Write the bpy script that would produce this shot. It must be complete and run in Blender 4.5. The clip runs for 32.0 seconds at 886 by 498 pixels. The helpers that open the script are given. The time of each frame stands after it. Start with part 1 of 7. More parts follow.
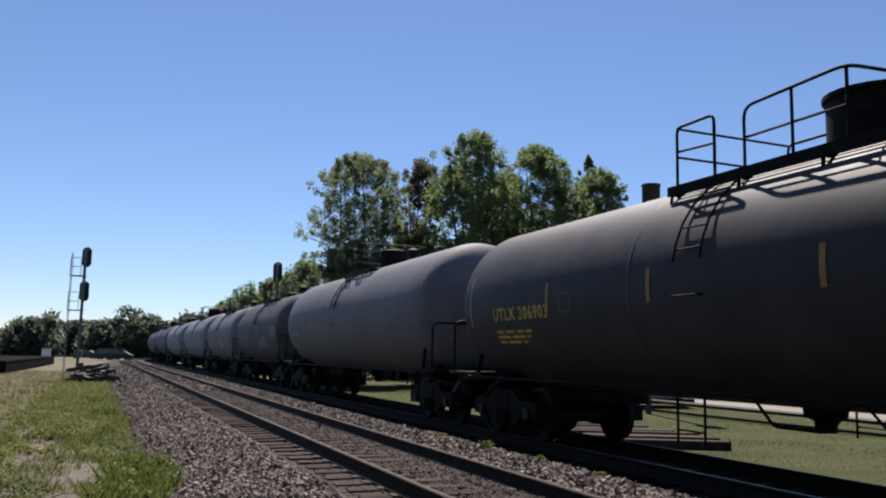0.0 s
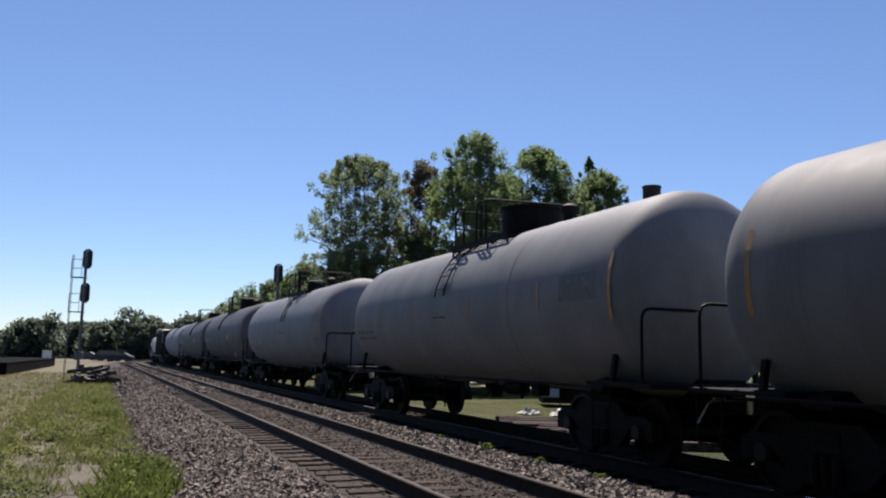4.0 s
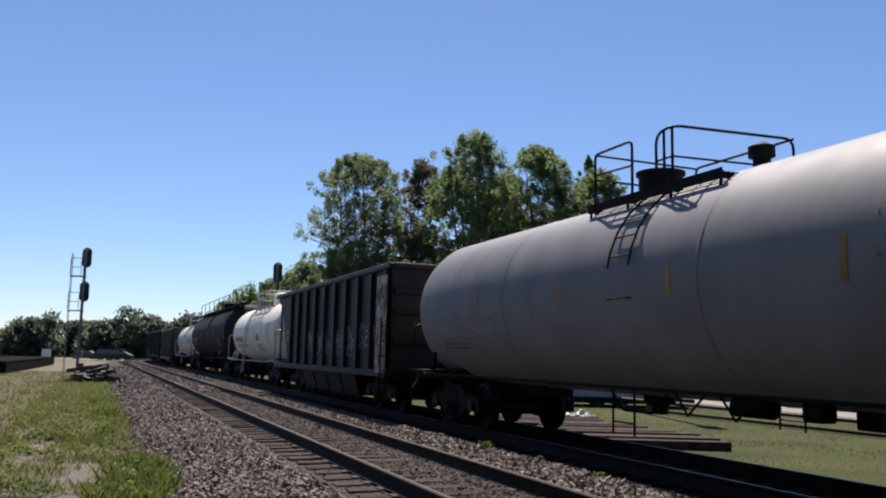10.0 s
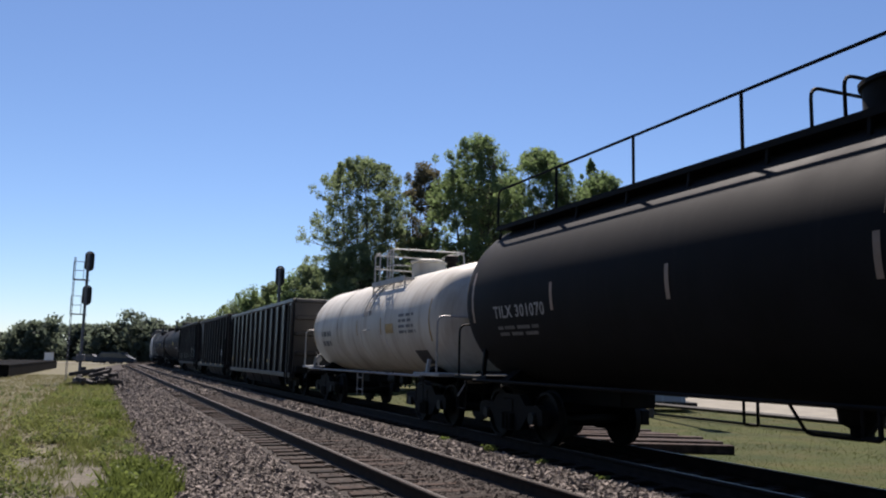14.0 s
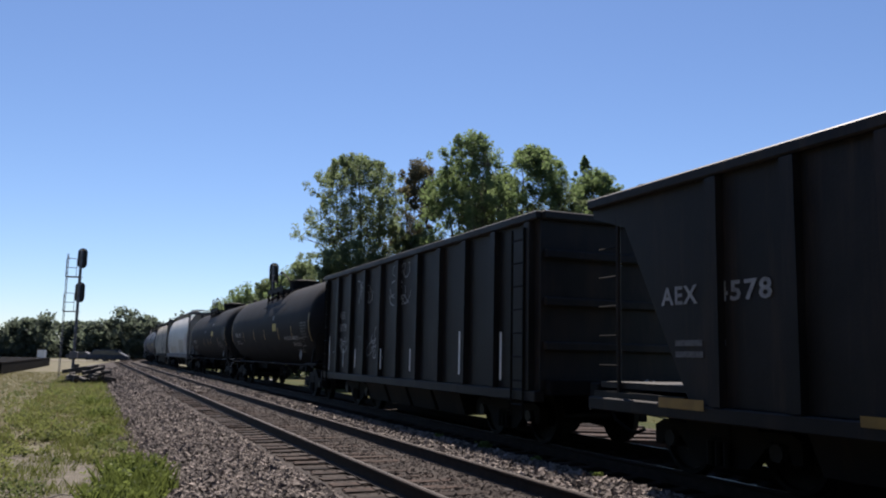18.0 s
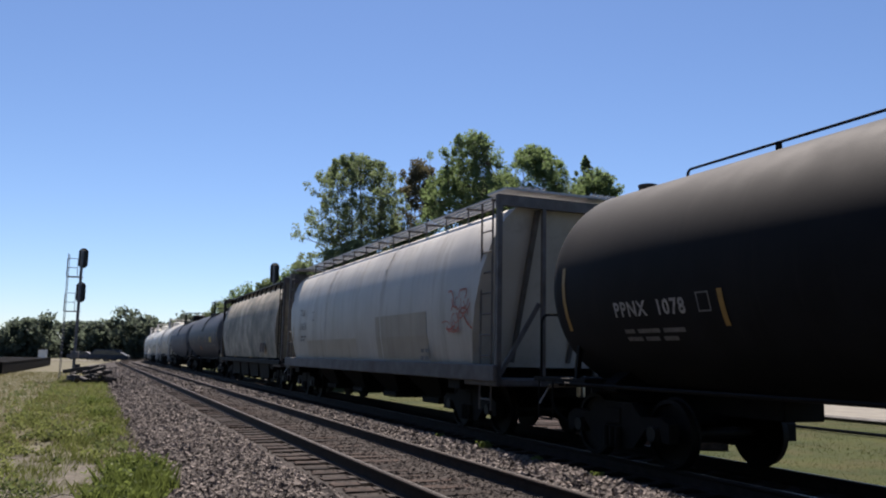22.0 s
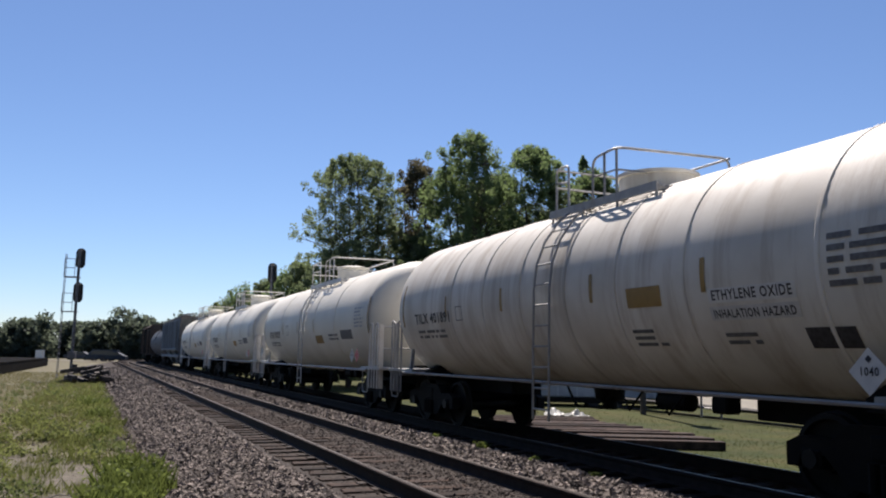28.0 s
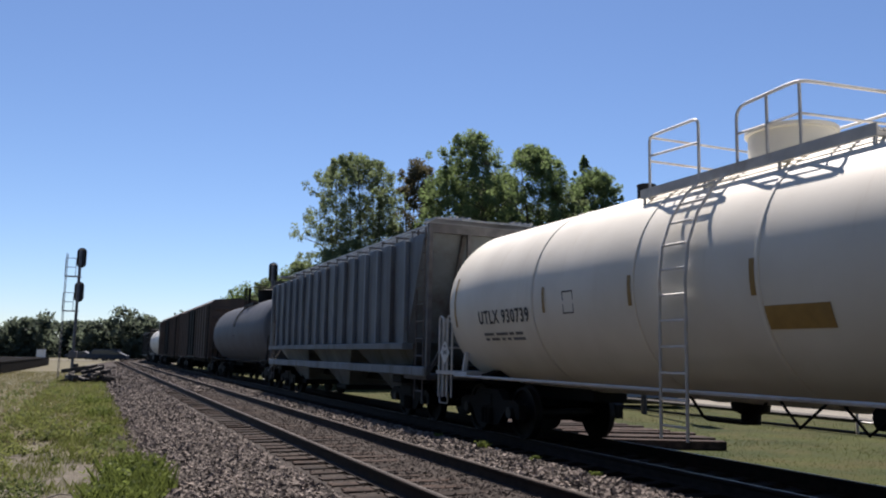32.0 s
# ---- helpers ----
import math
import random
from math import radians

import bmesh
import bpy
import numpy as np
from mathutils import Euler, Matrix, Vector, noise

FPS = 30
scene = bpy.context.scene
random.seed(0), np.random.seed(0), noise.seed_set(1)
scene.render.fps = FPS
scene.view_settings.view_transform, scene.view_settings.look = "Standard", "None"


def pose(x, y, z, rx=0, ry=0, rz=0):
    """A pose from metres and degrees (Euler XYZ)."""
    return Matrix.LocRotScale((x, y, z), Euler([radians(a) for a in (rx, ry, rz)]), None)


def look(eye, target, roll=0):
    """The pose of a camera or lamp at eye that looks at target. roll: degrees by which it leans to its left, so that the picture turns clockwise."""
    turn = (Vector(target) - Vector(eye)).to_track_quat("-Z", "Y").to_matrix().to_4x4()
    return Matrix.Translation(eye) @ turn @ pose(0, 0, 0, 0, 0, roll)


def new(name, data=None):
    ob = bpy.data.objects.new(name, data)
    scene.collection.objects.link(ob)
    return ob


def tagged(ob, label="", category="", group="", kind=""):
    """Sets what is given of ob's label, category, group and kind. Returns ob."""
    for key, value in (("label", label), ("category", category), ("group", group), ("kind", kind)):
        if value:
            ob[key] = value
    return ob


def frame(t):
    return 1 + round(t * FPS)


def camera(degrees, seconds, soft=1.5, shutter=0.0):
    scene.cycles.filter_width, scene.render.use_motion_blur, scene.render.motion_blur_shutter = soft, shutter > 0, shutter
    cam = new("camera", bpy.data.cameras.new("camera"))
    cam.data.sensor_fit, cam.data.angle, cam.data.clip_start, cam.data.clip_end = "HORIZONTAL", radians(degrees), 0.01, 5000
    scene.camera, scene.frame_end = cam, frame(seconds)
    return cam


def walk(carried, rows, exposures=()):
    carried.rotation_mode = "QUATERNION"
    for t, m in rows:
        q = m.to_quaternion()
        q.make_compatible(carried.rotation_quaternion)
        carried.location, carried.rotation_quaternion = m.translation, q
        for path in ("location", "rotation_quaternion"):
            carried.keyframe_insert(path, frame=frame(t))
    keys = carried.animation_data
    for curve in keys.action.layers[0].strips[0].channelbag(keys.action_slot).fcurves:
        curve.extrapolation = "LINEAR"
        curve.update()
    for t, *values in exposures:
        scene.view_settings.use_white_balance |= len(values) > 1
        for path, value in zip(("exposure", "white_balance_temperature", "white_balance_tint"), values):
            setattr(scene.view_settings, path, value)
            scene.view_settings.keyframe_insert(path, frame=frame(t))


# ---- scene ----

# ---- camera: on one spot beside the near track, with a slight drift by hand ----
EYE = (0.0, 0.0, 1.405)
cam = camera(56.79, 32.0, 2.05)
# seconds, turn to the left, tilt up, lean (degrees)
HELD = [
    (0, -0.011, 7.492, 1.292), (0.5, 0.002, 7.488, 1.293), (1, -0.005, 7.467, 1.295), (1.5, -0.007, 7.469, 1.297),
    (2, -0.013, 7.498, 1.300), (2.5, 0.012, 7.548, 1.302), (3, 0.043, 7.583, 1.304), (3.5, 0.040, 7.610, 1.306),
    (5.5, 0.034, 7.584, 1.308), (6, 0.002, 7.549, 1.307), (6.5, 0.008, 7.559, 1.306), (7, -0.001, 7.548, 1.305),
    (7.5, 0.001, 7.551, 1.305), (8, 0.001, 7.584, 1.304), (8.5, -0.008, 7.583, 1.304), (9, -0.020, 7.541, 1.303),
    (9.5, -0.013, 7.553, 1.303), (10, -0.004, 7.525, 1.302), (10.5, -0.007, 7.469, 1.300), (11, -0.008, 7.469, 1.298),
    (11.5, -0.004, 7.490, 1.296), (12, 0.019, 7.533, 1.293), (12.5, 0.046, 7.577, 1.290), (13, 0.054, 7.582, 1.286),
    (13.5, 0.092, 7.649, 1.281), (14, 0.157, 7.750, 1.274), (14.5, 0.228, 7.808, 1.266), (16.5, -0.145, 7.523, 1.228),
    (17, -0.259, 7.526, 1.220), (17.5, -0.308, 7.525, 1.215), (18, -0.268, 7.548, 1.211), (18.5, -0.169, 7.538, 1.208),
    (19, -0.158, 7.520, 1.207), (19.5, -0.189, 7.525, 1.206), (20, -0.212, 7.532, 1.206), (20.5, -0.210, 7.573, 1.206),
    (21, -0.250, 7.543, 1.206), (21.5, -0.252, 7.516, 1.206), (22, -0.220, 7.540, 1.207), (22.5, -0.246, 7.572, 1.208),
    (23, -0.259, 7.579, 1.209), (23.5, -0.264, 7.587, 1.210), (24, -0.263, 7.570, 1.210), (24.5, -0.264, 7.532, 1.210),
    (25, -0.252, 7.567, 1.210), (25.5, -0.228, 7.582, 1.209), (27.5, -0.272, 7.568, 1.207), (28, -0.372, 7.560, 1.208),
    (28.5, -0.434, 7.674, 1.209), (29, -0.457, 7.603, 1.211), (29.5, -0.494, 7.655, 1.213), (30, -0.456, 7.735, 1.215),
    (30.5, -0.369, 7.589, 1.217), (31, -0.354, 7.521, 1.218), (31.5, -0.361, 7.524, 1.220), (32, -0.316, 7.523, 1.221),
]
walk(cam, [(t, pose(*EYE, 0, 0, turn) @ pose(0, 0, 0, 90 + tilt) @ pose(0, 0, 0, 0, 0, lean)) for t, turn, tilt, lean in HELD],
     exposures=[(0.0, 0.91, 6350, 17), (1.0, 0.85, 6350, 17), (2.0, 0.93, 6350, 17), (3.0, 0.94, 6350, 17), (6.0, 0.97, 6350, 17), (27.5, 0.95, 6350, 17), (28.2, 0.86, 6350, 17), (29.0, 0.66, 6350, 17), (29.6, 0.79, 6350, 17), (30.4, 0.90, 6350, 17), (32.0, 0.91, 6350, 17)])

# ---- daylight: clear sky, high sun in front of the camera ----
SUN_AZ, SUN_EL = -4.5, 57.0
world = bpy.data.worlds.new("clear_sky")
scene.world = world
world.use_nodes = True
wn, wl = world.node_tree.nodes, world.node_tree.links
sky = wn.new("ShaderNodeTexSky")
sky.sky_type = "NISHITA"
sky.sun_disc = False
sky.sun_elevation, sky.sun_rotation = radians(SUN_EL), radians(SUN_AZ)
sky.air_density, sky.dust_density, sky.ozone_density, sky.altitude = 1.0, 0.2, 6.0, 800
wl.new(sky.outputs["Color"], wn["Background"].inputs["Color"])
wn["Background"].inputs["Strength"].default_value = 0.062
sun = new("sun", bpy.data.lights.new("sun", "SUN"))
sun.data.energy, sun.data.angle, sun.data.color = 5.0, radians(0.53), (1.0, 0.92, 0.80)
sun.matrix_world = look((0, 0, 60), (-math.sin(radians(SUN_AZ)) * math.cos(radians(SUN_EL)), -math.cos(radians(SUN_AZ)) * math.cos(radians(SUN_EL)), 60 - math.sin(radians(SUN_EL))))

# ---- materials ----
def surface(name, low, high, scale=3.0, rough=0.6, metal=0.0, bump=0.15, bump_scale=40.0, streak=0.0, stain=None, stain_amount=0.35, spread=0.15, island=0.0, spec=0.5, dust=0.0, chalk=0.0):
    """A painted, rusted, earthen or wooden surface: two colours mixed by noise, streaks or stains over it, fine relief."""
    m = bpy.data.materials.new(name)
    m.use_nodes = True
    nt = m.node_tree
    n, l = nt.nodes, nt.links
    b = n["Principled BSDF"]
    co = n.new("ShaderNodeTexCoord")
    big = n.new("ShaderNodeTexNoise")
    big.inputs["Scale"].default_value, big.inputs["Detail"].default_value = scale, 6.0
    l.new(co.outputs["Object"], big.inputs["Vector"])
    ramp = n.new("ShaderNodeValToRGB")
    ramp.color_ramp.elements[0].position, ramp.color_ramp.elements[1].position = 0.36, 0.66
    ramp.color_ramp.elements[0].color, ramp.color_ramp.elements[1].color = (*low, 1), (*high, 1)
    l.new(big.outputs["Fac"], ramp.inputs["Fac"])
    out = ramp.outputs["Color"]
    if stain:
        sn = n.new("ShaderNodeTexNoise")
        sn.inputs["Scale"].default_value, sn.inputs["Detail"].default_value, sn.inputs["Roughness"].default_value = 1.0, 8.0, 0.7
        mp = n.new("ShaderNodeMapping")
        mp.inputs["Scale"].default_value = (1.1, 3.2, 0.28) if streak else (0.8, 0.8, 0.8)
        l.new(co.outputs["Object"], mp.inputs["Vector"])
        l.new(mp.outputs["Vector"], sn.inputs["Vector"])
        sr = n.new("ShaderNodeMapRange")
        sr.inputs["From Min"].default_value, sr.inputs["From Max"].default_value = 0.62 - 0.3 * stain_amount, 0.78
        sr.inputs["To Max"].default_value = min(1.0, 0.5 + stain_amount)
        l.new(sn.outputs["Fac"], sr.inputs["Value"])
        mx = n.new("ShaderNodeMixRGB")
        mx.inputs["Color2"].default_value = (*stain, 1)
        l.new(sr.outputs["Result"], mx.inputs["Fac"])
        l.new(out, mx.inputs["Color1"])
        out = mx.outputs["Color"]
    if spread or island:
        hv = n.new("ShaderNodeHueSaturation")
        mr = n.new("ShaderNodeMapRange")
        amount = island or spread
        mr.inputs["To Min"].default_value, mr.inputs["To Max"].default_value = 1 - amount, 1 + amount
        if island:
            geo = n.new("ShaderNodeNewGeometry")
            l.new(geo.outputs["Random Per Island"], mr.inputs["Value"])
        else:
            oi = n.new("ShaderNodeObjectInfo")
            l.new(oi.outputs["Random"], mr.inputs["Value"])
        l.new(mr.outputs["Result"], hv.inputs["Value"])
        l.new(out, hv.inputs["Color"])
        out = hv.outputs["Color"]
    l.new(out, b.inputs["Base Color"])
    fine = n.new("ShaderNodeTexNoise")
    fine.inputs["Scale"].default_value, fine.inputs["Detail"].default_value = bump_scale, 4.0
    l.new(co.outputs["Object"], fine.inputs["Vector"])
    rr = n.new("ShaderNodeMapRange")
    rr.inputs["To Min"].default_value, rr.inputs["To Max"].default_value = max(0.05, rough - 0.12), min(1.0, rough + 0.12)
    l.new(big.outputs["Fac"], rr.inputs["Value"])
    l.new(rr.outputs["Result"], b.inputs["Roughness"])
    b.inputs["Metallic"].default_value = metal
    b.inputs["Specular IOR Level"].default_value = spec
    b.inputs["Diffuse Roughness"].default_value = chalk
    if dust:
        b.inputs["Sheen Weight"].default_value, b.inputs["Sheen Roughness"].default_value = dust, 0.45
    if bump:
        bp = n.new("ShaderNodeBump")
        bp.inputs["Strength"].default_value, bp.inputs["Distance"].default_value = bump, 0.02
        l.new(fine.outputs["Fac"], bp.inputs["Height"])
        l.new(bp.outputs["Normal"], b.inputs["Normal"])
    return m


def leafy(name, low, high, through_colour, through_amount=0.35):
    """Leaves or blades: colour varies from piece to piece, and some light comes through."""
    m = bpy.data.materials.new(name)
    m.use_nodes = True
    n, l = m.node_tree.nodes, m.node_tree.links
    b, out = n["Principled BSDF"], n["Material Output"]
    geo = n.new("ShaderNodeNewGeometry")
    ramp = n.new("ShaderNodeValToRGB")
    ramp.color_ramp.elements[0].color, ramp.color_ramp.elements[1].color = (*low, 1), (*high, 1)
    l.new(geo.outputs["Random Per Island"], ramp.inputs["Fac"])
    l.new(ramp.outputs["Color"], b.inputs["Base Color"])
    b.inputs["Roughness"].default_value, b.inputs["Specular IOR Level"].default_value = 0.7, 0.12
    tr = n.new("ShaderNodeBsdfTranslucent")
    tr.inputs["Color"].default_value = (*through_colour, 1)
    mix = n.new("ShaderNodeMixShader")
    mix.inputs["Fac"].default_value = through_amount
    l.new(b.outputs["BSDF"], mix.inputs[1])
    l.new(tr.outputs["BSDF"], mix.inputs[2])
    l.new(mix.outputs["Shader"], out.inputs["Surface"])
    return m


M = {}
# train paints
M["black"] = surface("black_tank_paint", (0.01137, 0.01183, 0.01378), (0.01705, 0.01772, 0.02038), 1.5, 0.72, 0, 0.05, 60, 1, (0.02376, 0.02312, 0.02409), 0.25, spec=0.12, chalk=0.8)
M["blue_black"] = surface("blue_black_paint", (0.0494, 0.0533, 0.0624), (0.0728, 0.0767, 0.0858), 1.5, 0.6, 0, 0.03, 60, 1, (0.091, 0.091, 0.0949), 0.2, spec=0.24, chalk=0.8)
M["dark_grey"] = surface("dark_grey_tank_paint", (0.08568, 0.09156, 0.1044), (0.1224, 0.1308, 0.1469), 1.2, 0.66, 0, 0.05, 60, 1, (0.1469, 0.1504, 0.1522), 0.3, spec=0.2, chalk=0.8)
M["mid_grey"] = surface("weathered_grey_tank_paint", (0.1872, 0.1989, 0.2202), (0.2371, 0.2519, 0.276), 1.2, 0.68, 0, 0.05, 60, 1, (0.1498, 0.1551, 0.1602), 0.35, spec=0.3, chalk=0.8)
M["white"] = surface("white_tank_paint", (0.6912, 0.6637, 0.575), (0.7776, 0.7544, 0.667), 0.9, 0.55, 0, 0.03, 60, 1, (0.5952, 0.5443, 0.4416), 0.12, spec=0.3, chalk=0.2)
M["dirty_white"] = surface("grimy_white_tank_paint", (0.567, 0.5386, 0.4722), (0.7425, 0.7227, 0.6583), 0.8, 0.6, 0, 0.05, 50, 1, (0.3645, 0.3067, 0.2362), 0.5, spec=0.3, chalk=0.25)
M["hopper_white"] = surface("pale_grey_hopper_paint", (0.3872, 0.374, 0.3388), (0.4928, 0.4796, 0.4356), 0.8, 0.55, 0, 0.05, 50, 1, (0.2552, 0.22, 0.1716), 0.45)
M["hopper_tan"] = surface("rust_mottled_tan_hopper_paint", (0.2525, 0.2214, 0.1752), (0.4502, 0.3996, 0.3186), 1.3, 0.8, 0, 0.15, 40, 0, (0.05, 0.07128, 0.05841), 0.8)
M["hopper_grey"] = surface("chalky_grey_hopper_paint", (0.1386, 0.1615, 0.1839), (0.2078, 0.2376, 0.2575), 0.9, 0.7, 0, 0.08, 40, 1, (0.06927, 0.05386, 0.04013), 0.5)
M["gondola"] = surface("worn_black_gondola_paint", (0.009, 0.0088, 0.009), (0.02, 0.0185, 0.018), 1.3, 0.6, 0, 0.12, 30, 1, (0.055, 0.036, 0.027), 0.35, spec=0.3)
M["gondola_smooth"] = surface("satin_black_gondola_paint", (0.010, 0.0105, 0.012), (0.018, 0.0185, 0.02), 1.3, 0.42, 0, 0.05, 30, 1, (0.04, 0.032, 0.028), 0.2, spec=0.4)
M["brown"] = surface("boxcar_brown_paint", (0.055, 0.035, 0.02475), (0.0935, 0.0595, 0.04125), 1.0, 0.7, 0, 0.1, 30, 1, (0.033, 0.028, 0.0225), 0.4)
M["steel_dark"] = surface("oily_black_steel", (0.005, 0.0048, 0.0046), (0.012, 0.011, 0.010), 4, 0.7, 0.0, 0.2, 50, spec=0.12)
M["wheel"] = surface("worn_wheel_steel", (0.006, 0.0055, 0.005), (0.014, 0.0125, 0.011), 6, 0.62, 0.0, 0.1, 60, spec=0.16)
M["bright_steel"] = surface("bare_steel", (0.35, 0.34, 0.33), (0.5, 0.49, 0.47), 8, 0.3, 0.9, 0.05, 60)
M["grate"] = surface("galvanised_grating", (0.30, 0.30, 0.31), (0.42, 0.42, 0.43), 6, 0.5, 0.6, 0.2, 80)
M["yellow"] = surface("amber_reflective_film", (0.261, 0.1575, 0.0405), (0.342, 0.2115, 0.054), 5, 0.5, 0, 0, 40, 0, (0.18, 0.126, 0.054), 0.35)
M["pale_stripe"] = surface("white_reflective_film", (0.6, 0.6, 0.58), (0.75, 0.75, 0.73), 5, 0.45, 0, 0, 40, 0, (0.3, 0.28, 0.25), 0.25)
M["letter_white"] = surface("white_stencil_paint", (0.238, 0.238, 0.2422), (0.391, 0.391, 0.391), 14, 0.6, 0, 0, 40, 0, (0.119, 0.119, 0.1148), 0.4)
M["letter_faint"] = surface("faded_stencil_paint", (0.10, 0.10, 0.102), (0.18, 0.18, 0.18), 20, 0.7, 0, 0, 40)
M["letter_yellow"] = surface("yellow_stencil_paint", (0.46, 0.34, 0.06), (0.60, 0.45, 0.09), 20, 0.6, 0, 0, 40)
M["letter_black"] = surface("black_stencil_paint", (0.02, 0.02, 0.025), (0.05, 0.05, 0.055), 20, 0.6, 0, 0, 40)
M["oxide_brown"] = surface("dark_oxide_paint", (0.035, 0.02, 0.016), (0.07, 0.04, 0.03), 8, 0.8, 0, 0.1, 40)
M["peeled"] = surface("peeled_rusty_primer", (0.32, 0.25, 0.19), (0.75, 0.68, 0.6), 3, 0.85, 0, 0.2, 40, 1, (0.2, 0.11, 0.06), 0.45)
M["letter_pale"] = surface("blue_grey_worn_stencil", (0.3, 0.32, 0.36), (0.45, 0.46, 0.48), 14, 0.6, 0, 0, 40)
M["ghost"] = surface("overpainted_stencil", (0.03, 0.03, 0.031), (0.06, 0.06, 0.062), 12, 0.6, 0, 0, 40)
M["spray"] = surface("pale_spray_paint", (0.22, 0.22, 0.22), (0.42, 0.42, 0.41), 9, 0.7, 0, 0, 40)
M["spray_red"] = surface("faded_red_spray_paint", (0.36, 0.09, 0.06), (0.48, 0.15, 0.10), 9, 0.7, 0, 0, 40)
M["placard"] = surface("placard_white", (0.5525, 0.5525, 0.5355), (0.6375, 0.6375, 0.612), 9, 0.5, 0, 0, 40)
M["placard_red"] = surface("placard_red", (0.5, 0.06, 0.06), (0.6, 0.1, 0.09), 9, 0.5, 0, 0, 40)
M["rust"] = surface("rust_brown_bleed", (0.20, 0.09, 0.045), (0.32, 0.16, 0.08), 5, 0.85, 0, 0.2, 40)
# the line
M["rail_side"] = surface("rusty_rail_web", (0.0153, 0.01063, 0.008925), (0.0357, 0.02465, 0.01955), 6, 0.8, 0.0, 0.2, 60, spec=0.2)
M["rail_top"] = surface("dulled_rail_head", (0.14, 0.125, 0.115), (0.24, 0.22, 0.205), 10, 0.4, 0.6, 0.03, 60)
M["tie"] = surface("creosoted_oak", (0.0119, 0.008075, 0.006375), (0.0425, 0.02805, 0.0221), 5, 0.9, 0, 0.8, 25, 0, (0.08075, 0.0595, 0.0476), 0.4, spread=0.5, spec=0.15)
M["stone"] = surface("crushed_granite", (0.083, 0.07, 0.0615), (0.19, 0.161, 0.142), 20, 0.88, 0, 0.3, 50, island=0.72, spec=0.2)
M["stone_brown"] = surface("dusty_brown_stone", (0.035, 0.028, 0.0245), (0.077, 0.063, 0.056), 20, 0.9, 0, 0.3, 50, island=0.6, spec=0.15)
M["rail_brown"] = surface("rust_dulled_rail_head", (0.035, 0.027, 0.023), (0.065, 0.052, 0.045), 10, 0.6, 0.0, 0.05, 60, spec=0.25)
# near-black ballast: the shade below the train is put into this colour
M["bed_shade"] = surface("shade_dark_ballast", (0.006, 0.0055, 0.005), (0.016, 0.0145, 0.013), 16, 0.92, 0, 1.0, 22, 0, (0.024, 0.021, 0.019), 0.3, spec=0.1)
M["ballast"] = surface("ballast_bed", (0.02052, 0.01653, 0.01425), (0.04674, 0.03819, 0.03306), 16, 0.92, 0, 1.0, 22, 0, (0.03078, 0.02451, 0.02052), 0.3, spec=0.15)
# land
M["ground"] = surface("grassy_soil", (0.07233, 0.06919, 0.03774), (0.1195, 0.1101, 0.06605), 2.2, 0.95, 0, 0.8, 9, 0, (0.1258, 0.1082, 0.07674), 0.6, spread=0, spec=0.2)
M["gravel"] = surface("sandy_gravel", (0.06512, 0.05731, 0.04558), (0.1237, 0.1094, 0.08791), 7.0, 0.95, 0, 0.8, 30, 0, (0.07814, 0.07814, 0.04233), 0.5, spread=0, spec=0.2)
M["lawn"] = surface("mown_grass", (0.0258, 0.0344, 0.008424), (0.04914, 0.05528, 0.01638), 0.6, 0.95, 0, 0.8, 12, 0, (0.07064, 0.05528, 0.0234), 0.55, spread=0, spec=0.1)
M["road"] = surface("pale_worn_asphalt", (0.1554, 0.1443, 0.1184), (0.2146, 0.1998, 0.1665), 1.5, 0.9, 0, 0.3, 40, spread=0, spec=0.2)
M["bark"] = surface("dark_bark", (0.035, 0.03, 0.025), (0.08, 0.065, 0.055), 6, 0.9, 0, 0.6, 20)
M["leaf"] = leafy("fresh_green_leaves", (0.05946, 0.0906, 0.04585), (0.1126, 0.148, 0.07613), (0.2071, 0.2866, 0.1147), 0.5)
M["leaf_dark"] = leafy("dull_green_leaves", (0.06421, 0.0882, 0.05085), (0.118, 0.1441, 0.08346), (0.2078, 0.2647, 0.1247), 0.5)
M["leaf_bronze"] = leafy("bronze_leaves", (0.0495, 0.0462, 0.0324), (0.1035, 0.09975, 0.063), (0.162, 0.147, 0.081), 0.4)
M["grass"] = leafy("grass_blades", (0.08614, 0.08958, 0.04414), (0.1686, 0.1551, 0.08826), (0.1948, 0.1906, 0.0836), 0.4)
M["weed"] = leafy("lush_weed_blades", (0.084, 0.1024, 0.03952), (0.1554, 0.168, 0.06536), (0.21, 0.24, 0.076), 0.42)
M["dry"] = leafy("dry_stalks", (0.222, 0.185, 0.1036), (0.3256, 0.2812, 0.1702), (0.3108, 0.2664, 0.1406), 0.35)
# things beside the line
M["mast"] = surface("weathered_aluminium", (0.10, 0.10, 0.11), (0.17, 0.17, 0.18), 5, 0.6, 0.3, 0.1, 40)
M["signal_black"] = surface("matt_black_signal_paint", (0.012, 0.012, 0.012), (0.02, 0.02, 0.02), 5, 0.6, 0, 0.05, 40)
M["dark_wood"] = surface("weathered_black_timber", (0.022, 0.02, 0.019), (0.05, 0.044, 0.04), 4, 0.85, 0, 0.4, 25, 0, (0.09, 0.08, 0.07), 0.3, spread=0.25)
M["tie_red"] = surface("old_reddish_ties", (0.0192, 0.01344, 0.01152), (0.0544, 0.03584, 0.02944), 5, 0.88, 0, 0.5, 25, 0, (0.096, 0.0736, 0.0608), 0.35, spread=0.5, spec=0.2)
M["plastic"] = surface("white_plastic_sheet", (0.32, 0.32, 0.296), (0.44, 0.44, 0.408), 3, 0.5, 0, 0.3, 8)
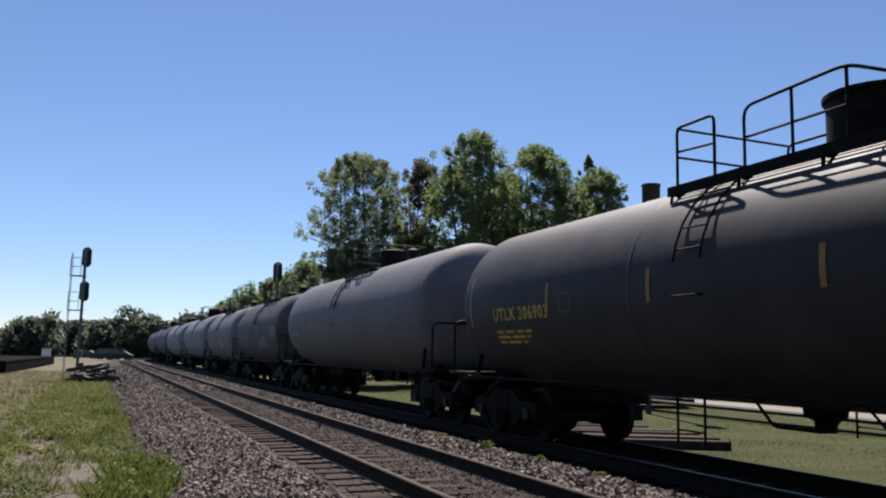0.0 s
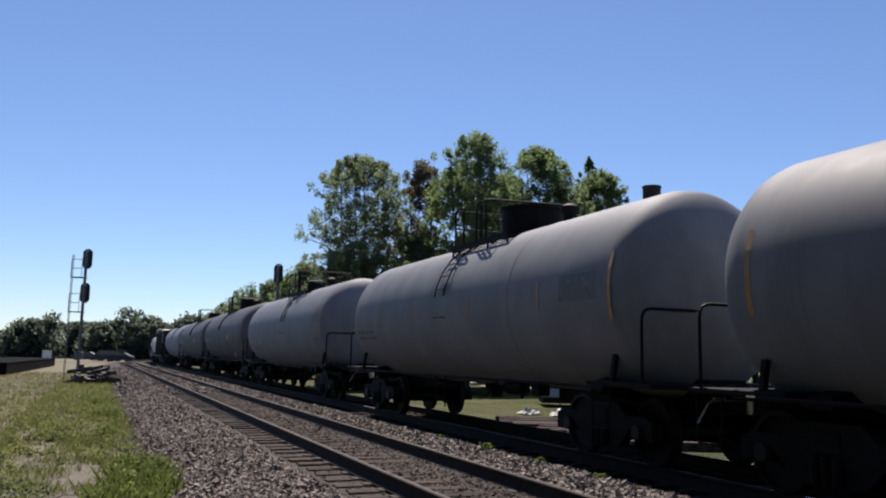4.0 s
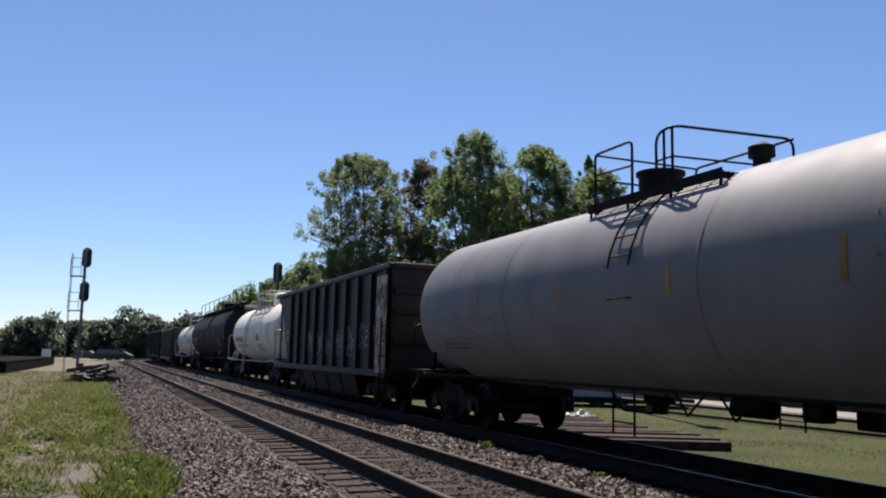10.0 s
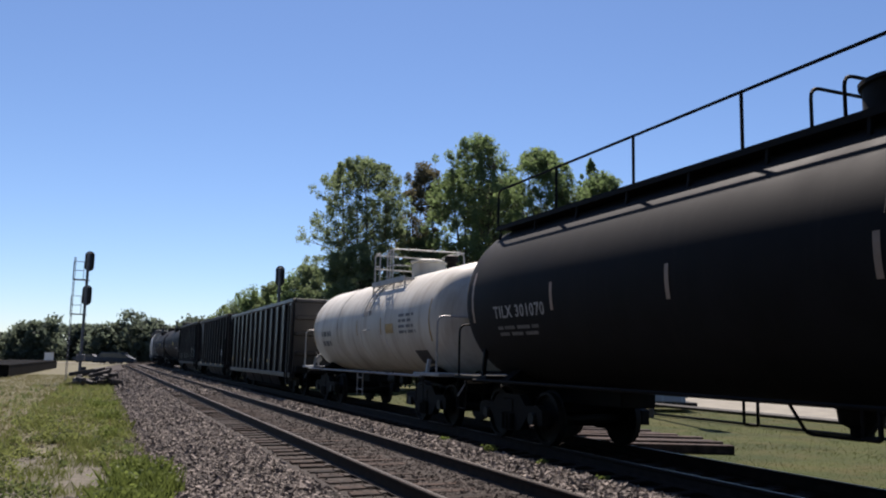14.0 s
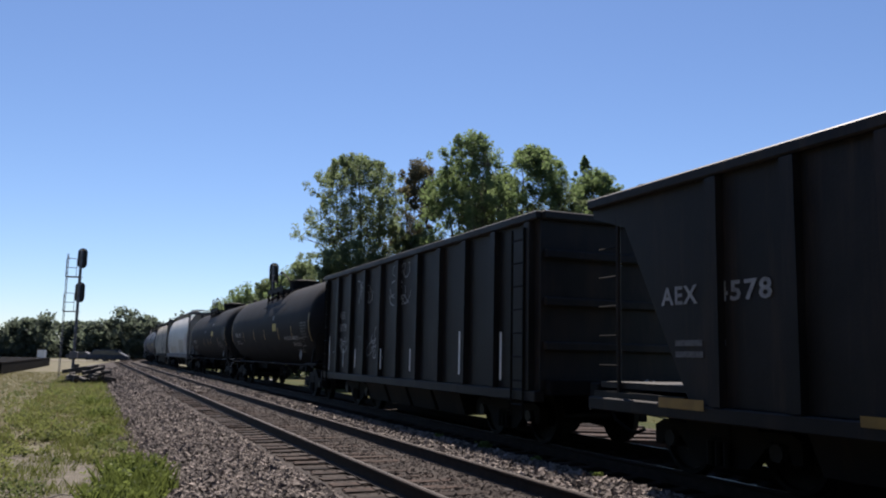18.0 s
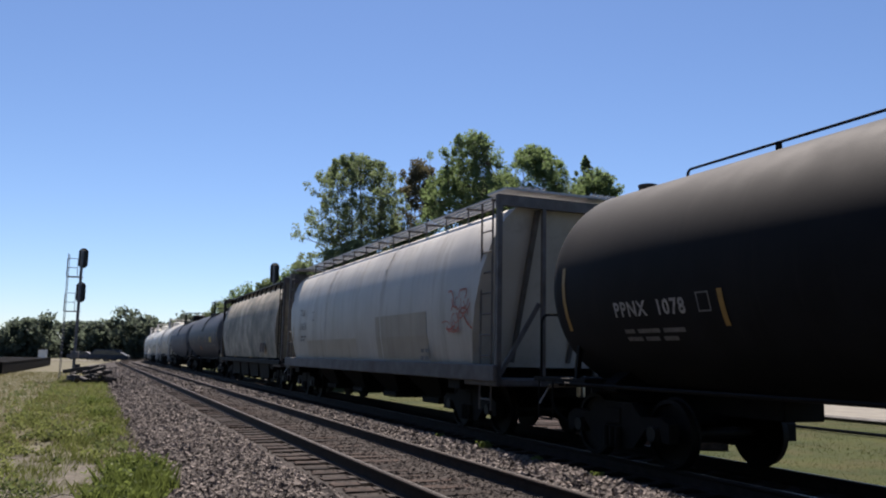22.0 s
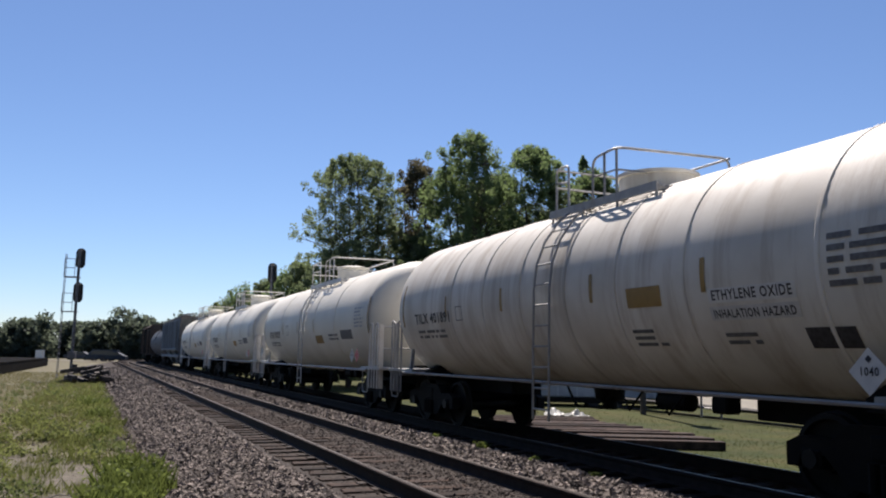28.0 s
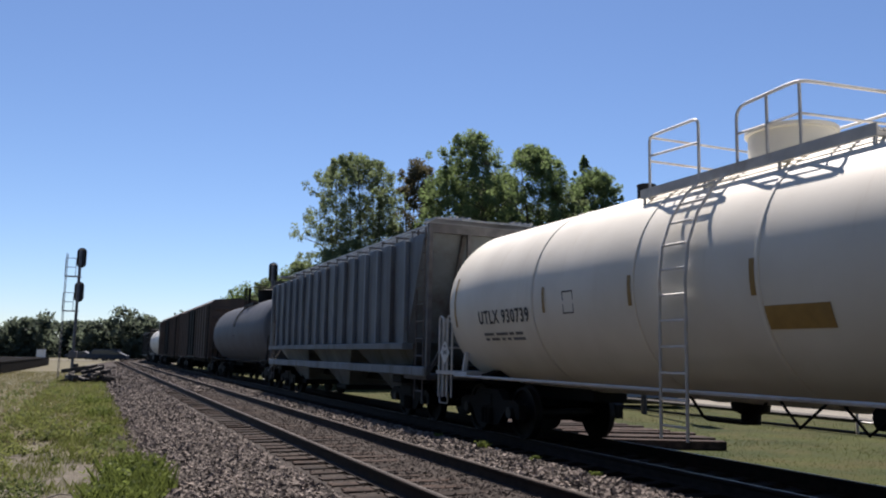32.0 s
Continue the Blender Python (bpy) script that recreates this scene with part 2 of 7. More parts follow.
M["wall_pale"] = surface("pale_blue_siding", (0.272, 0.306, 0.357), (0.357, 0.391, 0.442), 2, 0.7, 0, 0.1, 20)
M["roof"] = surface("dark_shingle_roof", (0.05, 0.05, 0.055), (0.09, 0.09, 0.095), 4, 0.85, 0, 0.4, 25)
M["glass"] = surface("dark_window_glass", (0.02, 0.025, 0.03), (0.03, 0.035, 0.04), 3, 0.12, 0, 0, 20)
M["car_blue"] = surface("dark_blue_car_paint", (0.02, 0.03, 0.045), (0.03, 0.042, 0.06), 2, 0.6, 0.0, 0.02, 60, spec=0.2)
M["car_silver"] = surface("silver_blue_car_paint", (0.045, 0.05, 0.062), (0.07, 0.075, 0.09), 3, 0.6, 0.0, 0, 20, spec=0.2)
M["galv"] = surface("grey_painted_steel", (0.272, 0.272, 0.272), (0.368, 0.368, 0.36), 5, 0.55, 0.1, 0.08, 50, 0, (0.128, 0.104, 0.088), 0.3)
M["white_trim"] = surface("white_painted_steel", (0.492, 0.4838, 0.4592), (0.5904, 0.5822, 0.5576), 5, 0.5, 0, 0.06, 50, 0, (0.2706, 0.164, 0.0984), 0.3)
M["hopper_patch"] = surface("tan_repainted_patch", (0.3168, 0.286, 0.2288), (0.4048, 0.3696, 0.3036), 1.0, 0.6, 0, 0.05, 50, 1, (0.2464, 0.2068, 0.154), 0.5)
M["hopper_trim"] = surface("grimy_grey_steel", (0.085, 0.0833, 0.08075), (0.153, 0.1445, 0.1403), 4, 0.7, 0, 0.1, 40, 0, (0.0595, 0.03825, 0.02975), 0.5)
M["fence_black"] = surface("black_stained_timber", (0.006, 0.006, 0.006), (0.014, 0.013, 0.012), 4, 0.95, 0, 0.3, 25, spec=0.02)
M["clump"] = leafy("dull_weed_leaves", (0.06525, 0.09135, 0.03263), (0.1436, 0.1762, 0.05872), (0.1958, 0.248, 0.06525), 0.35)

# distance haze is mixed into this leaf colour: paler and bluer
M["leaf_far"] = leafy("haze_tinted_far_leaves", (0.05735, 0.0734, 0.06191), (0.07965, 0.09853, 0.07865), (0.1211, 0.1495, 0.1056), 0.55)
M["bearing"] = surface("greasy_bearing_steel", (0.005, 0.0048, 0.0045), (0.012, 0.0115, 0.011), 8, 0.55, 0.0, 0.05, 60, spec=0.25)
M["pipe_black"] = surface("dark_pipe_paint", (0.008, 0.008, 0.008), (0.018, 0.016, 0.014), 6, 0.6, 0.0, 0.1, 50, spec=0.3)
M["mown"] = leafy("mown_blades", (0.0258, 0.0344, 0.007956), (0.05528, 0.06143, 0.01778), (0.06143, 0.07371, 0.01591), 0.32)
M["faded_grey"] = surface("sun_faded_grey_tank_paint", (0.2093, 0.2207, 0.2453), (0.2631, 0.2774, 0.3045), 1.2, 0.68, 0, 0.05, 60, 1, (0.1794, 0.1841, 0.1902), 0.35, spec=0.3, chalk=0.8)
M["strip_faded"] = surface("faded_reflective_film", (0.24, 0.19, 0.15), (0.34, 0.26, 0.20), 5, 0.55, 0, 0, 40, 0, (0.30, 0.12, 0.06), 0.3)
M["weed_leaf"] = leafy("broad_weed_leaves", (0.048, 0.0624, 0.0288), (0.12, 0.14, 0.0656), (0.16, 0.2, 0.072), 0.4)

# ---- mesh helpers ----
def finish(bm, name, smooth=False):
    me = bpy.data.meshes.new(name)
    bm.normal_update()
    bm.to_mesh(me)
    bm.free()
    if smooth:
        me.shade_smooth()
        me.set_sharp_from_angle(angle=radians(38))
    return me


def part(name, bm, material, parent, label="", smooth=False, at=None):
    """Links a bmesh or a mesh as ONE object under a thing or a part."""
    me = bm if isinstance(bm, bpy.types.Mesh) else finish(bm, name, smooth)
    if not me.materials:
        me.materials.append(material)
    ob = new(name, me)
    ob.parent = parent
    if at is not None:
        ob.matrix_basis = at if isinstance(at, Matrix) else Matrix.Translation(at)
    if label:
        tagged(ob, label)
    return ob


def thing(name, label, category, group="", kind="", at=None):
    ob = new(name)
    ob.empty_display_size = 0.3
    if at is not None:
        ob.matrix_basis = at
    return tagged(ob, label, category, group, kind)


def box(bm, x0, x1, y0, y1, z0, z1, bevel=0.0):
    vs = [bm.verts.new((x, y, z)) for x in (x0, x1) for y in (y0, y1) for z in (z0, z1)]
    fs = [bm.faces.new([vs[i] for i in f]) for f in ((0, 1, 3, 2), (4, 6, 7, 5), (0, 4, 5, 1), (2, 3, 7, 6), (0, 2, 6, 4), (1, 5, 7, 3))]
    if bevel:
        bmesh.ops.bevel(bm, geom=list({e for f in fs for e in f.edges}), offset=bevel, segments=1, affect="EDGES", profile=0.5)
    return bm


def slab(x0, x1, y0, y1, z0, z1, bevel=0.0):
    return box(bmesh.new(), x0, x1, y0, y1, z0, z1, bevel)


def tube(bm, points, radius, seg=6, taper=None):
    """A round bar along a line of points."""
    pts = [Vector(p) for p in points]
    rings = []
    side = None
    for i, p in enumerate(pts):
        d = (pts[min(i + 1, len(pts) - 1)] - pts[max(i - 1, 0)]).normalized()
        if side is None:
            side = d.orthogonal().normalized()
        side = (side - d * side.dot(d)).normalized()
        up = d.cross(side)
        rad = radius if taper is None else radius + (taper - radius) * i / max(1, len(pts) - 1)
        rings.append([bm.verts.new(p + (side * math.cos(a) + up * math.sin(a)) * rad) for a in (2 * math.pi * k / seg for k in range(seg))])
    for a, b in zip(rings, rings[1:]):
        for k in range(seg):
            bm.faces.new((a[k], a[(k + 1) % seg], b[(k + 1) % seg], b[k]))
    bm.faces.new(rings[0][::-1])
    bm.faces.new(rings[-1])
    return bm


def bar(points, radius, seg=6, taper=None):
    return tube(bmesh.new(), points, radius, seg, taper)


def bend(points, r=0.12, steps=4):
    """Rounds the corners of a line of points."""
    pts = [Vector(p) for p in points]
    out = [pts[0]]
    for a, b, c in zip(pts, pts[1:], pts[2:]):
        u, w = (a - b), (c - b)
        k = min(r, u.length * 0.45, w.length * 0.45)
        p, q = b + u.normalized() * k, b + w.normalized() * k
        for i in range(steps + 1):
            s = i / steps
            out.append(p * (1 - s) ** 2 + b * 2 * s * (1 - s) + q * s * s)
    return out + [pts[-1]]


def lathe(bm, profile, axis="Y", seg=32, centre=(0, 0, 0), cap=True):
    """Turns (along, radius) pairs round an axis."""
    c = Vector(centre)
    rings = []
    for a, rad in profile:
        ring = []
        for k in range(seg):
            t = 2 * math.pi * k / seg
            u, w = rad * math.cos(t), rad * math.sin(t)
            ring.append(bm.verts.new(c + Vector({"Y": (u, a, w), "X": (a, u, w), "Z": (u, w, a)}[axis])))
        rings.append(ring)
    for p, q in zip(rings, rings[1:]):
        for k in range(seg):
            bm.faces.new((p[k], p[(k + 1) % seg], q[(k + 1) % seg], q[k]))
    if cap:
        bm.faces.new(rings[0])
        bm.faces.new(rings[-1])
    bmesh.ops.recalc_face_normals(bm, faces=bm.faces)
    return bm


def extrude_outline(outline, y0, y1, plane="XZ"):
    """A prism over an outline: (x, z) pairs drawn out along y, or (y, z) pairs along x."""
    bm = bmesh.new()
    put = (lambda a, b, c: (a, c, b)) if plane == "XZ" else (lambda a, b, c: (c, a, b))
    lo, hi = [bm.verts.new(put(a, b, y0)) for a, b in outline], [bm.verts.new(put(a, b, y1)) for a, b in outline]
    k = len(outline)
    for i in range(k):
        bm.faces.new((lo[i], lo[(i + 1) % k], hi[(i + 1) % k], hi[i]))
    bm.faces.new(lo)
    bm.faces.new(hi)
    bmesh.ops.recalc_face_normals(bm, faces=bm.faces)
    return bm


def from_arrays(name, verts, faces, material, smooth=False):
    me = bpy.data.meshes.new(name)
    me.from_pydata(verts if isinstance(verts, list) else verts.tolist(), [], faces if isinstance(faces, list) else faces.tolist())
    me.materials.append(material)
    if smooth:
        me.shade_smooth()
    return me


# ---- the line: where both tracks run ----
HEAD, K1, K2 = 0.392178, 0.000192, -3.55e-6       # heading to the left of north at the foot point, and its change per metre
BEND, RADIUS, TURN = 112.0, 240.0, 1.15           # far off the line swings to the right
OFFSET, GAUGE, SPACING = 3.382, 1.505, 3.821      # eye to near rail; between rail heads; between tracks
SPEED, GAIN = 11.534, 0.04126                     # metres a second at the start, and its gain


def heading(s):
    k = min(s, BEND)
    h = HEAD + K1 * k + K2 * k * k / 2 if s > 0 else HEAD + K1 * s
    return h - min((s - BEND) / RADIUS, TURN) if s > BEND else h


LINE = {}


def _trace():
    x = y = 0.0
    LINE[0] = (0.0, 0.0, heading(0))
    for i in range(1, 641):
        h = heading(i - 0.5)
        x, y = x - math.sin(h), y + math.cos(h)
        LINE[i] = (x, y, heading(i))
    x = y = 0.0
    for i in range(-1, -461, -1):
        h = heading(i + 0.5)
        x, y = x + math.sin(h), y - math.cos(h)
        LINE[i] = (x, y, heading(i))


_trace()
X0, Y0 = OFFSET * math.cos(HEAD), OFFSET * math.sin(HEAD)


def on_line(s, side=0.0, z=0.0):
    """The place s metres up the line, side metres to the right of the near track's near rail; and the heading."""
    s = max(-459.0, min(639.0, s))
    i = math.floor(s)
    k = s - i
    (xa, ya, ha), (xb, yb, hb) = LINE[i], LINE[i + 1]
    h = ha + (hb - ha) * k
    return Vector((X0 + xa + (xb - xa) * k + side * math.cos(h), Y0 + ya + (yb - ya) * k + side * math.sin(h), z)), h


TRAIN_SIDE = SPACING + GAUGE / 2


def ran(t):
    return SPEED * t + GAIN * t * t / 2


def ribbon(outline, stations, centre=0.0, closed=True):
    """An outline of (side, z) drawn along the line."""
    verts, faces = [], []
    k = len(outline)
    for s in stations:
        for side, z in outline:
            p, _ = on_line(s, centre + side)
            verts.append((p.x, p.y, z))
    for i in range(len(stations) - 1):
        for j in range(k if closed else k - 1):
            a, b = i * k + j, i * k + (j + 1) % k
            faces.append((a, b, b + k, a + k))
    if closed:
        faces += [tuple(range(k)), tuple(range(len(verts) - k, len(verts)))]
    return verts, faces

# ---- land ----
GROUND_Z = -0.45
GRID = [-2600, -900, -400, -220, -140, -90, -60, -40, -25, -14, -7, 0, 7, 14, 25, 40, 60, 90, 140, 220, 400, 900, 2600]


def make_ground():
    verts = [(x, y + 60, GROUND_Z) for y in GRID for x in GRID]
    k = len(GRID)
    faces = [(j * k + i, j * k + i + 1, (j + 1) * k + i + 1, (j + 1) * k + i) for j in range(k - 1) for i in range(k - 1)]
    ob = new("ground", from_arrays("ground", verts, faces, M["ground"], True))
    tagged(ob, "level grassy ground with bare soil patches", "ground", kind="structure")


make_ground()
NEAR_STATIONS = [-60, -30, -10, 0] + list(range(4, 120, 4)) + list(range(120, 420, 10))


def make_bed():
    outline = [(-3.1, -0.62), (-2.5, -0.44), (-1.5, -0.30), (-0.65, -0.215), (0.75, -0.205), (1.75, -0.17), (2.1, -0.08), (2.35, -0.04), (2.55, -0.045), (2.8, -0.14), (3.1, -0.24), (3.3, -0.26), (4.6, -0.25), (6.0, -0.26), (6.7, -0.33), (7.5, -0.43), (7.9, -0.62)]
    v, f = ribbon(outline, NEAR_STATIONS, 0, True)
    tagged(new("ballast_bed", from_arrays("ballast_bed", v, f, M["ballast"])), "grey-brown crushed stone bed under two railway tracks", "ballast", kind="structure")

    # dark sheet over the far bed, painted shade with a fixed edge
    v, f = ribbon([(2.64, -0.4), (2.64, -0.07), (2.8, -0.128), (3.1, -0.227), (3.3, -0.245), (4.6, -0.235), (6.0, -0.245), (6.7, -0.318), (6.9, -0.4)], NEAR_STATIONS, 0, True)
    tagged(new("fouled_bed", from_arrays("fouled_bed", v, f, M["bed_shade"])), "crushed stone under the far track with the train's shade in its colour", "ballast", kind="structure")


make_bed()


def rail_outline(c):
    half = [(0.075, -0.185), (0.075, -0.172), (0.012, -0.15), (0.009, -0.05), (0.036, -0.035), (0.037, -0.008), (0.030, 0.0)]
    return [(c + a, b) for a, b in half] + [(c - a, b) for a, b in half[::-1]]


def make_track(name, centre, label, head):
    track = thing(name, label, "railway track", kind="structure")
    for side in (0.0, GAUGE):
        v, f = ribbon(rail_outline(centre + side), NEAR_STATIONS, 0, True)
        me = from_arrays("rail", v, f, M["rail_side"])
        rail = part("rail", me, None, track, "rusty steel rail with a worn bright top")
        v, f = ribbon([(centre + side - 0.002, 0.001), (centre + side + 0.022, 0.001), (centre + side + 0.022, 0.004), (centre + side - 0.002, 0.004)], NEAR_STATIONS, 0, True)
        part("running_surface", from_arrays("running_surface", v, f, M[head]), None, rail, "worn top of the rail head")
    return track


track_near = make_track("track_near", 0.0, "empty railway track on weathered wooden ties", "rail_brown")
track_far = make_track("track_far", SPACING, "railway track that carries the passing freight train", "rail_top")

# mown grass and the pale drive beyond the train
def strip(name, s0, s1, side0, side1, z, material, label, category, step=6):
    st = [s0 + (s1 - s0) * i / max(1, round((s1 - s0) / step)) for i in range(max(1, round((s1 - s0) / step)) + 1)]
    v, f = ribbon([(side0, z), (side1, z)], st, 0, False)
    return tagged(new(name, from_arrays(name, v, f, material)), label, category, kind="structure")


strip("lawn", -60, 110, 7.4, 60, GROUND_Z + 0.02 + 0.06, M["lawn"], "mown grass beside the railway", "grass")
strip("driveway", -60, 60, 20.5, 30, GROUND_Z + 0.09, M["road"], "pale sunlit driveway behind the fence", "road")


def gravel_patch():
    """A bare patch with a ragged edge."""
    c, _ = on_line(12.8, -6.6, GROUND_Z)
    n = 72
    verts = [(c.x, c.y, GROUND_Z + 0.03)]
    for ring, z in ((0.7, 0.028), (1.0, 0.004)):
        for k in range(n):
            a = 2 * math.pi * k / n
            r = ring * (4.6 + 1.1 * noise.noise((math.cos(a) * 1.7, math.sin(a) * 1.7, 3)) + 0.6 * noise.noise((math.cos(a) * 6, math.sin(a) * 6, 8)))
            p, _ = on_line(12.8 + 1.15 * r * math.sin(a), -6.6 + 0.8 * r * math.cos(a))
            verts.append((p.x, p.y, GROUND_Z + z))
    faces = [(0, 1 + k, 1 + (k + 1) % n) for k in range(n)] + [(1 + k, 1 + n + k, 1 + n + (k + 1) % n, 1 + (k + 1) % n) for k in range(n)]
    tagged(new("gravel_patch", from_arrays("gravel_patch", verts, faces, M["gravel"])), "bare sandy gravel beside the ballast", "gravel", kind="structure")


gravel_patch()



def make_road():
    a, b = Vector((-190, 133, 0)), Vector((60, 148, 0))
    d = (b - a).normalized()
    w = Vector((-d.y, d.x, 0)) * 4.2
    vs = [a - w, b - w, b + w, a + w]
    tagged(new("road", from_arrays("road", [(p.x, p.y, GROUND_Z + 0.08) for p in vs], [(0, 1, 2, 3)], M["road"])), "pale road that crosses the far end of the field", "road", kind="structure")


make_road()

# ---- freight train ----
CACHE = {}


def shared(key, build):
    if key not in CACHE:
        CACHE[key] = build()
    return CACHE[key]


def wheelset_mesh():
    bm = bmesh.new()
    lathe(bm, [(-1.05, 0.075), (1.05, 0.075)], "X", 10)
    for s in (-1, 1):
        prof = [(s * 0.68, 0.14), (s * 0.685, 0.46), (s * 0.69, 0.487), (s * 0.715, 0.487), (s * 0.73, 0.462), (s * 0.82, 0.455), (s * 0.825, 0.40), (s * 0.775, 0.38), (s * 0.765, 0.17), (s * 0.85, 0.14)]
        lathe(bm, prof, "X", 28)
    # a few holes' worth of shape so that the turning shows
    for s in (-1, 1):
        for k in range(3):
            a = 2 * math.pi * k / 3
            c = Vector((s * 1.04, 0.06 * math.cos(a), 0.06 * math.sin(a)))
            box(bm, c.x - 0.03, c.x + 0.03, c.y - 0.02, c.y + 0.02, c.z - 0.02, c.z + 0.02)
    me = finish(bm, "wheelset", True)
    me.materials.append(M["wheel"])
    return me


def truck_mesh():
    bm = bmesh.new()
    side = [(-1.22, 0.36), (-1.22, 0.60), (-1.05, 0.68), (-0.62, 0.66), (-0.42, 0.84), (0.42, 0.84), (0.62, 0.66), (1.05, 0.68), (1.22, 0.60), (1.22, 0.36), (1.08, 0.36), (1.02, 0.52), (0.72, 0.50),
            (0.46, 0.24), (0.22, 0.20), (-0.22, 0.20), (-0.46, 0.24), (-0.72, 0.50), (-1.02, 0.52), (-1.08, 0.36)]
    for s in (-1, 1):
        p = extrude_outline(side, s * 0.93, s * 1.08, "YZ")
        me = bpy.data.meshes.new("tmp")
        p.to_mesh(me)
        p.free()
        bm.from_mesh(me)
        bpy.data.meshes.remove(me)
        for y in (-0.14, 0.0, 0.14):
            lathe(bm, [(0.22, 0.055), (0.50, 0.055)], "Z", 8, (s * 1.1, y, 0))
        for y in (-0.89, 0.89):
            box(bm, s * 1.0 - 0.1, s * 1.0 + 0.1, y - 0.13, y + 0.13, 0.36, 0.56, 0.02)
    box(bm, -1.1, 1.1, -0.2, 0.2, 0.5, 0.78, 0.04)
    box(bm, -0.7, 0.7, -0.62, -0.52, 0.3, 0.42)
    box(bm, -0.7, 0.7, 0.52, 0.62, 0.3, 0.42)
    me = finish(bm, "truck")
    me.materials.append(M["steel_dark"])
    return me


def bearing_mesh():
    bm = bmesh.new()
    lathe(bm, [(-0.03, 0.10), (0.02, 0.10), (0.03, 0.07)], "X", 12)
    me = finish(bm, "bearing_cap", True)
    me.materials.append(M["bearing"])
    return me


def coupler_mesh():
    bm = bmesh.new()
    box(bm, -0.09, 0.09, -0.5, 0.35, 0.78, 0.96, 0.02)
    box(bm, -0.16, 0.14, 0.30, 0.62, 0.72, 1.02, 0.05)
    tube(bm, [(0.35, 0.0, 0.78), (0.38, 0.25, 0.5), (0.3, 0.6, 0.32), (0.2, 0.75, 0.4)], 0.03, 6)
    tube(bm, [(-1.2, -0.1, 1.02), (-0.3, 0.05, 0.98), (0, 0.3, 1.04)], 0.018, 5)
    me = finish(bm, "coupler")
    me.materials.append(M["steel_dark"])
    return me


def knuckle_mesh():
    me = finish(lathe(bmesh.new(), [(0.76, 0.03), (0.78, 0.075), (1.0, 0.075), (1.03, 0.05), (1.035, 0.01)], "Z", 14, (0.09, 0.6, 0)), "knuckle", True)
    me.materials.append(M["bright_steel"])
    return me


def lever_mesh():
    bm = bar(bend([(0.02, 0.42, 1.06), (-0.2, 0.3, 1.12), (-0.3, 0.12, 1.0), (-1.25, 0.12, 0.98), (-1.4, 0.16, 0.72)], 0.06), 0.017, 5)
    tube(bm, [(-1.38, -0.1, 1.02), (-0.5, -0.05, 1.03)], 0.014, 5)
    me = finish(bm, "uncoupling_lever")
    me.materials.append(M["galv"])
    return me


WHEELS = []      # every wheelset, with the car that it carries
CARS = []        # every car, with the place of its middle along the train


def running_gear(car, reach, half, middle):
    """Two trucks with their wheelsets, reach metres either side of the middle; couplers at the ends."""
    for s in (-1, 1):
        truck = part("truck", shared("truck", truck_mesh), None, car, "dark steel truck", at=(0, s * reach, 0))
        for y in (-0.89, 0.89):
            w = part("wheelset", shared("wheelset", wheelset_mesh), None, truck, "steel wheels on an axle", at=(0, y, 0.457))
            WHEELS.append((w, middle))
            part("bearing_cap", shared("bearing", bearing_mesh), None, truck, at=(-1.09, y, 0.457))
        at = pose(0, s * (half - 0.62), 0, 0, 0, 0 if s > 0 else 180)
        hook = part("coupler", shared("coupler", coupler_mesh), None, car, "cast steel coupler with an air hose", at=at)
        part("knuckle", shared("knuckle", knuckle_mesh), None, hook, "worn bright knuckle")
        part("uncoupling_lever", shared("lever", lever_mesh), None, car, "bent grey uncoupling lever", at=at)


def letters(body, size, span=None):
    """Flat condensed letters as vertex and face lists, from (0, 0) to the right, drawn out to a span where one is given."""
    cu = bpy.data.curves.new("letters", "FONT")
    cu.body, cu.size, cu.resolution_u, cu.space_character, cu.offset = body, size * 1.38, 2, 1.14, size * 0.035
    ob = bpy.data.objects.new("letters", cu)
    me = bpy.data.meshes.new_from_object(ob)
    wide = 0.85 if span is None else span / max(p.co.x for p in me.vertices)
    v, f = [(p.co.x * wide, p.co.y) for p in me.vertices], [tuple(p.vertices) for p in me.polygons]
    bpy.data.objects.remove(ob)
    bpy.data.curves.remove(cu)
    bpy.data.meshes.remove(me)
    return v, f


def bars(width, lines, height=0.09, pitch=0.16, seed=1):
    """Rows of short bars in place of small print: a list of shapes."""
    rnd = random.Random(seed)
    out = []
    for i in range(lines):
        x, end = 0.0, width * rnd.uniform(0.65, 1.0)
        while x < end:
            w = min(rnd.uniform(0.12, 0.5), end - x)
            if w > 0.04:
                n = max(1, round(w / 0.25))
                y = -i * pitch
                v = [(x + w * j / n, b) for b in (y, y + height) for j in range(n + 1)]
                out.append((v, [(j, j + 1, n + 2 + j, n + 1 + j) for j in range(n)]))
            x += w + rnd.uniform(0.05, 0.1)
    return out


def panel(width, height, nx=3, ny=4):
    v = [(width * i / nx, height * j / ny) for j in range(ny + 1) for i in range(nx + 1)]
    f = [(j * (nx + 1) + i, j * (nx + 1) + i + 1, (j + 1) * (nx + 1) + i + 1, (j + 1) * (nx + 1) + i) for j in range(ny) for i in range(nx)]
    return v, f


def frame_lines(width, height, t=0.02):
    v, f = [], []
    for x0, x1, y0, y1 in ((0, width, 0, t), (0, width, height - t, height), (0, t, 0, height), (width - t, width, 0, height)):
        k = len(v)
        v += [(x0, y0), (x1, y0), (x1, y1), (x0, y1)]
        f.append((k, k + 1, k + 2, k + 3))
    return v, f


def diamond(size):
    return [(0, -size), (size, 0), (0, size), (-size, 0)], [(0, 1, 2, 3)]


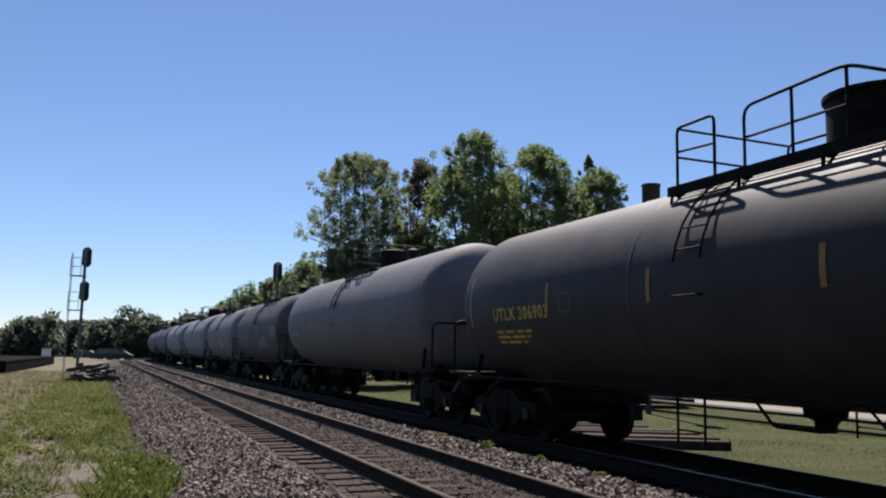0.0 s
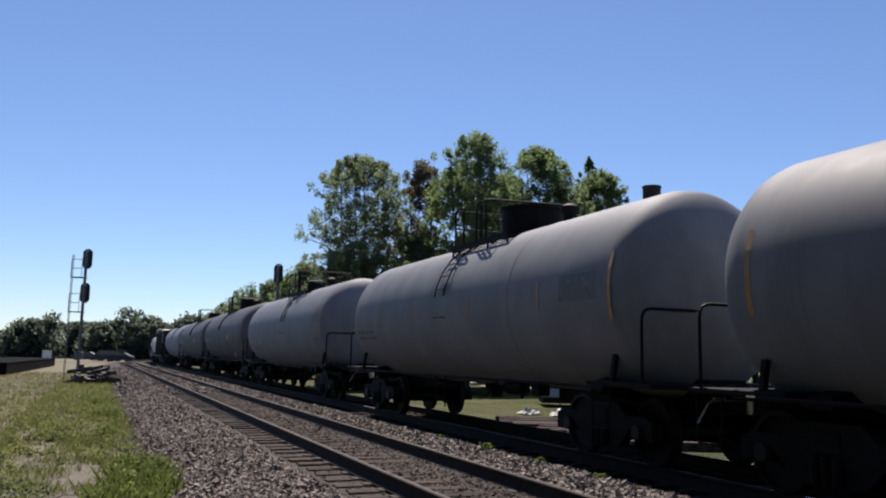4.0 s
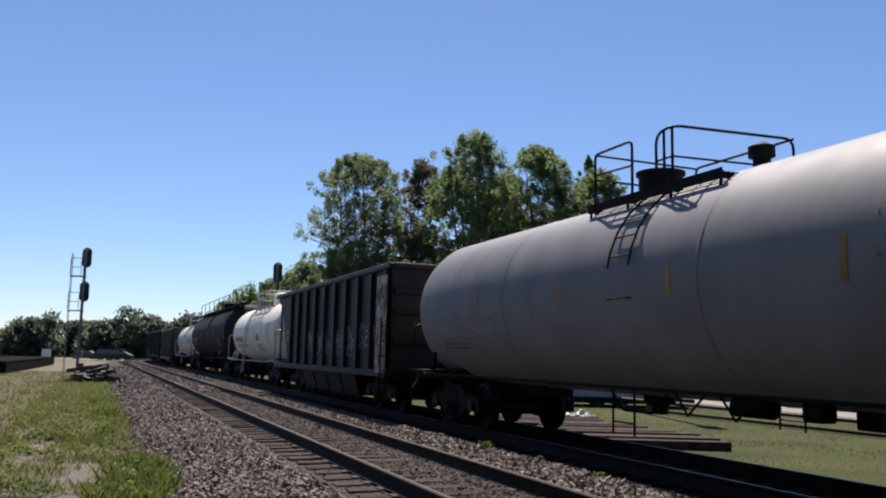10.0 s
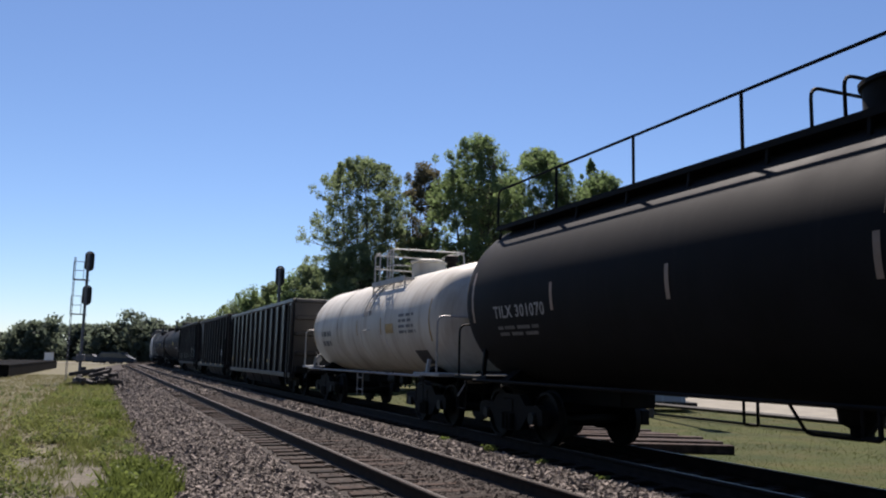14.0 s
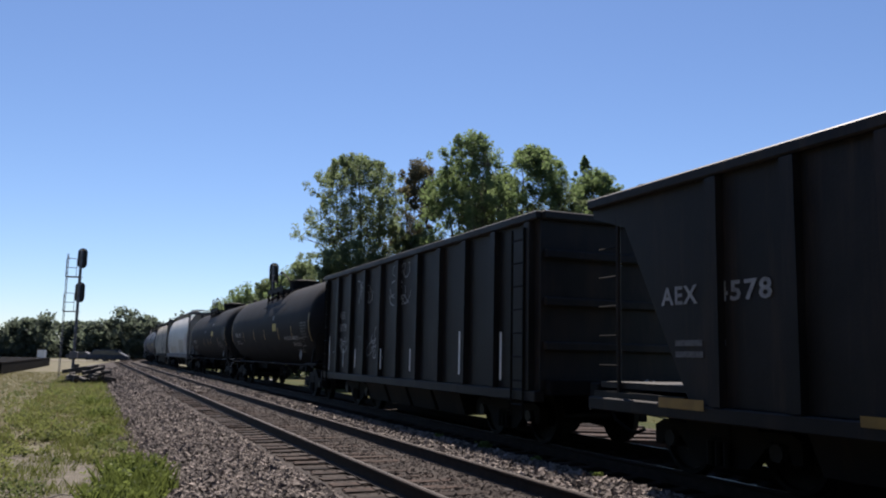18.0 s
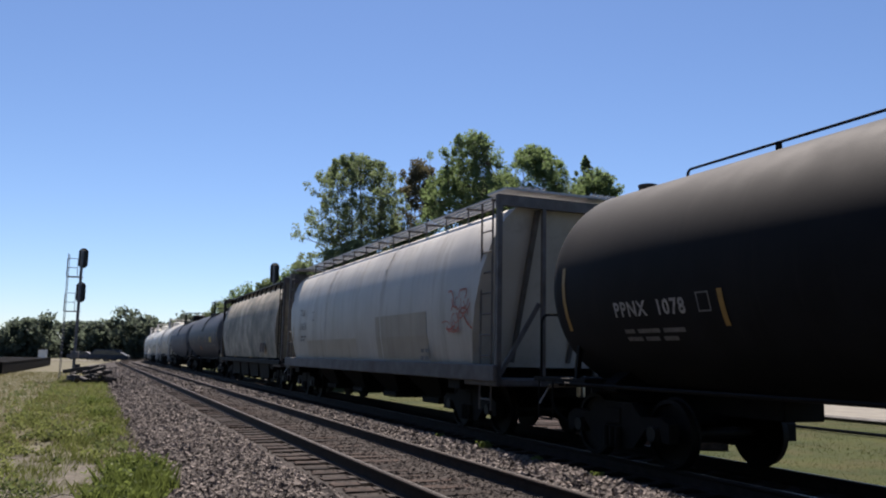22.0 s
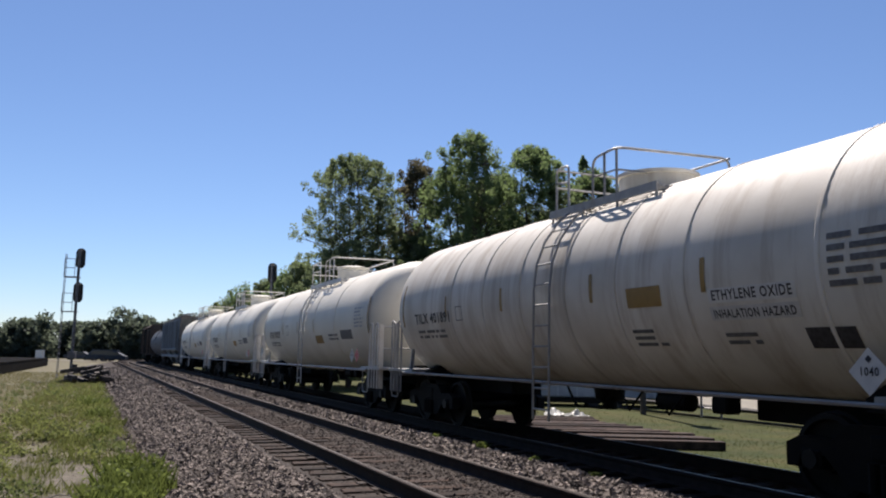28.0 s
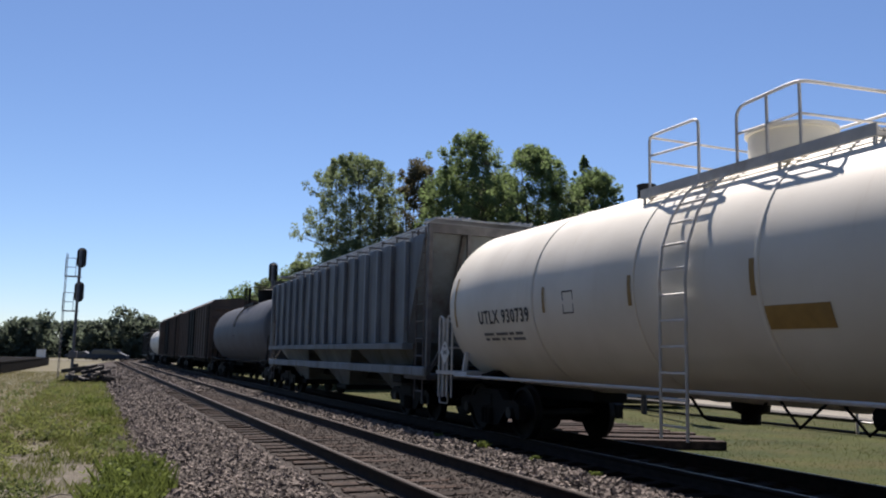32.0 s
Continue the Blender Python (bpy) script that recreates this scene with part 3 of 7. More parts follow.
def scrawl(width, height, strokes, seed):
    """Loose spray-can strokes with no letters in them: a list of shapes."""
    rnd = random.Random(seed)
    out = []
    strokes *= 2
    for k in range(strokes):
        v, f = [], []
        x, y = width * (k + rnd.random() * 0.7) / strokes, rnd.uniform(0.1, 0.8) * height
        a = rnd.uniform(0, 6.28)
        turn = rnd.uniform(-0.75, 0.75)
        wdt = rnd.uniform(0.009, 0.019)
        for i in range(rnd.randint(8, 18)):
            nx, ny = -math.sin(a) * wdt, math.cos(a) * wdt
            v += [(x + nx, y + ny), (x - nx, y - ny)]
            if i:
                f.append((2 * i - 2, 2 * i - 1, 2 * i + 1, 2 * i))
            x, y = x + math.cos(a) * 0.05, min(height, max(0, y + math.sin(a) * 0.05))
            a += turn * 0.6 + rnd.uniform(-0.2, 0.2)
        out.append((v, f))
    return out


def on_tank(shape, y, up, rad, zc, eps=0.008):
    """Wraps a flat shape on the near side of a tank: y where it begins, up the height of its foot over the tank's middle."""
    v, f = shape
    if rad > 1.45:
        y, up = y - 0.14, up + 0.08
    base = math.asin(max(-0.98, min(0.98, up / rad)))
    out = []
    for a, b in v:
        t = base + b / rad
        out.append((-(rad + eps) * math.cos(t), y - a, zc + (rad + eps) * math.sin(t)))
    return out, f


def on_side(shape, y, z, x, eps=0.012):
    v, f = shape
    return [(-(x + eps), y - a, z + b) for a, b in v], f


def on_end(shape, x, z, y, eps=0.01):
    """On the end that faces down the line."""
    v, f = shape
    return [(x + a, y - eps, z + b) for a, b in v], f


def inscribe(shape, material, parent, name="letter"):
    """Each letter of an inscription as a mesh of its own."""
    v, f = shape
    group = list(range(len(v)))

    def root(i):
        while group[i] != i:
            group[i] = group[group[i]]
            i = group[i]
        return i

    for face in f:
        for i in face[1:]:
            group[root(i)] = root(face[0])
    sets = {}
    for face in f:
        sets.setdefault(root(face[0]), []).append(face)
    for faces in sets.values():
        used = sorted({i for face in faces for i in face})
        at = {i: k for k, i in enumerate(used)}
        part(name, from_arrays(name, [v[i] for i in used], [tuple(at[i] for i in face) for face in faces], material), None, parent)


def decal(name, shape, material, parent, label=""):
    v, f = shape
    return part(name, from_arrays(name, v, f, material), None, parent, label)


def rung_ladder(points_a, points_b, rungs, r=0.016):
    """Two stringers along two lines of points, with rungs between."""
    bm = bmesh.new()
    tube(bm, points_a, r * 1.3, 5)
    tube(bm, points_b, r * 1.3, 5)

    def along(pts, k):
        d = [(Vector(b) - Vector(a)).length for a, b in zip(pts, pts[1:])]
        want = k * sum(d)
        for a, b, w in zip(pts, pts[1:], d):
            if want <= w:
                return Vector(a).lerp(Vector(b), want / w)
            want -= w
        return Vector(pts[-1])

    for i in range(rungs):
        k = (i + 0.5) / rungs
        tube(bm, [along(points_a, k), along(points_b, k)], r, 5)
    return bm


def saddle_platform(car, rad, zc, cyl):
    """Grated platform over the tank's shoulder on plate legs, with its railing."""
    zt = zc + rad
    zd = zt - 0.13
    steel = M["steel_dark"]
    for sx in (-1, 1):
        deck = part("top_walkway", slab(min(sx * 1.15, sx * 1.18), max(sx * 1.15, sx * 1.18), -2.0, 1.0, zd - 0.04, zd + 0.16, 0.004), steel, car, "platform edge plate")
        for k in range(9):
            x = sx * (0.45 + 0.082 * k)
            part("grating_bar", slab(x - 0.017, x + 0.017, -2.0, 1.0, zd, zd + 0.03), steel, deck)
        for y in (-1.98, -0.95, 0.1, 0.96):
            low = zc + math.sqrt(rad * rad - 1.17 ** 2)
            out = [(sx * 1.17, zd), (sx * 1.17, low - 0.04)] + [(sx * (rad + 0.004) * math.cos(t), zc + (rad + 0.004) * math.sin(t)) for t in (0.68, 0.8, 0.95, 1.1, 1.25)] + [(sx * (rad + 0.05) * math.cos(t), zc + (rad + 0.05) * math.sin(t)) for t in (1.25, 1.1, 0.95, 0.82)] + [(sx * 1.09, zd)]
            part("plate_leg", extrude_outline(out, y - 0.012, y + 0.012), steel, deck)
        for k, t in enumerate((0.5, 0.62)):
            part("step_bar", bar([(sx * (rad + 0.07) * math.cos(t), 0.3, zc + (rad + 0.07) * math.sin(t)), (sx * (rad + 0.07) * math.cos(t), -0.5, zc + (rad + 0.07) * math.sin(t))], 0.012, 5), steel, deck)
        x = sx * 1.12
        for pts in (bend([(x, 0.68, zd), (x, 0.68, zd + 0.76), (x, 0.02, zd + 0.72), (x, 0.02, zd)], 0.1), bend([(x, -0.65, zd), (x, -0.65, zd + 0.62), (x, -1.4, zd + 0.78), (x, -2.8, zd + 0.36), (x * 0.9, -2.92, zd - 0.02)], 0.16), [(x, 0.68, zd + 0.62), (x, -0.65, zd + 0.36)]):
            part("platform_rail", bar(pts, 0.024, 6), steel, car, "tubular steel safety rail")
        part("rail_plate", slab(min(x, x + sx * 0.02), max(x, x + sx * 0.02), -1.5, -1.36, zd, zd + 0.76), steel, car, "broad post of the railing")
    # walkway with its handrail along the far shoulder
    zw = zt - 0.1
    part("side_walkway", slab(0.6, 1.05, -cyl - 0.4, cyl, zw - 0.03, zw + 0.02, 0.006), steel, car, "narrow steel grating")
    part("top_handrail", bar(bend([(0.95, -cyl - 0.45, zw - 0.05), (0.95, -cyl - 0.45, zw + 0.62), (0.95, cyl, zw + 0.62), (0.95, cyl, zw - 0.05)], 0.1), 0.024, 6), steel, car, "long handrail along the tank top")
    part("walkway_brace", bar(bend([(0.6, -cyl - 0.2, zw + 0.04), (0.75, -cyl - 0.2, zw + 0.12), (0.95, -cyl - 0.4, zw + 0.12)], 0.05), 0.016, 5), steel, car)
    for k in range(1, 8):
        y = -cyl - 0.45 + (2 * cyl + 0.45) * k / 8
        part("rail_post", slab(0.92, 0.97, y - 0.04, y + 0.04, zw, zw + 0.6), steel, car)


def ladder(parent, points_a, points_b, rungs, material, label="", r=0.016):
    """Two stringers and their rungs, each a mesh of its own."""
    rail_a = part("ladder", bar(points_a, r * 1.3, 5), material, parent, label)
    under = rail_a if parent.parent is None else parent
    part("stringer", bar(points_b, r * 1.3, 5), material, under)

    def along(pts, k):
        d = [(Vector(b) - Vector(a)).length for a, b in zip(pts, pts[1:])]
        want = k * sum(d)
        for a, b, w in zip(pts, pts[1:], d):
            if want <= w:
                return Vector(a).lerp(Vector(b), want / w)
            want -= w
        return Vector(pts[-1])

    for i in range(rungs):
        k = (i + 0.5) / rungs
        part("rung", bar([along(points_a, k), along(points_b, k)], r, 5), material, under)


def top_platform(car, steel, zt, ladder_at, plat, rise, r):
    """Grated walk beside the manway on both shoulders; a hoop beyond the ladder, and a rail that crosses over the tank."""
    a0, a1, b0, c = plat or (ladder_at + 0.52, ladder_at + 0.08, ladder_at - 0.55, ladder_at - 1.0)
    zd = zt - 0.2
    low, high = c - 0.95, a0 + 0.2
    for s in (-1, 1):
        edge = part("platform_edge", slab(min(s * 0.97, s * 0.995), max(s * 0.97, s * 0.995), low, high, zd - 0.06, zd + 0.07), steel, car, "platform edge plate")
        for k in range(7):
            x = s * (0.5 + 0.074 * k)
            part("grating_bar", slab(x - 0.016, x + 0.016, low, high, zd, zd + 0.03), steel, edge)
        for k in range(4):
            y = low + 0.05 + (high - low - 0.1) * k / 3
            part("walkway_bracket", slab(min(s * 0.48, s * 0.97), max(s * 0.48, s * 0.97), y - 0.02, y + 0.02, zd - 0.05, zd - 0.001), steel, edge)
            part("walkway_leg", bar([(s * 0.95, y, zd), (s * 0.97, y, zd - 0.24)], 0.022, 4), steel, edge)
        x = s * 0.98
        top = zt + rise
        if s < 0:
            part("platform_rail", bar(bend([(x, a0, zd - 0.1), (x, a0, top), (x, a1, top), (x, a1, zd)], 0.1), r, 6), steel, car, "tubular hoop beside the ladder")
            part("platform_rail", bar([(x, a0, zd + 0.52), (x, a1, zd + 0.48)], r * 0.8, 6), steel, car)
            part("platform_rail", bar(bend([(x, b0, zd), (x, b0, top - 0.05), (x, c, top), (-x, c - 0.2, top), (-x, c - 0.2, zd)], 0.16), r, 6), steel, car, "safety rail that crosses over the tank")
            part("rail_post", bar([(x, c, zd), (x, c, top - 0.04)], r, 6), steel, car)
            part("rail_post", bar([(x, (b0 + c) / 2, zd), (x, (b0 + c) / 2, top - 0.03)], r, 6), steel, car)
            if rise < 0.7:
                for z in (top - 0.01, zd + 0.45):
                    part("cross_rail", bar([(x, a0, z), (-x, a0, z)], r * 0.8, 6), steel, car)
                part("cross_rail", bar([(x, b0, zd + 0.42), (x, c, zd + 0.42), (-x, c - 0.2, zd + 0.42)], r * 0.8, 6), steel, car)
        else:
            part("platform_rail", bar(bend([(x, c - 0.2, zd + 0.5), (x, c - 0.75, zd + 0.5), (x, c - 0.75, zd)], 0.1), r, 6), steel, car)
            part("platform_rail", bar(bend([(x, a0, zd), (x, a0, top), (x, c - 0.2, top)], 0.1), r, 6), steel, car)


def tank_car(u0, u1, paint, label, style="plain", rad=1.45, zc=2.5, trim="steel_dark", marks=(), ladder_at=0.0, dome=(0.62, 0.5), bands=(), walkway=False, end_cage=False, low_ladder=True, straps=False, ladder_kind="short", rail=0.021, dome_at=-1.1, plat=None, rise=0.65, valve_at=None, truck_in=0.88, hangers=()):
    middle, L = (u0 + u1) / 2, u1 - u0
    half = L / 2 + 1.15
    fuller = 0.08 if rad > 1.35 else 0.0
    rad, zc = rad + fuller, zc - fuller
    car = thing("tank_car", label, "tank car", "cars of the freight train")
    CARS.append((car, middle, L / 2 - truck_in))
    cyl = L / 2 - 0.1
    bulge = 0.78
    head = [(-bulge * math.sqrt(1 - k * k), rad * k) for k in (0.01, 0.2, 0.4, 0.58, 0.73, 0.85, 0.93, 0.98)]
    n = 9
    prof = [(a - cyl, b) for a, b in head] + [(-cyl + 2 * cyl * i / n, rad) for i in range(n + 1)] + [(cyl - a, b) for a, b in head[::-1]]

    def on_head(shape):
        v, f = shape
        return [(x, -cyl - bulge * math.sqrt(max(0.0, 1 - (x * x + (z - zc) ** 2) / (rad * rad))) - 0.012, z) for x, _, z in v], f

    shell = part("tank_shell", lathe(bmesh.new(), prof, "Y", 64, (0, 0, zc)), M[paint], car, smooth=True)
    bead = 0.013 if "white" in paint else 0.006
    for b in bands:
        y = b * cyl
        part("weld_band", lathe(bmesh.new(), [(y - 0.035, rad + 0.001), (y - 0.02, rad + bead), (y + 0.02, rad + bead), (y + 0.035, rad + 0.001)], "Y", 64, (0, 0, zc), False), M[paint], shell, smooth=True)
    for s in (-1, 1):
        e = s * half
        a, b = sorted((s * (L / 2 - 3.3), e - s * 0.55))
        part("stub_sill", slab(-0.33, 0.33, a, b, 0.72, 1.2, 0.02), M["steel_dark"], car)
        a, b = sorted((s * (L / 2 - truck_in - 0.15), s * (L / 2 - truck_in + 0.15)))
        part("bolster", extrude_outline([(-1.15, 0.98), (-1.15, 1.1), (-0.85, zc - rad * 0.8), (-0.5, zc - rad * 0.92), (0.5, zc - rad * 0.92), (0.85, zc - rad * 0.8), (1.15, 1.1), (1.15, 0.98), (0.4, 0.8), (-0.4, 0.8)], a, b), M["steel_dark"], car)
        a, b = sorted((s * (L / 2 - 0.7), e - s * 0.35))
        deck = part("end_deck", slab(-1.45, 1.45, a, b, 1.07, 1.14, 0.01), M[trim], car, "narrow end platform")
        for x in (-1.4, 1.4):
            part("side_step", bar(bend([(x, b - 0.1, 1.1), (x, b - 0.1, 0.5), (x, b - 0.52, 0.5), (x, b - 0.52, 1.1)], 0.06), 0.014, 5), M[trim if end_cage else "steel_dark"], deck)
        if end_cage:
            for x in (-1.44, 1.44):
                for k in (0.0, 0.42):
                    ya, yb = s * (L / 2 + 0.02 + k), s * (L / 2 + 0.24 + k)
                    part("grab_hoop", bar(bend([(x, ya, 0.62), (x, ya, 2.2), (x, yb, 2.24), (x, yb, 0.62)], 0.09), 0.021, 6), M[trim], deck, "tall white grab hoop")
                y = s * (half - 0.52)
                part("corner_plate", slab(x * 0.93 - 0.06, x * 0.93 + 0.06, min(y, y + s * 0.02), max(y, y + s * 0.02), 0.62, 2.2), M[trim], deck, "flat upright plate")
            for z in (1.6, 2.14):
                part("guard_rail", bar([(-1.4, s * (half - 0.53), z), (1.4, s * (half - 0.53), z)], 0.022, 6), M[trim], deck)
            part("brake_wheel", lathe(bmesh.new(), [(-0.03, 0.26), (0.0, 0.29), (0.03, 0.26), (0.0, 0.23), (-0.03, 0.26)], "Y", 18, (0.45, s * (half - 0.6), 1.75), False), M["rust"], deck, "rusty hand brake wheel")
        else:
            e = s * (L / 2 + 0.6)
            part("end_handrail", bar(bend([(-1.42, e, 1.1), (-1.42, e, 2.34 if trim == "galv" else 2.12), (1.42, e, 2.34 if trim == "galv" else 2.12), (1.42, e, 1.1)], 0.16), 0.022, 6), M[trim], deck, "bent steel handrail across the end")
        for x in (-1.0, 1.0):
            part("gusset", bar([(x * 1.3, s * (L / 2 - 0.25), 1.1), (x * 1.24, s * (L / 2 - 0.25), zc - 0.9)], 0.05, 4), M[trim], deck)
    if trim == "galv" and not end_cage:
        e = L / 2 + 0.2
        pipe = part("hand_valve", lathe(bmesh.new(), [(-0.08, 0.05), (-0.06, 0.11), (0.06, 0.11), (0.08, 0.05)], "Y", 12, (-1.05, e, 1.36)), M["galv"], car, "galvanised valve on the end platform", smooth=True)
        part("pipe", bar(bend([(-1.05, e, 1.14), (-1.05, e, 1.52), (-0.7, e, 1.52), (-0.7, e - 0.35, 1.2)], 0.06), 0.032, 8), M["galv"], pipe)
        part("lever", bar([(-1.05, e, 1.44), (-1.2, e - 0.22, 1.6)], 0.014, 5), M["galv"], pipe)
    for x in (-1.47, 1.47):
        part("side_rail", bar([(x, -L / 2 + 0.2, 1.06), (x, L / 2 - 0.2, 1.06)], 0.026, 6), M[trim], car, "long side handrail")
    # belly fittings
    part("bottom_outlet", lathe(bmesh.new(), [(0.62, 0.12), (0.75, 0.13), (0.8, 0.24), (0.95, 0.26), (zc - rad + 0.05, 0.42)], "Z", 14, (0, 0.4, 0)), M["steel_dark"], car, smooth=True)
    part("brake_reservoir", lathe(bmesh.new(), [(-0.35, 0.05), (-0.3, 0.13), (0.3, 0.13), (0.35, 0.05)], "Y", 14, (-0.5, -L / 2 + 4.6, 0.88)), M["steel_dark"], car, smooth=True)
    part("skid_frame", bar(bend([(-0.4, -0.35, zc - rad + 0.12), (-0.4, 0.0, 0.66), (-0.4, 0.8, 0.66), (-0.4, 1.15, zc - rad + 0.12)], 0.1), 0.022, 5), M["steel_dark"], car)
    for y in (-2.4, -1.5):
        part("brake_rod", bar([(-0.75, y, 1.0), (-0.62, y + 0.5, 0.7), (-0.5, y + 0.9, 0.98)], 0.018, 5), M["steel_dark"], car)
    part("control_valve", slab(-0.7, -0.45, -L / 2 + 3.4, -L / 2 + 3.7, 0.78, 1.0, 0.03), M["steel_dark"], car)
    part("brake_pipe", bar([(-0.62, -L / 2 + 1.0, 1.03), (-0.62, L / 2 - 1.0, 1.03)], 0.02, 5), M["steel_dark"], car)
    for sx, y, w, z in hangers:
        part("side_step", bar(bend([(sx * 1.47, y, 1.06), (sx * 1.47, y, z), (sx * 1.47, y - w, z), (sx * 1.47, y - w, 1.06)], 0.03), 0.026, 6), M["steel_dark"], car, "U-shaped step below the side rail")
    # ladder from the foot rail to the top
    ya, yb = ladder_at + 0.24, ladder_at - 0.24
    for sx in (-1, 1):
        arc = [(sx * (rad + 0.1) * math.cos(t), zc + (rad + 0.1) * math.sin(t)) for t in (0.0, 0.25, 0.5, 0.75, 0.95, 1.12)]
        foot = 0.5 if low_ladder else 1.2
        if straps:
            break
        if ladder_kind == "short":
            arc = [(sx * (rad + 0.05) * math.cos(t), zc + (rad + 0.05) * math.sin(t)) for t in (0.16, 0.3, 0.5, 0.7, 0.9, 1.12)]
            ladder(car, [(x, ya, z) for x, z in arc], [(x, yb, z) for x, z in arc], 5, M[trim], "short curved ladder over the shoulder of the tank", 0.013)
            z, x = zc + rad * math.sin(-0.12), sx * rad * math.cos(-0.12)
            part("grab_iron", bar(bend([(x, ya, z), (x + sx * 0.07, ya, z), (x + sx * 0.07, yb, z), (x, yb, z)], 0.03), 0.012, 5), M[trim], car, "single grab bar below the ladder")
            ladder(car, [(sx * 1.47, ya, 0.45), (sx * 1.47, ya, 1.06)], [(sx * 1.47, yb, 0.45), (sx * 1.47, yb, 1.06)], 2, M[trim], "two-rung step below the side rail", 0.013)
            continue
        pa = [(sx * max(1.5, rad + 0.1), ya, foot)] + [(x, ya, z) for x, z in arc]
        pb = [(sx * max(1.5, rad + 0.1), yb, foot)] + [(x, yb, z) for x, z in arc]
        ladder(car, pa, pb, 12 if low_ladder else 10, M[trim], "steel rung ladder up the side")
    # deck, railing and fittings on top
    zt = zc + rad
    rail_mat = M[trim]
    zd = zt - 0.12
    if straps:
        saddle_platform(car, rad, zc, cyl)
    elif walkway:
        part("top_walkway", slab(-0.98, -0.42, -cyl - 0.52, cyl, zd - 0.02, zd + 0.03, 0.008), rail_mat, car, "narrow steel grating")
        part("walkway_edge", slab(-1.0, -0.981, -cyl - 0.52, cyl, zd - 0.045, zd + 0.04), rail_mat, car)
        for k in range(12):
            y = -cyl + 0.15 + (2 * cyl - 0.3) * k / 11
            part("walkway_bracket", bar([(-0.95, y, zd), (-0.98, y, zc + math.sqrt(rad * rad - 0.98 ** 2) - 0.02)], 0.03, 4), rail_mat, car)
        part("platform_rail", bar(bend([(-0.95, -cyl - 0.5, zd), (-0.95, -cyl - 0.5, zd + 0.78), (-0.95, cyl, zd + 0.76), (-0.95, cyl, zd)], 0.14), 0.024, 6), rail_mat, car, "long tubular safety rail")
        for k in range(1, 7):
            y = -cyl + 2 * cyl * k / 7
            part("rail_post", bar([(-0.95, y, zd), (-0.95, y, zd + 0.76)], 0.024, 5), rail_mat, car)
        for y in (ladder_at + 2.02, ladder_at + 1.55):
            part("manway_rail", bar(bend([(-0.5, y, zd), (-0.5, y, zd + 0.7), (0.5, y, zd + 0.7), (0.5, y, zd)], 0.14), 0.024, 6), rail_mat, car)
    else:
        top_platform(car, rail_mat, zt, ladder_at, plat, rise, rail)
    dr, dh = dome
    yd = ladder_at + dome_at
    part("manway_dome", lathe(bmesh.new(), [(zt - 0.12, dr), (zt + dh - 0.06, dr), (zt + dh - 0.05, dr + 0.04), (zt + dh, dr + 0.04), (zt + dh + 0.05, dr * 0.6), (zt + dh + 0.06, 0.05)], "Z", 24, (0, yd, 0)), M["steel_dark"] if trim == "steel_dark" else M[paint], car, "round manway housing", smooth=True)
    if not straps and valve_at != 0:
        part("relief_valve", lathe(bmesh.new(), [(zt - 0.05, 0.12), (zt + 0.2, 0.12), (zt + 0.22, 0.18), (zt + 0.36, 0.18), (zt + 0.42, 0.06)], "Z", 12, (0.1, ladder_at - 2.4 if valve_at is None else valve_at, 0)), M["steel_dark"], car, smooth=True)
    running_gear(car, L / 2 - truck_in, half, middle)
    for kind, *rest in marks:
        if kind == "text":
            body, y, up, size, ink, *span = rest
            inscribe(on_tank(letters(body, size, *span), y, up, rad, zc), M[ink], car)
        elif kind == "bars":
            y, up, width, lines, height, ink = rest
            for shape in bars(width, lines, height, height * 1.9, int(abs(y * 100)) + lines):
                decal("print_bar", on_tank(shape, y, up, rad, zc), M[ink], car)
        elif kind == "stripe":
            for y, up, hgt, ink in rest[0]:
                if hgt > 0.8:
                    y = math.copysign(L / 2 - 0.14, y) + 0.04
                decal("reflective_stripe", on_tank(panel(0.08, hgt), y, up, rad, zc), M[ink], car, "upright reflective strip")
        elif kind == "panel":
            y, up, width, height, ink = rest
            decal("sign_panel", on_tank(panel(width, height), y, up, rad, zc, 0.006), M[ink], car, "square painted panel")
        elif kind == "frame":
            y, up, width, height, ink = rest
            decal("stencil_frame", on_tank(frame_lines(width, height), y, up, rad, zc), M[ink], car)
        elif kind == "placard":
            y, z, size, ink = rest
            holder = decal("placard", on_side(diamond(size), y, z, 1.46), M[ink], car, "diamond-shaped hazard placard")
            if ink == "placard":
                inscribe(on_side(letters("1040", size * 0.36, size * 0.95), y + size * 0.47, z - size * 0.16, 1.46, 0.016), M["letter_black"], holder)
                decal("hazard_mark", on_side(diamond(size * 0.17), y, z + size * 0.52, 1.46, 0.016), M["letter_black"], holder)
        elif kind == "end_text":
            body, x, z, size, ink = rest
            inscribe(on_head(on_end(letters(body, size), x, z, -cyl)), M[ink], car)
        elif kind == "end_bars":
            x, z, width, lines, ink = rest
            for shape in bars(width, lines, 0.05, 0.1, 7):
                decal("print_bar", on_head(on_end(shape, x, z, -cyl)), M[ink], car)
    return car


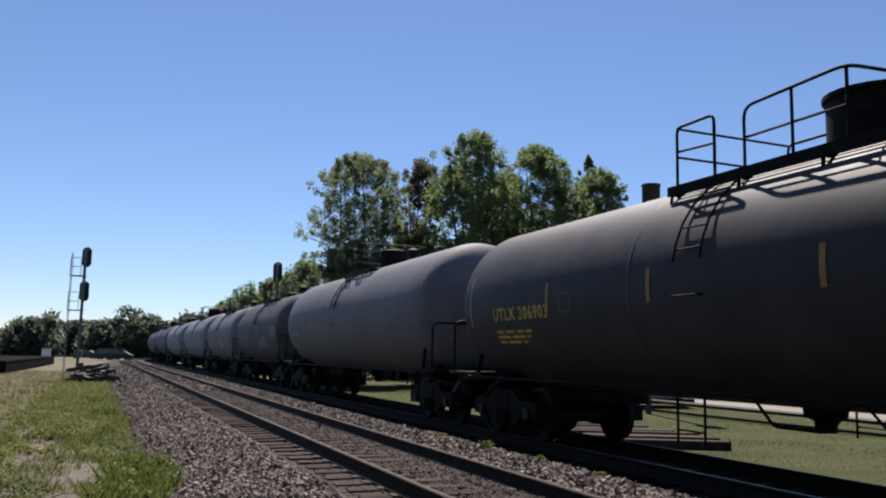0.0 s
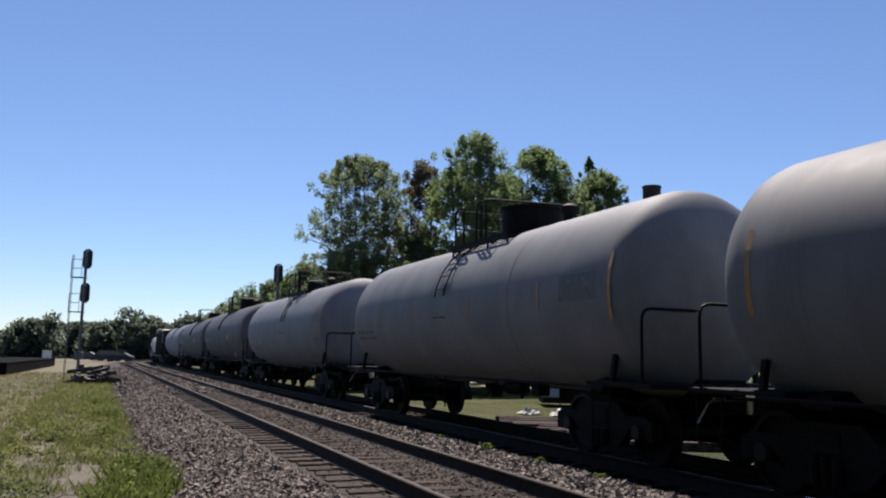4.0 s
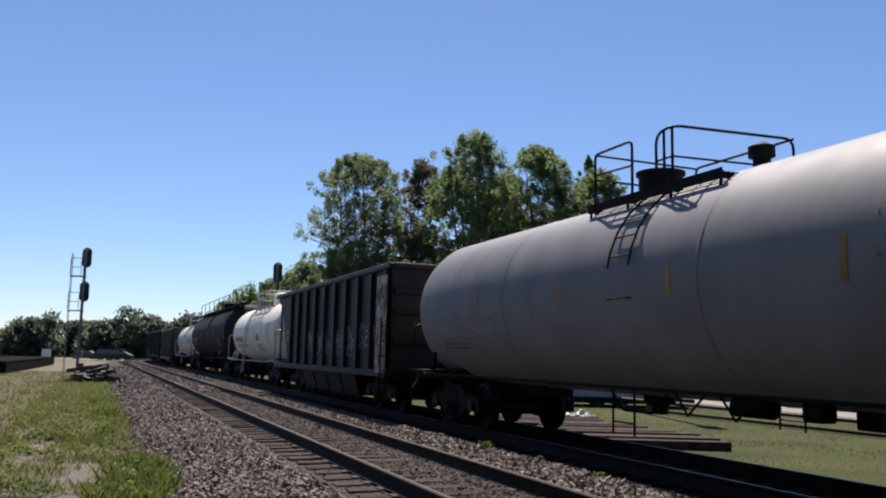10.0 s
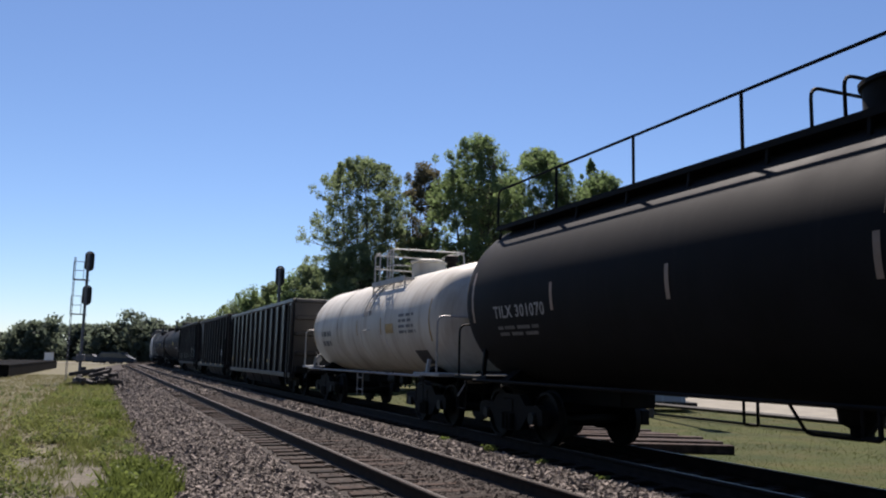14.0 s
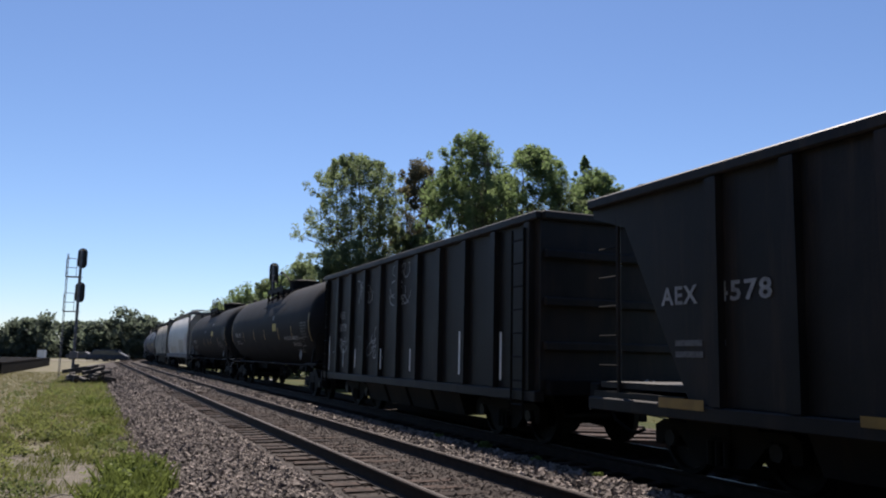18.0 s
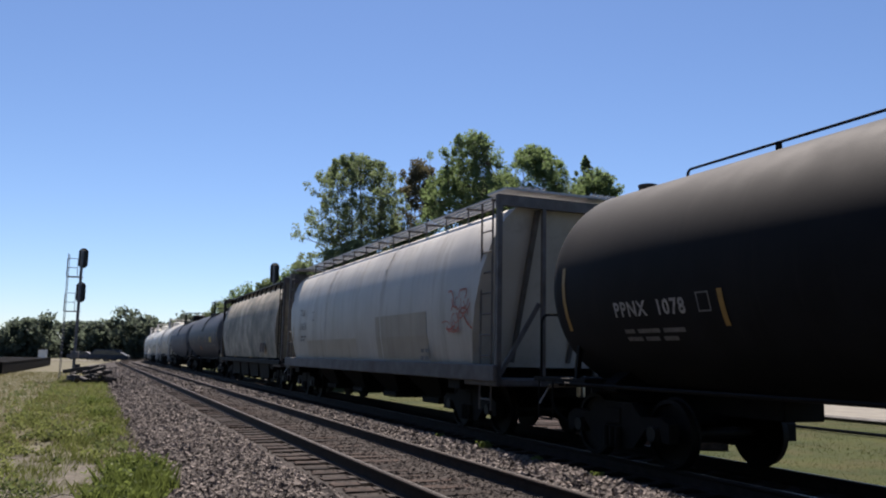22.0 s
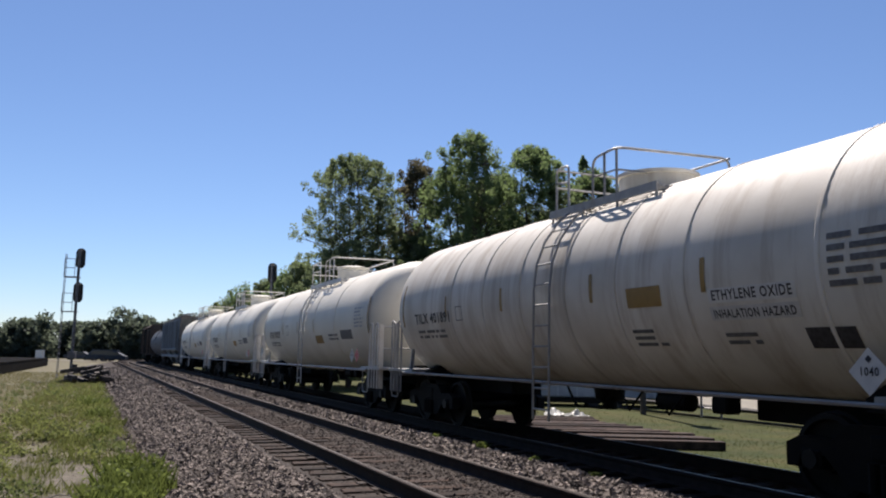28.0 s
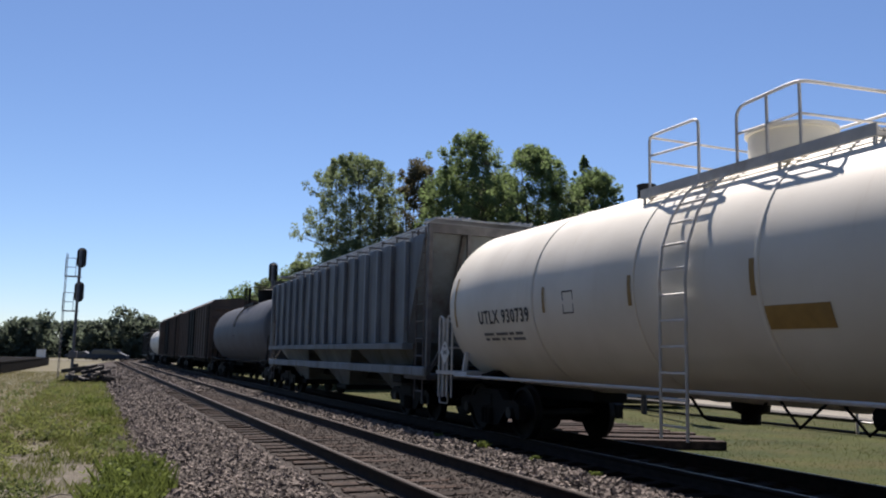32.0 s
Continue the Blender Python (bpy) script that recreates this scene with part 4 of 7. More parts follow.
def gondola_car(u0, u1, paint, label, top=3.55, floor=1.05, ribs=11, marks=(), smooth=False, slope=False, flange=True):
    """High-sided open gondola: floor, two sides with upright ribs, two ends, rim."""
    middle, L = (u0 + u1) / 2, u1 - u0
    half = L / 2 + 0.75
    car = thing("gondola_car", label, "gondola car", "cars of the freight train")
    CARS.append((car, middle, L / 2 - 2.0))
    w = 1.52
    part("floor", slab(-w + 0.05, w - 0.05, -L / 2 + 0.1, L / 2 - 0.1, floor, floor + 0.08), M[paint], car)
    part("centre_sill", slab(-0.35, 0.35, -half + 0.5, half - 0.5, 0.72, floor + 0.02), M["steel_dark"], car)
    for s in (-1, 1):
        a, b = sorted((s * (w - 0.06), s * w))
        lip, cut = (0.75, 2.0) if slope else (0.0, 0.0)
        side = part("side_wall", extrude_outline([(-L / 2, top), (L / 2, top), (L / 2, top - 0.12), (L / 2 - lip, top - 0.35), (L / 2 - cut, floor - 0.12), (-L / 2, floor - 0.12)], a, b, "YZ"), M[paint], car)
        a, b = sorted((s * (w - 0.08), s * (w + 0.1)))
        part("top_chord", slab(a, b, -L / 2 - 0.03, L / 2 + 0.03, top, top + 0.14, 0.02), M[paint], side, "box-section rim")
        part("side_sill", slab(a, b, -L / 2 + 0.0, L / 2 - 0.0, floor - 0.3, floor - 0.13, 0.015), M[paint], side)
        for k in range(ribs):
            y = -L / 2 + 0.28 + (L - 0.56) * k / (ribs - 1)
            if smooth:
                out = [(y - 0.16, top - 0.02), (y + 0.16, top - 0.02), (y + 0.08, floor - 0.12), (y - 0.08, floor - 0.12)]
            else:
                out = [(y - 0.09, top - 0.02), (y + 0.09, top - 0.02), (y + 0.09, floor - 0.12), (y - 0.09, floor - 0.12)]
            if slope and y > L / 2 - 2.0:
                continue
            x0, x1 = s * w, s * (w + 0.11)
            part("side_rib", extrude_outline(out, min(x0, x1), max(x0, x1), "YZ"), M[paint], side)
        e0, e1 = sorted((s * (L / 2 - 0.06), s * L / 2))
        sloped = slope and s > 0
        lip, cut = (0.75, 2.0) if sloped else (0.0, 0.0)
        end = part("end_wall", extrude_outline([(s * L / 2, top), (s * L / 2, top - 0.12), (s * (L / 2 - lip), top - 0.35), (s * (L / 2 - cut), floor - 0.1), (s * (L / 2 - cut - 0.06), floor - 0.1), (s * (L / 2 - lip - 0.06), top - 0.35), (s * (L / 2 - 0.06), top - 0.1), (s * (L / 2 - 0.06), top)], -w + 0.06, w - 0.06, "YZ"), M[paint], car)
        if sloped:
            for x in (-w + 0.03, w - 0.03):
                part("corner_post", bar([(x, s * (L / 2 - 0.55), 0.95), (x, s * (L / 2 - 0.55), top - 0.2)], 0.035, 6), M[paint], end)
                for z in (1.35, 1.75, 2.15, 2.55, 2.95):
                    part("grab_iron", bar([(x, s * (L / 2 - 0.55), z), (x, s * (L / 2 - 0.1), z)], 0.014, 5), M["steel_dark"], end)
            part("end_deck", slab(-w, w, min(s * (L / 2 - 1.9), s * L / 2), max(s * (L / 2 - 1.9), s * L / 2), 0.92, 1.0), M["gondola"], end)
        for z in () if sloped else (floor + 0.5, floor + 1.2, top - 0.62):
            if z < top - 0.2:
                a, b = sorted((s * L / 2, s * (L / 2 + 0.1)))
                part("end_rib", slab(-w + 0.05, w - 0.05, a, b, z, z + 0.14, 0.02), M[paint], end)
        a, b = sorted((s * (L / 2 - 0.05), s * (L / 2 + 0.12)))
        part("end_rim", slab(-w, w, a, b, top, top + 0.14, 0.02), M[paint], end)
        foot, head, rungs = (s * (L / 2 + 0.02), 2.3, 5) if slope else (s * (L / 2 - 0.32), top - 0.1, 8)
        for x in () if sloped else (-w - 0.13, w + 0.13):
            ladder(car, [(x, foot, 0.5), (x, foot, head)], [(x, foot - s * 0.4, 0.5), (x, foot - s * 0.4, head)], rungs, M["steel_dark"])
        part("end_sill", slab(-1.45, 1.45, min(s * (L / 2), s * (L / 2 + 0.22)), max(s * (L / 2), s * (L / 2 + 0.22)), 0.85, 1.1, 0.02), M["steel_dark"], car)
    running_gear(car, L / 2 - 2.0, half, middle)
    for k in range(4):
        # drop-bottom bays between the trucks
        room = L - 6.9
        y, hw = -room / 2 + room * (k + 0.5) / 4, room / 8 - 0.05
        up = [(-1.4, y - hw, floor - 0.1), (1.4, y - hw, floor - 0.1), (1.4, y + hw, floor - 0.1), (-1.4, y + hw, floor - 0.1)]
        lo = [(-1.15, y - hw * 0.93, 0.3), (1.15, y - hw * 0.93, 0.3), (1.15, y + hw * 0.93, 0.3), (-1.15, y + hw * 0.93, 0.3)]
        part("drop_bottom", loft(bmesh.new(), [up, lo]), M[paint], car, "black drop-bottom bay")
    flat_marks(car, marks, w, L)
    return car


def flat_marks(car, marks, x, L, proud=0.012):
    for kind, *rest in marks:
        if kind == "text":
            body, y, z, size, ink, *span = rest
            inscribe(on_side(letters(body, size, *span), y, z, x, proud), M[ink], car)
        elif kind == "bars":
            y, z, width, lines, height, ink = rest
            for shape in bars(width, lines, height, height * 1.9, int(abs(y * 100)) + lines):
                decal("print_bar", on_side(shape, y, z, x, proud), M[ink], car)
        elif kind == "panel":
            y, z, width, height, ink = rest
            decal("reflective_panel", on_side(panel(width, height, 1, 1), y, z, x, 0.02 if ink in ("letter_black", "oxide_brown") else 0.115), M[ink], car)
        elif kind == "frame":
            y, z, width, height, ink = rest
            decal("stencil_frame", on_side(frame_lines(width, height), y, z, x), M[ink], car)
        elif kind == "scrawl":
            y, z, width, height, strokes, seed, ink = rest
            for shape in scrawl(width, height, strokes, seed):
                decal("spray_stroke", on_side(shape, y, z, x, 0.014), M[ink], car, "stroke of spray paint")
        elif kind == "flakes":
            y, z, width, height, count, seed, ink = rest
            rnd = random.Random(seed)
            for k in range(count):
                fw, fh = rnd.uniform(0.02, 0.1), rnd.uniform(0.08, 0.6)
                dx, dz = rnd.uniform(0, width - fw), rnd.uniform(0, height - fh)
                edge = [(dx + fw * (0.5 + 0.5 * math.cos(a) * rnd.uniform(0.45, 1)), dz + fh * (0.5 + 0.5 * math.sin(a) * rnd.uniform(0.55, 1))) for a in [6.283 * j / 9 for j in range(9)]]
                decal("paint_flake", on_side((edge, [tuple(range(9))]), y, z, x, 0.118 + 0.0002 * k), M[ink], car, "remnant of black paint")
        elif kind == "end_text":
            body, ex, z, size, ink = rest
            inscribe(on_end(letters(body, size), ex, z, -L / 2 - 0.02), M[ink], car)


def loft(bm, outlines):
    """Closes a skin over a row of outlines, each a list of (x, y, z)."""
    rings = [[bm.verts.new(p) for p in o] for o in outlines]
    k = len(rings[0])
    for a, b in zip(rings, rings[1:]):
        for i in range(k):
            bm.faces.new((a[i], a[(i + 1) % k], b[(i + 1) % k], b[i]))
    bm.faces.new(rings[0])
    bm.faces.new(rings[-1])
    bmesh.ops.recalc_face_normals(bm, faces=bm.faces)
    return bm


def covered_hopper(u0, u1, paint, label, style="round", top=4.45, marks=(), ribs=0, bays=4, trim=None, board=False, washes=()):
    """Covered hopper: body, sloped ends, hopper bays, roof walk and end cages."""
    middle, L = (u0 + u1) / 2, u1 - u0
    half = L / 2 + 1.55
    trim = trim or paint
    car = thing("covered_hopper_car", label, "hopper car", "cars of the freight train")
    CARS.append((car, middle, L / 2 - 1.0))
    sill = 1.25 if style == "round" else 1.7
    if style == "round":
        prof = [(-0.75, top - 0.02), (-1.0, top - 0.10), (-1.22, top - 0.32), (-1.42, top - 0.75), (-1.54, top - 1.3), (-1.57, top - 1.9), (-1.53, top - 2.4), (-1.44, sill + 0.12), (-1.40, sill)]
    else:
        prof = [(-0.6, top + 0.02), (-1.2, top - 0.06), (-1.50, top - 0.14), (-1.52, top - 0.3), (-1.52, sill + 0.6), (-1.50, sill), (-1.44, sill)]
    full = prof + [(-x, z) for x, z in prof[::-1]]
    near = (0.25, 0.15) if board else (0.9, 1.0)
    body = part("body", loft(bmesh.new(), [[(x, math.copysign(abs(y) + (0 if abs(y) < L / 3 else near[0] - near[1] * (top - z) / (top - sill) if y < 0 else 0.1 - (top - z) / (top - sill)), y), z) for x, z in full] for y in (-L / 2, -L / 6, L / 6, L / 2)]), M[paint], car, smooth=(style == "round"))
    if style == "round":
        for k in range(1, ribs):
            y = -L / 2 + L * k / ribs
            out = [(x * 1.004, z + 0.004) for x, z in prof]
            bm = bmesh.new()
            rings = [[bm.verts.new((x * 1.006, yy, z + 0.004)) for x, z in prof] for yy in (y - 0.03, y + 0.03)]
            for i in range(len(prof) - 1):
                bm.faces.new((rings[0][i], rings[0][i + 1], rings[1][i + 1], rings[1][i]))
            part("panel_seam", bm, M[paint], body)
    else:
        for s in (-1, 1):
            for k in range(ribs):
                y = -L / 2 + 0.1 + (L - 0.2) * k / (ribs - 1)
                a, b = sorted((s * 1.52, s * 1.62))
                part("side_rib", slab(a, b, y - 0.06, y + 0.06, sill + 0.02, top - 0.2, 0.01), M[paint], body)
            a, b = sorted((s * 1.40, s * 1.66))
            part("side_sill", slab(a, b, -L / 2, L / 2, sill - 0.14, sill, 0.01), M[paint], body)
    # bays under the body
    for k in range(bays):
        room = L - 4.3 if style == "round" else L
        y = -room / 2 + room * (k + 0.5) / bays
        hw = room / bays / 2 - 0.06
        bm = bmesh.new()
        up = [(-1.3, y - hw, sill + 0.02), (1.3, y - hw, sill + 0.02), (1.3, y + hw, sill + 0.02), (-1.3, y + hw, sill + 0.02)]
        wide, deep, gate = (1.2, hw * 0.82, 0.42) if board else (0.75, 0.45, 0.52)
        lo = [(-wide, y - deep, gate), (wide, y - deep, gate), (wide, y + deep, gate), (-wide, y + deep, gate)]
        bay = part("hopper_bay", loft(bm, [up, lo]), M[paint if style != "round" else "steel_dark"], car)
        part("outlet_gate", slab(-0.85, 0.85, y - 0.5, y + 0.5, gate - 0.14, gate + 0.01, 0.02), M["steel_dark"], bay)
    for s in (-1, 1):
        # sloped end sheet, end frame
        reach = half - (0.5 if s < 0 else 1.2)
        y0, y1 = s * L / 2, s * reach
        end = part("end_header", slab(-1.5, 1.5, min(y1, y1 - s * 0.1), max(y1, y1 - s * 0.1), top - 0.14, top + 0.06), M[trim], car)
        for x in (-0.62, 0.62):
            upper, lower = (0.12, -0.85) if s > 0 else (near[0] + 0.02, near[0] - near[1] + 0.03)
            part("slope_stiffener", bar([(x, s * (L / 2 + upper), top - 0.15), (x, s * (L / 2 + lower), sill + 0.1)], 0.06, 4), M[trim], end)
        for x in (-1.45, 1.45):
            part("corner_post", slab(x - 0.045, x + 0.045, min(y1, y1 - s * 0.1), max(y1, y1 - s * 0.1), 0.95, top - 0.142), M[trim], end)
            ladder(end, [(x * 1.02, y1 - s * 0.25, 0.5), (x * 1.02, y1 - s * 0.25, top)], [(x * 1.02, y1 - s * 0.7, 0.5), (x * 1.02, y1 - s * 0.7, top)], 10, M["steel_dark" if board else trim])
        for x in (-0.55, 0.55):
            part("end_post", slab(x - 0.035, x + 0.035, min(y1, y1 - s * 0.08), max(y1, y1 - s * 0.08), 0.95, top - 0.142), M[trim], end)
        if not board:
            part("end_brace", bar([(-1.4, y1 - s * 0.1, 1.1), (-0.6, y1 - s * 0.1, 2.4)], 0.05, 4), M[trim], end)
        part("end_deck", slab(-1.5, 1.5, min(y0 - s * 0.3, y1), max(y0 - s * 0.3, y1), 0.92, 1.05, 0.02), M[trim], end)
        part("roof_end_walk", slab(-1.35, 1.35, min(y1, y1 - s * 0.75), max(y1, y1 - s * 0.75), top + (0.065 if board else 0.16), top + (0.1 if board else 0.2)), M["grate"], end, "roof-end grating")
        if board:
            part("roof_end_sheet", slab(-1.3, 1.3, min(y1 - s * 0.1, y0 + s * 0.2), max(y1 - s * 0.1, y0 + s * 0.2), top - 0.13, top - 0.1), M[trim], end)
        part("bolster", slab(-1.4, 1.4, s * (L / 2 - 1.0) - 0.3, s * (L / 2 - 1.0) + 0.3, 0.8, 1.2, 0.02), M["steel_dark"], car)
    for s in (-1, 1):
        if board:
            walk_board = part("roof_walk", slab(min(s * 0.5, s * 1.02), max(s * 0.5, s * 1.02), -half + 0.5, half - 1.2, top + 0.1, top + 0.15), M[trim], car, "dark roof walkway")
        for k in range(0 if board else 4):
            x = s * (0.55 + 0.15 * k)
            walk_board = part("roof_walk", slab(x - 0.03, x + 0.03, -half + 0.5, half - 1.2, top + 0.22, top + 0.25), M["grate"], car, "galvanised roof walkway bar")
        n = 14
        for k in range(n):
            y = -L / 2 + 0.2 + (L - 0.4) * k / (n - 1)
            if board:
                part("roof_hook", bar(bend([(s * 0.95, y, top + 0.12), (s * 1.08, y, top + 0.05), (s * 1.12, y, top - 0.24), (s * 1.12, y + 0.14, top - 0.24), (s * 1.08, y + 0.14, top + 0.05)], 0.05), 0.018, 5), M["steel_dark"], walk_board)
                continue
            part("walk_bracket", slab(min(s * 0.55, s * 1.02), max(s * 0.55, s * 1.02), y - 0.02, y + 0.02, top + 0.18, top + 0.22), M[trim], walk_board)
            part("walk_post", bar([(s * 0.98, y, top - 0.12), (s * 0.98, y, top + 0.2)], 0.018, 5), M[trim], walk_board)
    part("hatch_trough", slab(-0.36, 0.36, -L / 2 + 0.6, L / 2 - 0.6, top - 0.03, top + 0.12, 0.04), M[paint], car, "long roof hatch")
    for x in (-1.48, 1.48):
        part("side_sill", slab(x - 0.08, x + 0.08, -half + 0.5, half - 1.2, 1.0, 1.18 if board else 1.3 if style == "round" else 1.2, 0.02), M["steel_dark"] if board else M[trim] if style == "round" else M[paint], car)
    for y, low, width, high, ink in washes:
        z = [low + (high - low) * k / 6 for k in range(7)]
        x = np.interp(z, [p[1] for p in prof[::-1]], [p[0] for p in prof[::-1]]) - 0.007
        verts = [(float(b), y - e, c) for e in (0.0, width) for b, c in zip(x, z)]
        part("repainted_patch", from_arrays("repainted_patch", verts, [(k, k + 1, k + 8, k + 7) for k in range(6)], M[ink]), None, body, "tan patch of newer paint")
    if board:
        plate = part("end_plate", slab(-1.12, -0.44, -half + 0.48, -half + 0.498, top - 0.94, top - 0.46, 0.004), M["letter_white"], car, "pale lettered plate")
        for body, z in (("SX", top - 0.64), ("100111", top - 0.79)):
            inscribe(on_end(letters(body, 0.13, 0.2 if body == "SX" else 0.46), -0.82 if body == "SX" else -1.02, z, -half + 0.478, 0.004), M["letter_black"], plate)
        part("end_sheet", slab(-1.4, 1.4, -half + 0.62, -half + 0.65, top - 1.75, top - 0.13), M[paint], car, "flat upper end sheet")
    part("draft_sill", slab(-0.33, 0.33, -half + 0.55, half - 0.55, 0.74, 1.0), M["steel_dark"], car)
    running_gear(car, L / 2 - 1.0, half, middle)
    flat_marks(car, marks, 1.575 if style == "round" else 1.62, L)
    return car


def boxcar(u0, u1, label):
    middle, L = (u0 + u1) / 2, u1 - u0
    half = L / 2 + 0.85
    top = 4.55
    car = thing("boxcar", label, "boxcar", "cars of the freight train")
    CARS.append((car, middle, L / 2 - 2.2))
    prof = [(-1.52, 1.05), (-1.52, top - 0.2), (-1.3, top), (0, top + 0.12), (1.3, top), (1.52, top - 0.2), (1.52, 1.05)]
    body = part("body", extrude_outline(prof, -L / 2, L / 2), M["brown"], car)
    for s in (-1, 1):
        for k in range(15):
            y = -L / 2 + 0.3 + (L - 0.6) * k / 14
            if abs(y) < 1.6:
                continue
            a, b = sorted((s * 1.52, s * 1.60))
            part("side_rib", slab(a, b, y - 0.06, y + 0.06, 1.1, top - 0.25), M["brown"], body)
        a, b = sorted((s * 1.54, s * 1.64))
        door = part("sliding_door", slab(a, b, -1.5, 1.5, 1.15, top - 0.35, 0.02), M["steel_dark"], body, "plug door")
        a, b = sorted((s * 1.64, s * 1.70))
        for y in (-0.7, 0.7):
            part("lock_rod", slab(a, b, y - 0.03, y + 0.03, 1.2, top - 0.4), M["steel_dark"], door)
        for z in (1.02, top - 0.33):
            a, b = sorted((s * 1.53, s * 1.66))
            part("door_track", slab(a, b, -3.2, 3.2, z, z + 0.08), M["steel_dark"], body)
        ladder(car, [(s * 1.6, -L / 2 + 0.1, 0.5), (s * 1.6, -L / 2 + 0.1, top - 0.3)], [(s * 1.6, -L / 2 + 0.5, 0.5), (s * 1.6, -L / 2 + 0.5, top - 0.3)], 9, M["steel_dark"])
        e = s * L / 2
        for z in (1.5, 2.1, 2.7, 3.3, 3.9):
            part("end_rib", slab(-1.4, 1.4, min(e, e + s * 0.08), max(e, e + s * 0.08), z, z + 0.2, 0.03), M["brown"], body)
    part("centre_sill", slab(-0.35, 0.35, -half + 0.5, half - 0.5, 0.72, 1.06), M["steel_dark"], car)
    running_gear(car, L / 2 - 2.2, half, middle)
    return car

# ---- the train, from the first car in view to the last; lengths run up the line ----
def flank(ys, up=-0.3, height=0.44, ink="yellow", ends=(), end_up=-0.5, end_height=0.95):
    """Upright strips at these places along the flank, and longer ones at the ends."""
    return ("stripe", [(y, up, height, ink) for y in ys] + [(y, end_up, end_height, ink) for y in ends])


tank_car(-0.6, 14.42, "blue_black", "glossy blue-black tank car with yellow stencilled lettering", rad=1.41, zc=2.46, dome=(0.55, 0.58), bands=(-0.45, 0.3), ladder_at=1.0, plat=(1.79, 1.07, 0.55, -0.93), dome_at=-1.5,
         marks=[("text", "UTLX 206903", 6.43, -0.40, 0.22, "letter_yellow", 1.92), ("bars", 6.4, -0.62, 1.5, 3, 0.05, "letter_yellow"), ("frame", 4.15, -0.34, 0.3, 0.3, "letter_faint"), flank((4.55, 1.96, -0.82, -3.6), ends=(7.3, -7.2))])
tank_car(16.8, 30.10, "mid_grey", "weathered grey tank car with a black top platform", rad=1.45, zc=2.56, bands=(-0.5, 0.45), dome=(0.42, 0.45), ladder_at=0.5, truck_in=0.3,
         marks=[("text", "AOMX 3", 5.9, -0.56, 0.2, "letter_white", 0.95), ("bars", 5.9, -0.7, 1.3, 2, 0.05, "letter_faint"), flank((3.4, 1.2, -1.2, -3.9), -0.6, 0.48, ends=(6.3,))])
tank_car(32.54, 41.94, "dark_grey", "short dark grey tank car with white print on its side", rad=1.42, zc=2.46, bands=(-0.5, 0.2), ladder_at=0.0, ladder_kind="short", dome=(0.35, 0.15), rail=0.016,
         marks=[("text", "TILX 170103", 3.75, -0.5, 0.21, "letter_white", 1.84), ("bars", 3.7, -0.68, 1.8, 2, 0.05, "letter_faint"), ("bars", -0.5, -0.6, 0.9, 4, 0.05, "letter_white"), ("bars", -1.55, -0.42, 0.9, 6, 0.05, "letter_white"),
                ("frame", -2.6, -0.8, 0.55, 0.3, "letter_white"), ("panel", -3.4, -0.42, 1.05, 0.45, "letter_faint"), flank((1.95, -0.45, -2.63), -0.27, 0.48, ends=(4.5, -4.4))])
tank_car(44.25, 53.68, "mid_grey", "short weathered grey tank car with a yellow sign", rad=1.42, zc=2.45, bands=(-0.35, 0.2), ladder_at=0.3, ladder_kind="short", dome=(0.3, 0.1), rail=0.014,
         marks=[("panel", -0.55, -0.77, 0.62, 0.32, "letter_yellow"), ("bars", -1.6, -0.35, 0.5, 3, 0.05, "letter_faint"), ("frame", -2.6, -0.74, 0.55, 0.3, "letter_white"), ("bars", -3.3, -0.05, 1.0, 5, 0.05, "letter_faint"), ("bars", -3.2, -0.8, 0.9, 2, 0.08, "letter_faint"), flank((2.0, -0.4, -2.55), -0.27, 0.4, ends=(4.4, -4.4))])
tank_car(56.0, 68.15, "mid_grey", "weathered grey tank car with a bottom outlet", bands=(-0.5, 0.1, 0.5),
         marks=[("panel", -4.6, -0.2, 1.0, 0.4, "letter_faint"), flank((4.2, 1.6, -1.2, -3.9), ends=(6.8, -6.7)), ("bars", 6.0, -0.5, 1.9, 2, 0.08, "letter_faint")])
tank_car(72.05, 85.34, "faded_grey", "weathered grey tank car with white lettering and amber strips", rad=1.45, zc=2.5, dome=(0.36, 0.4), dome_at=1.09, bands=(-0.35, 0.42), ladder_at=-0.97, plat=(0.48, -0.49, -1.01, -1.4), valve_at=-1.86,
         marks=[("text", "NPLX 208351", 5.73, -0.66, 0.22, "letter_white", 2.05), ("bars", 5.63, -0.84, 1.8, 2, 0.05, "letter_faint"), ("frame", 3.53, -0.66, 0.3, 0.3, "letter_faint"), ("frame", -5.5, 0.0, 0.95, 0.56, "letter_faint"), ("bars", -5.55, 0.44, 0.85, 6, 0.05, "letter_faint"),
                ("frame", -5.2, -0.98, 0.5, 0.3, "letter_white"), ("bars", -5.6, -0.6, 0.7, 1, 0.08, "letter_faint"), flank((3.78, 0.88, -1.65, -4.07), ends=(6.4, -6.4)), ("end_text", "NPLX 208351", -0.3, 3.05, 0.17, "letter_white"), ("end_bars", -0.15, 2.83, 0.8, 3, "spray")])
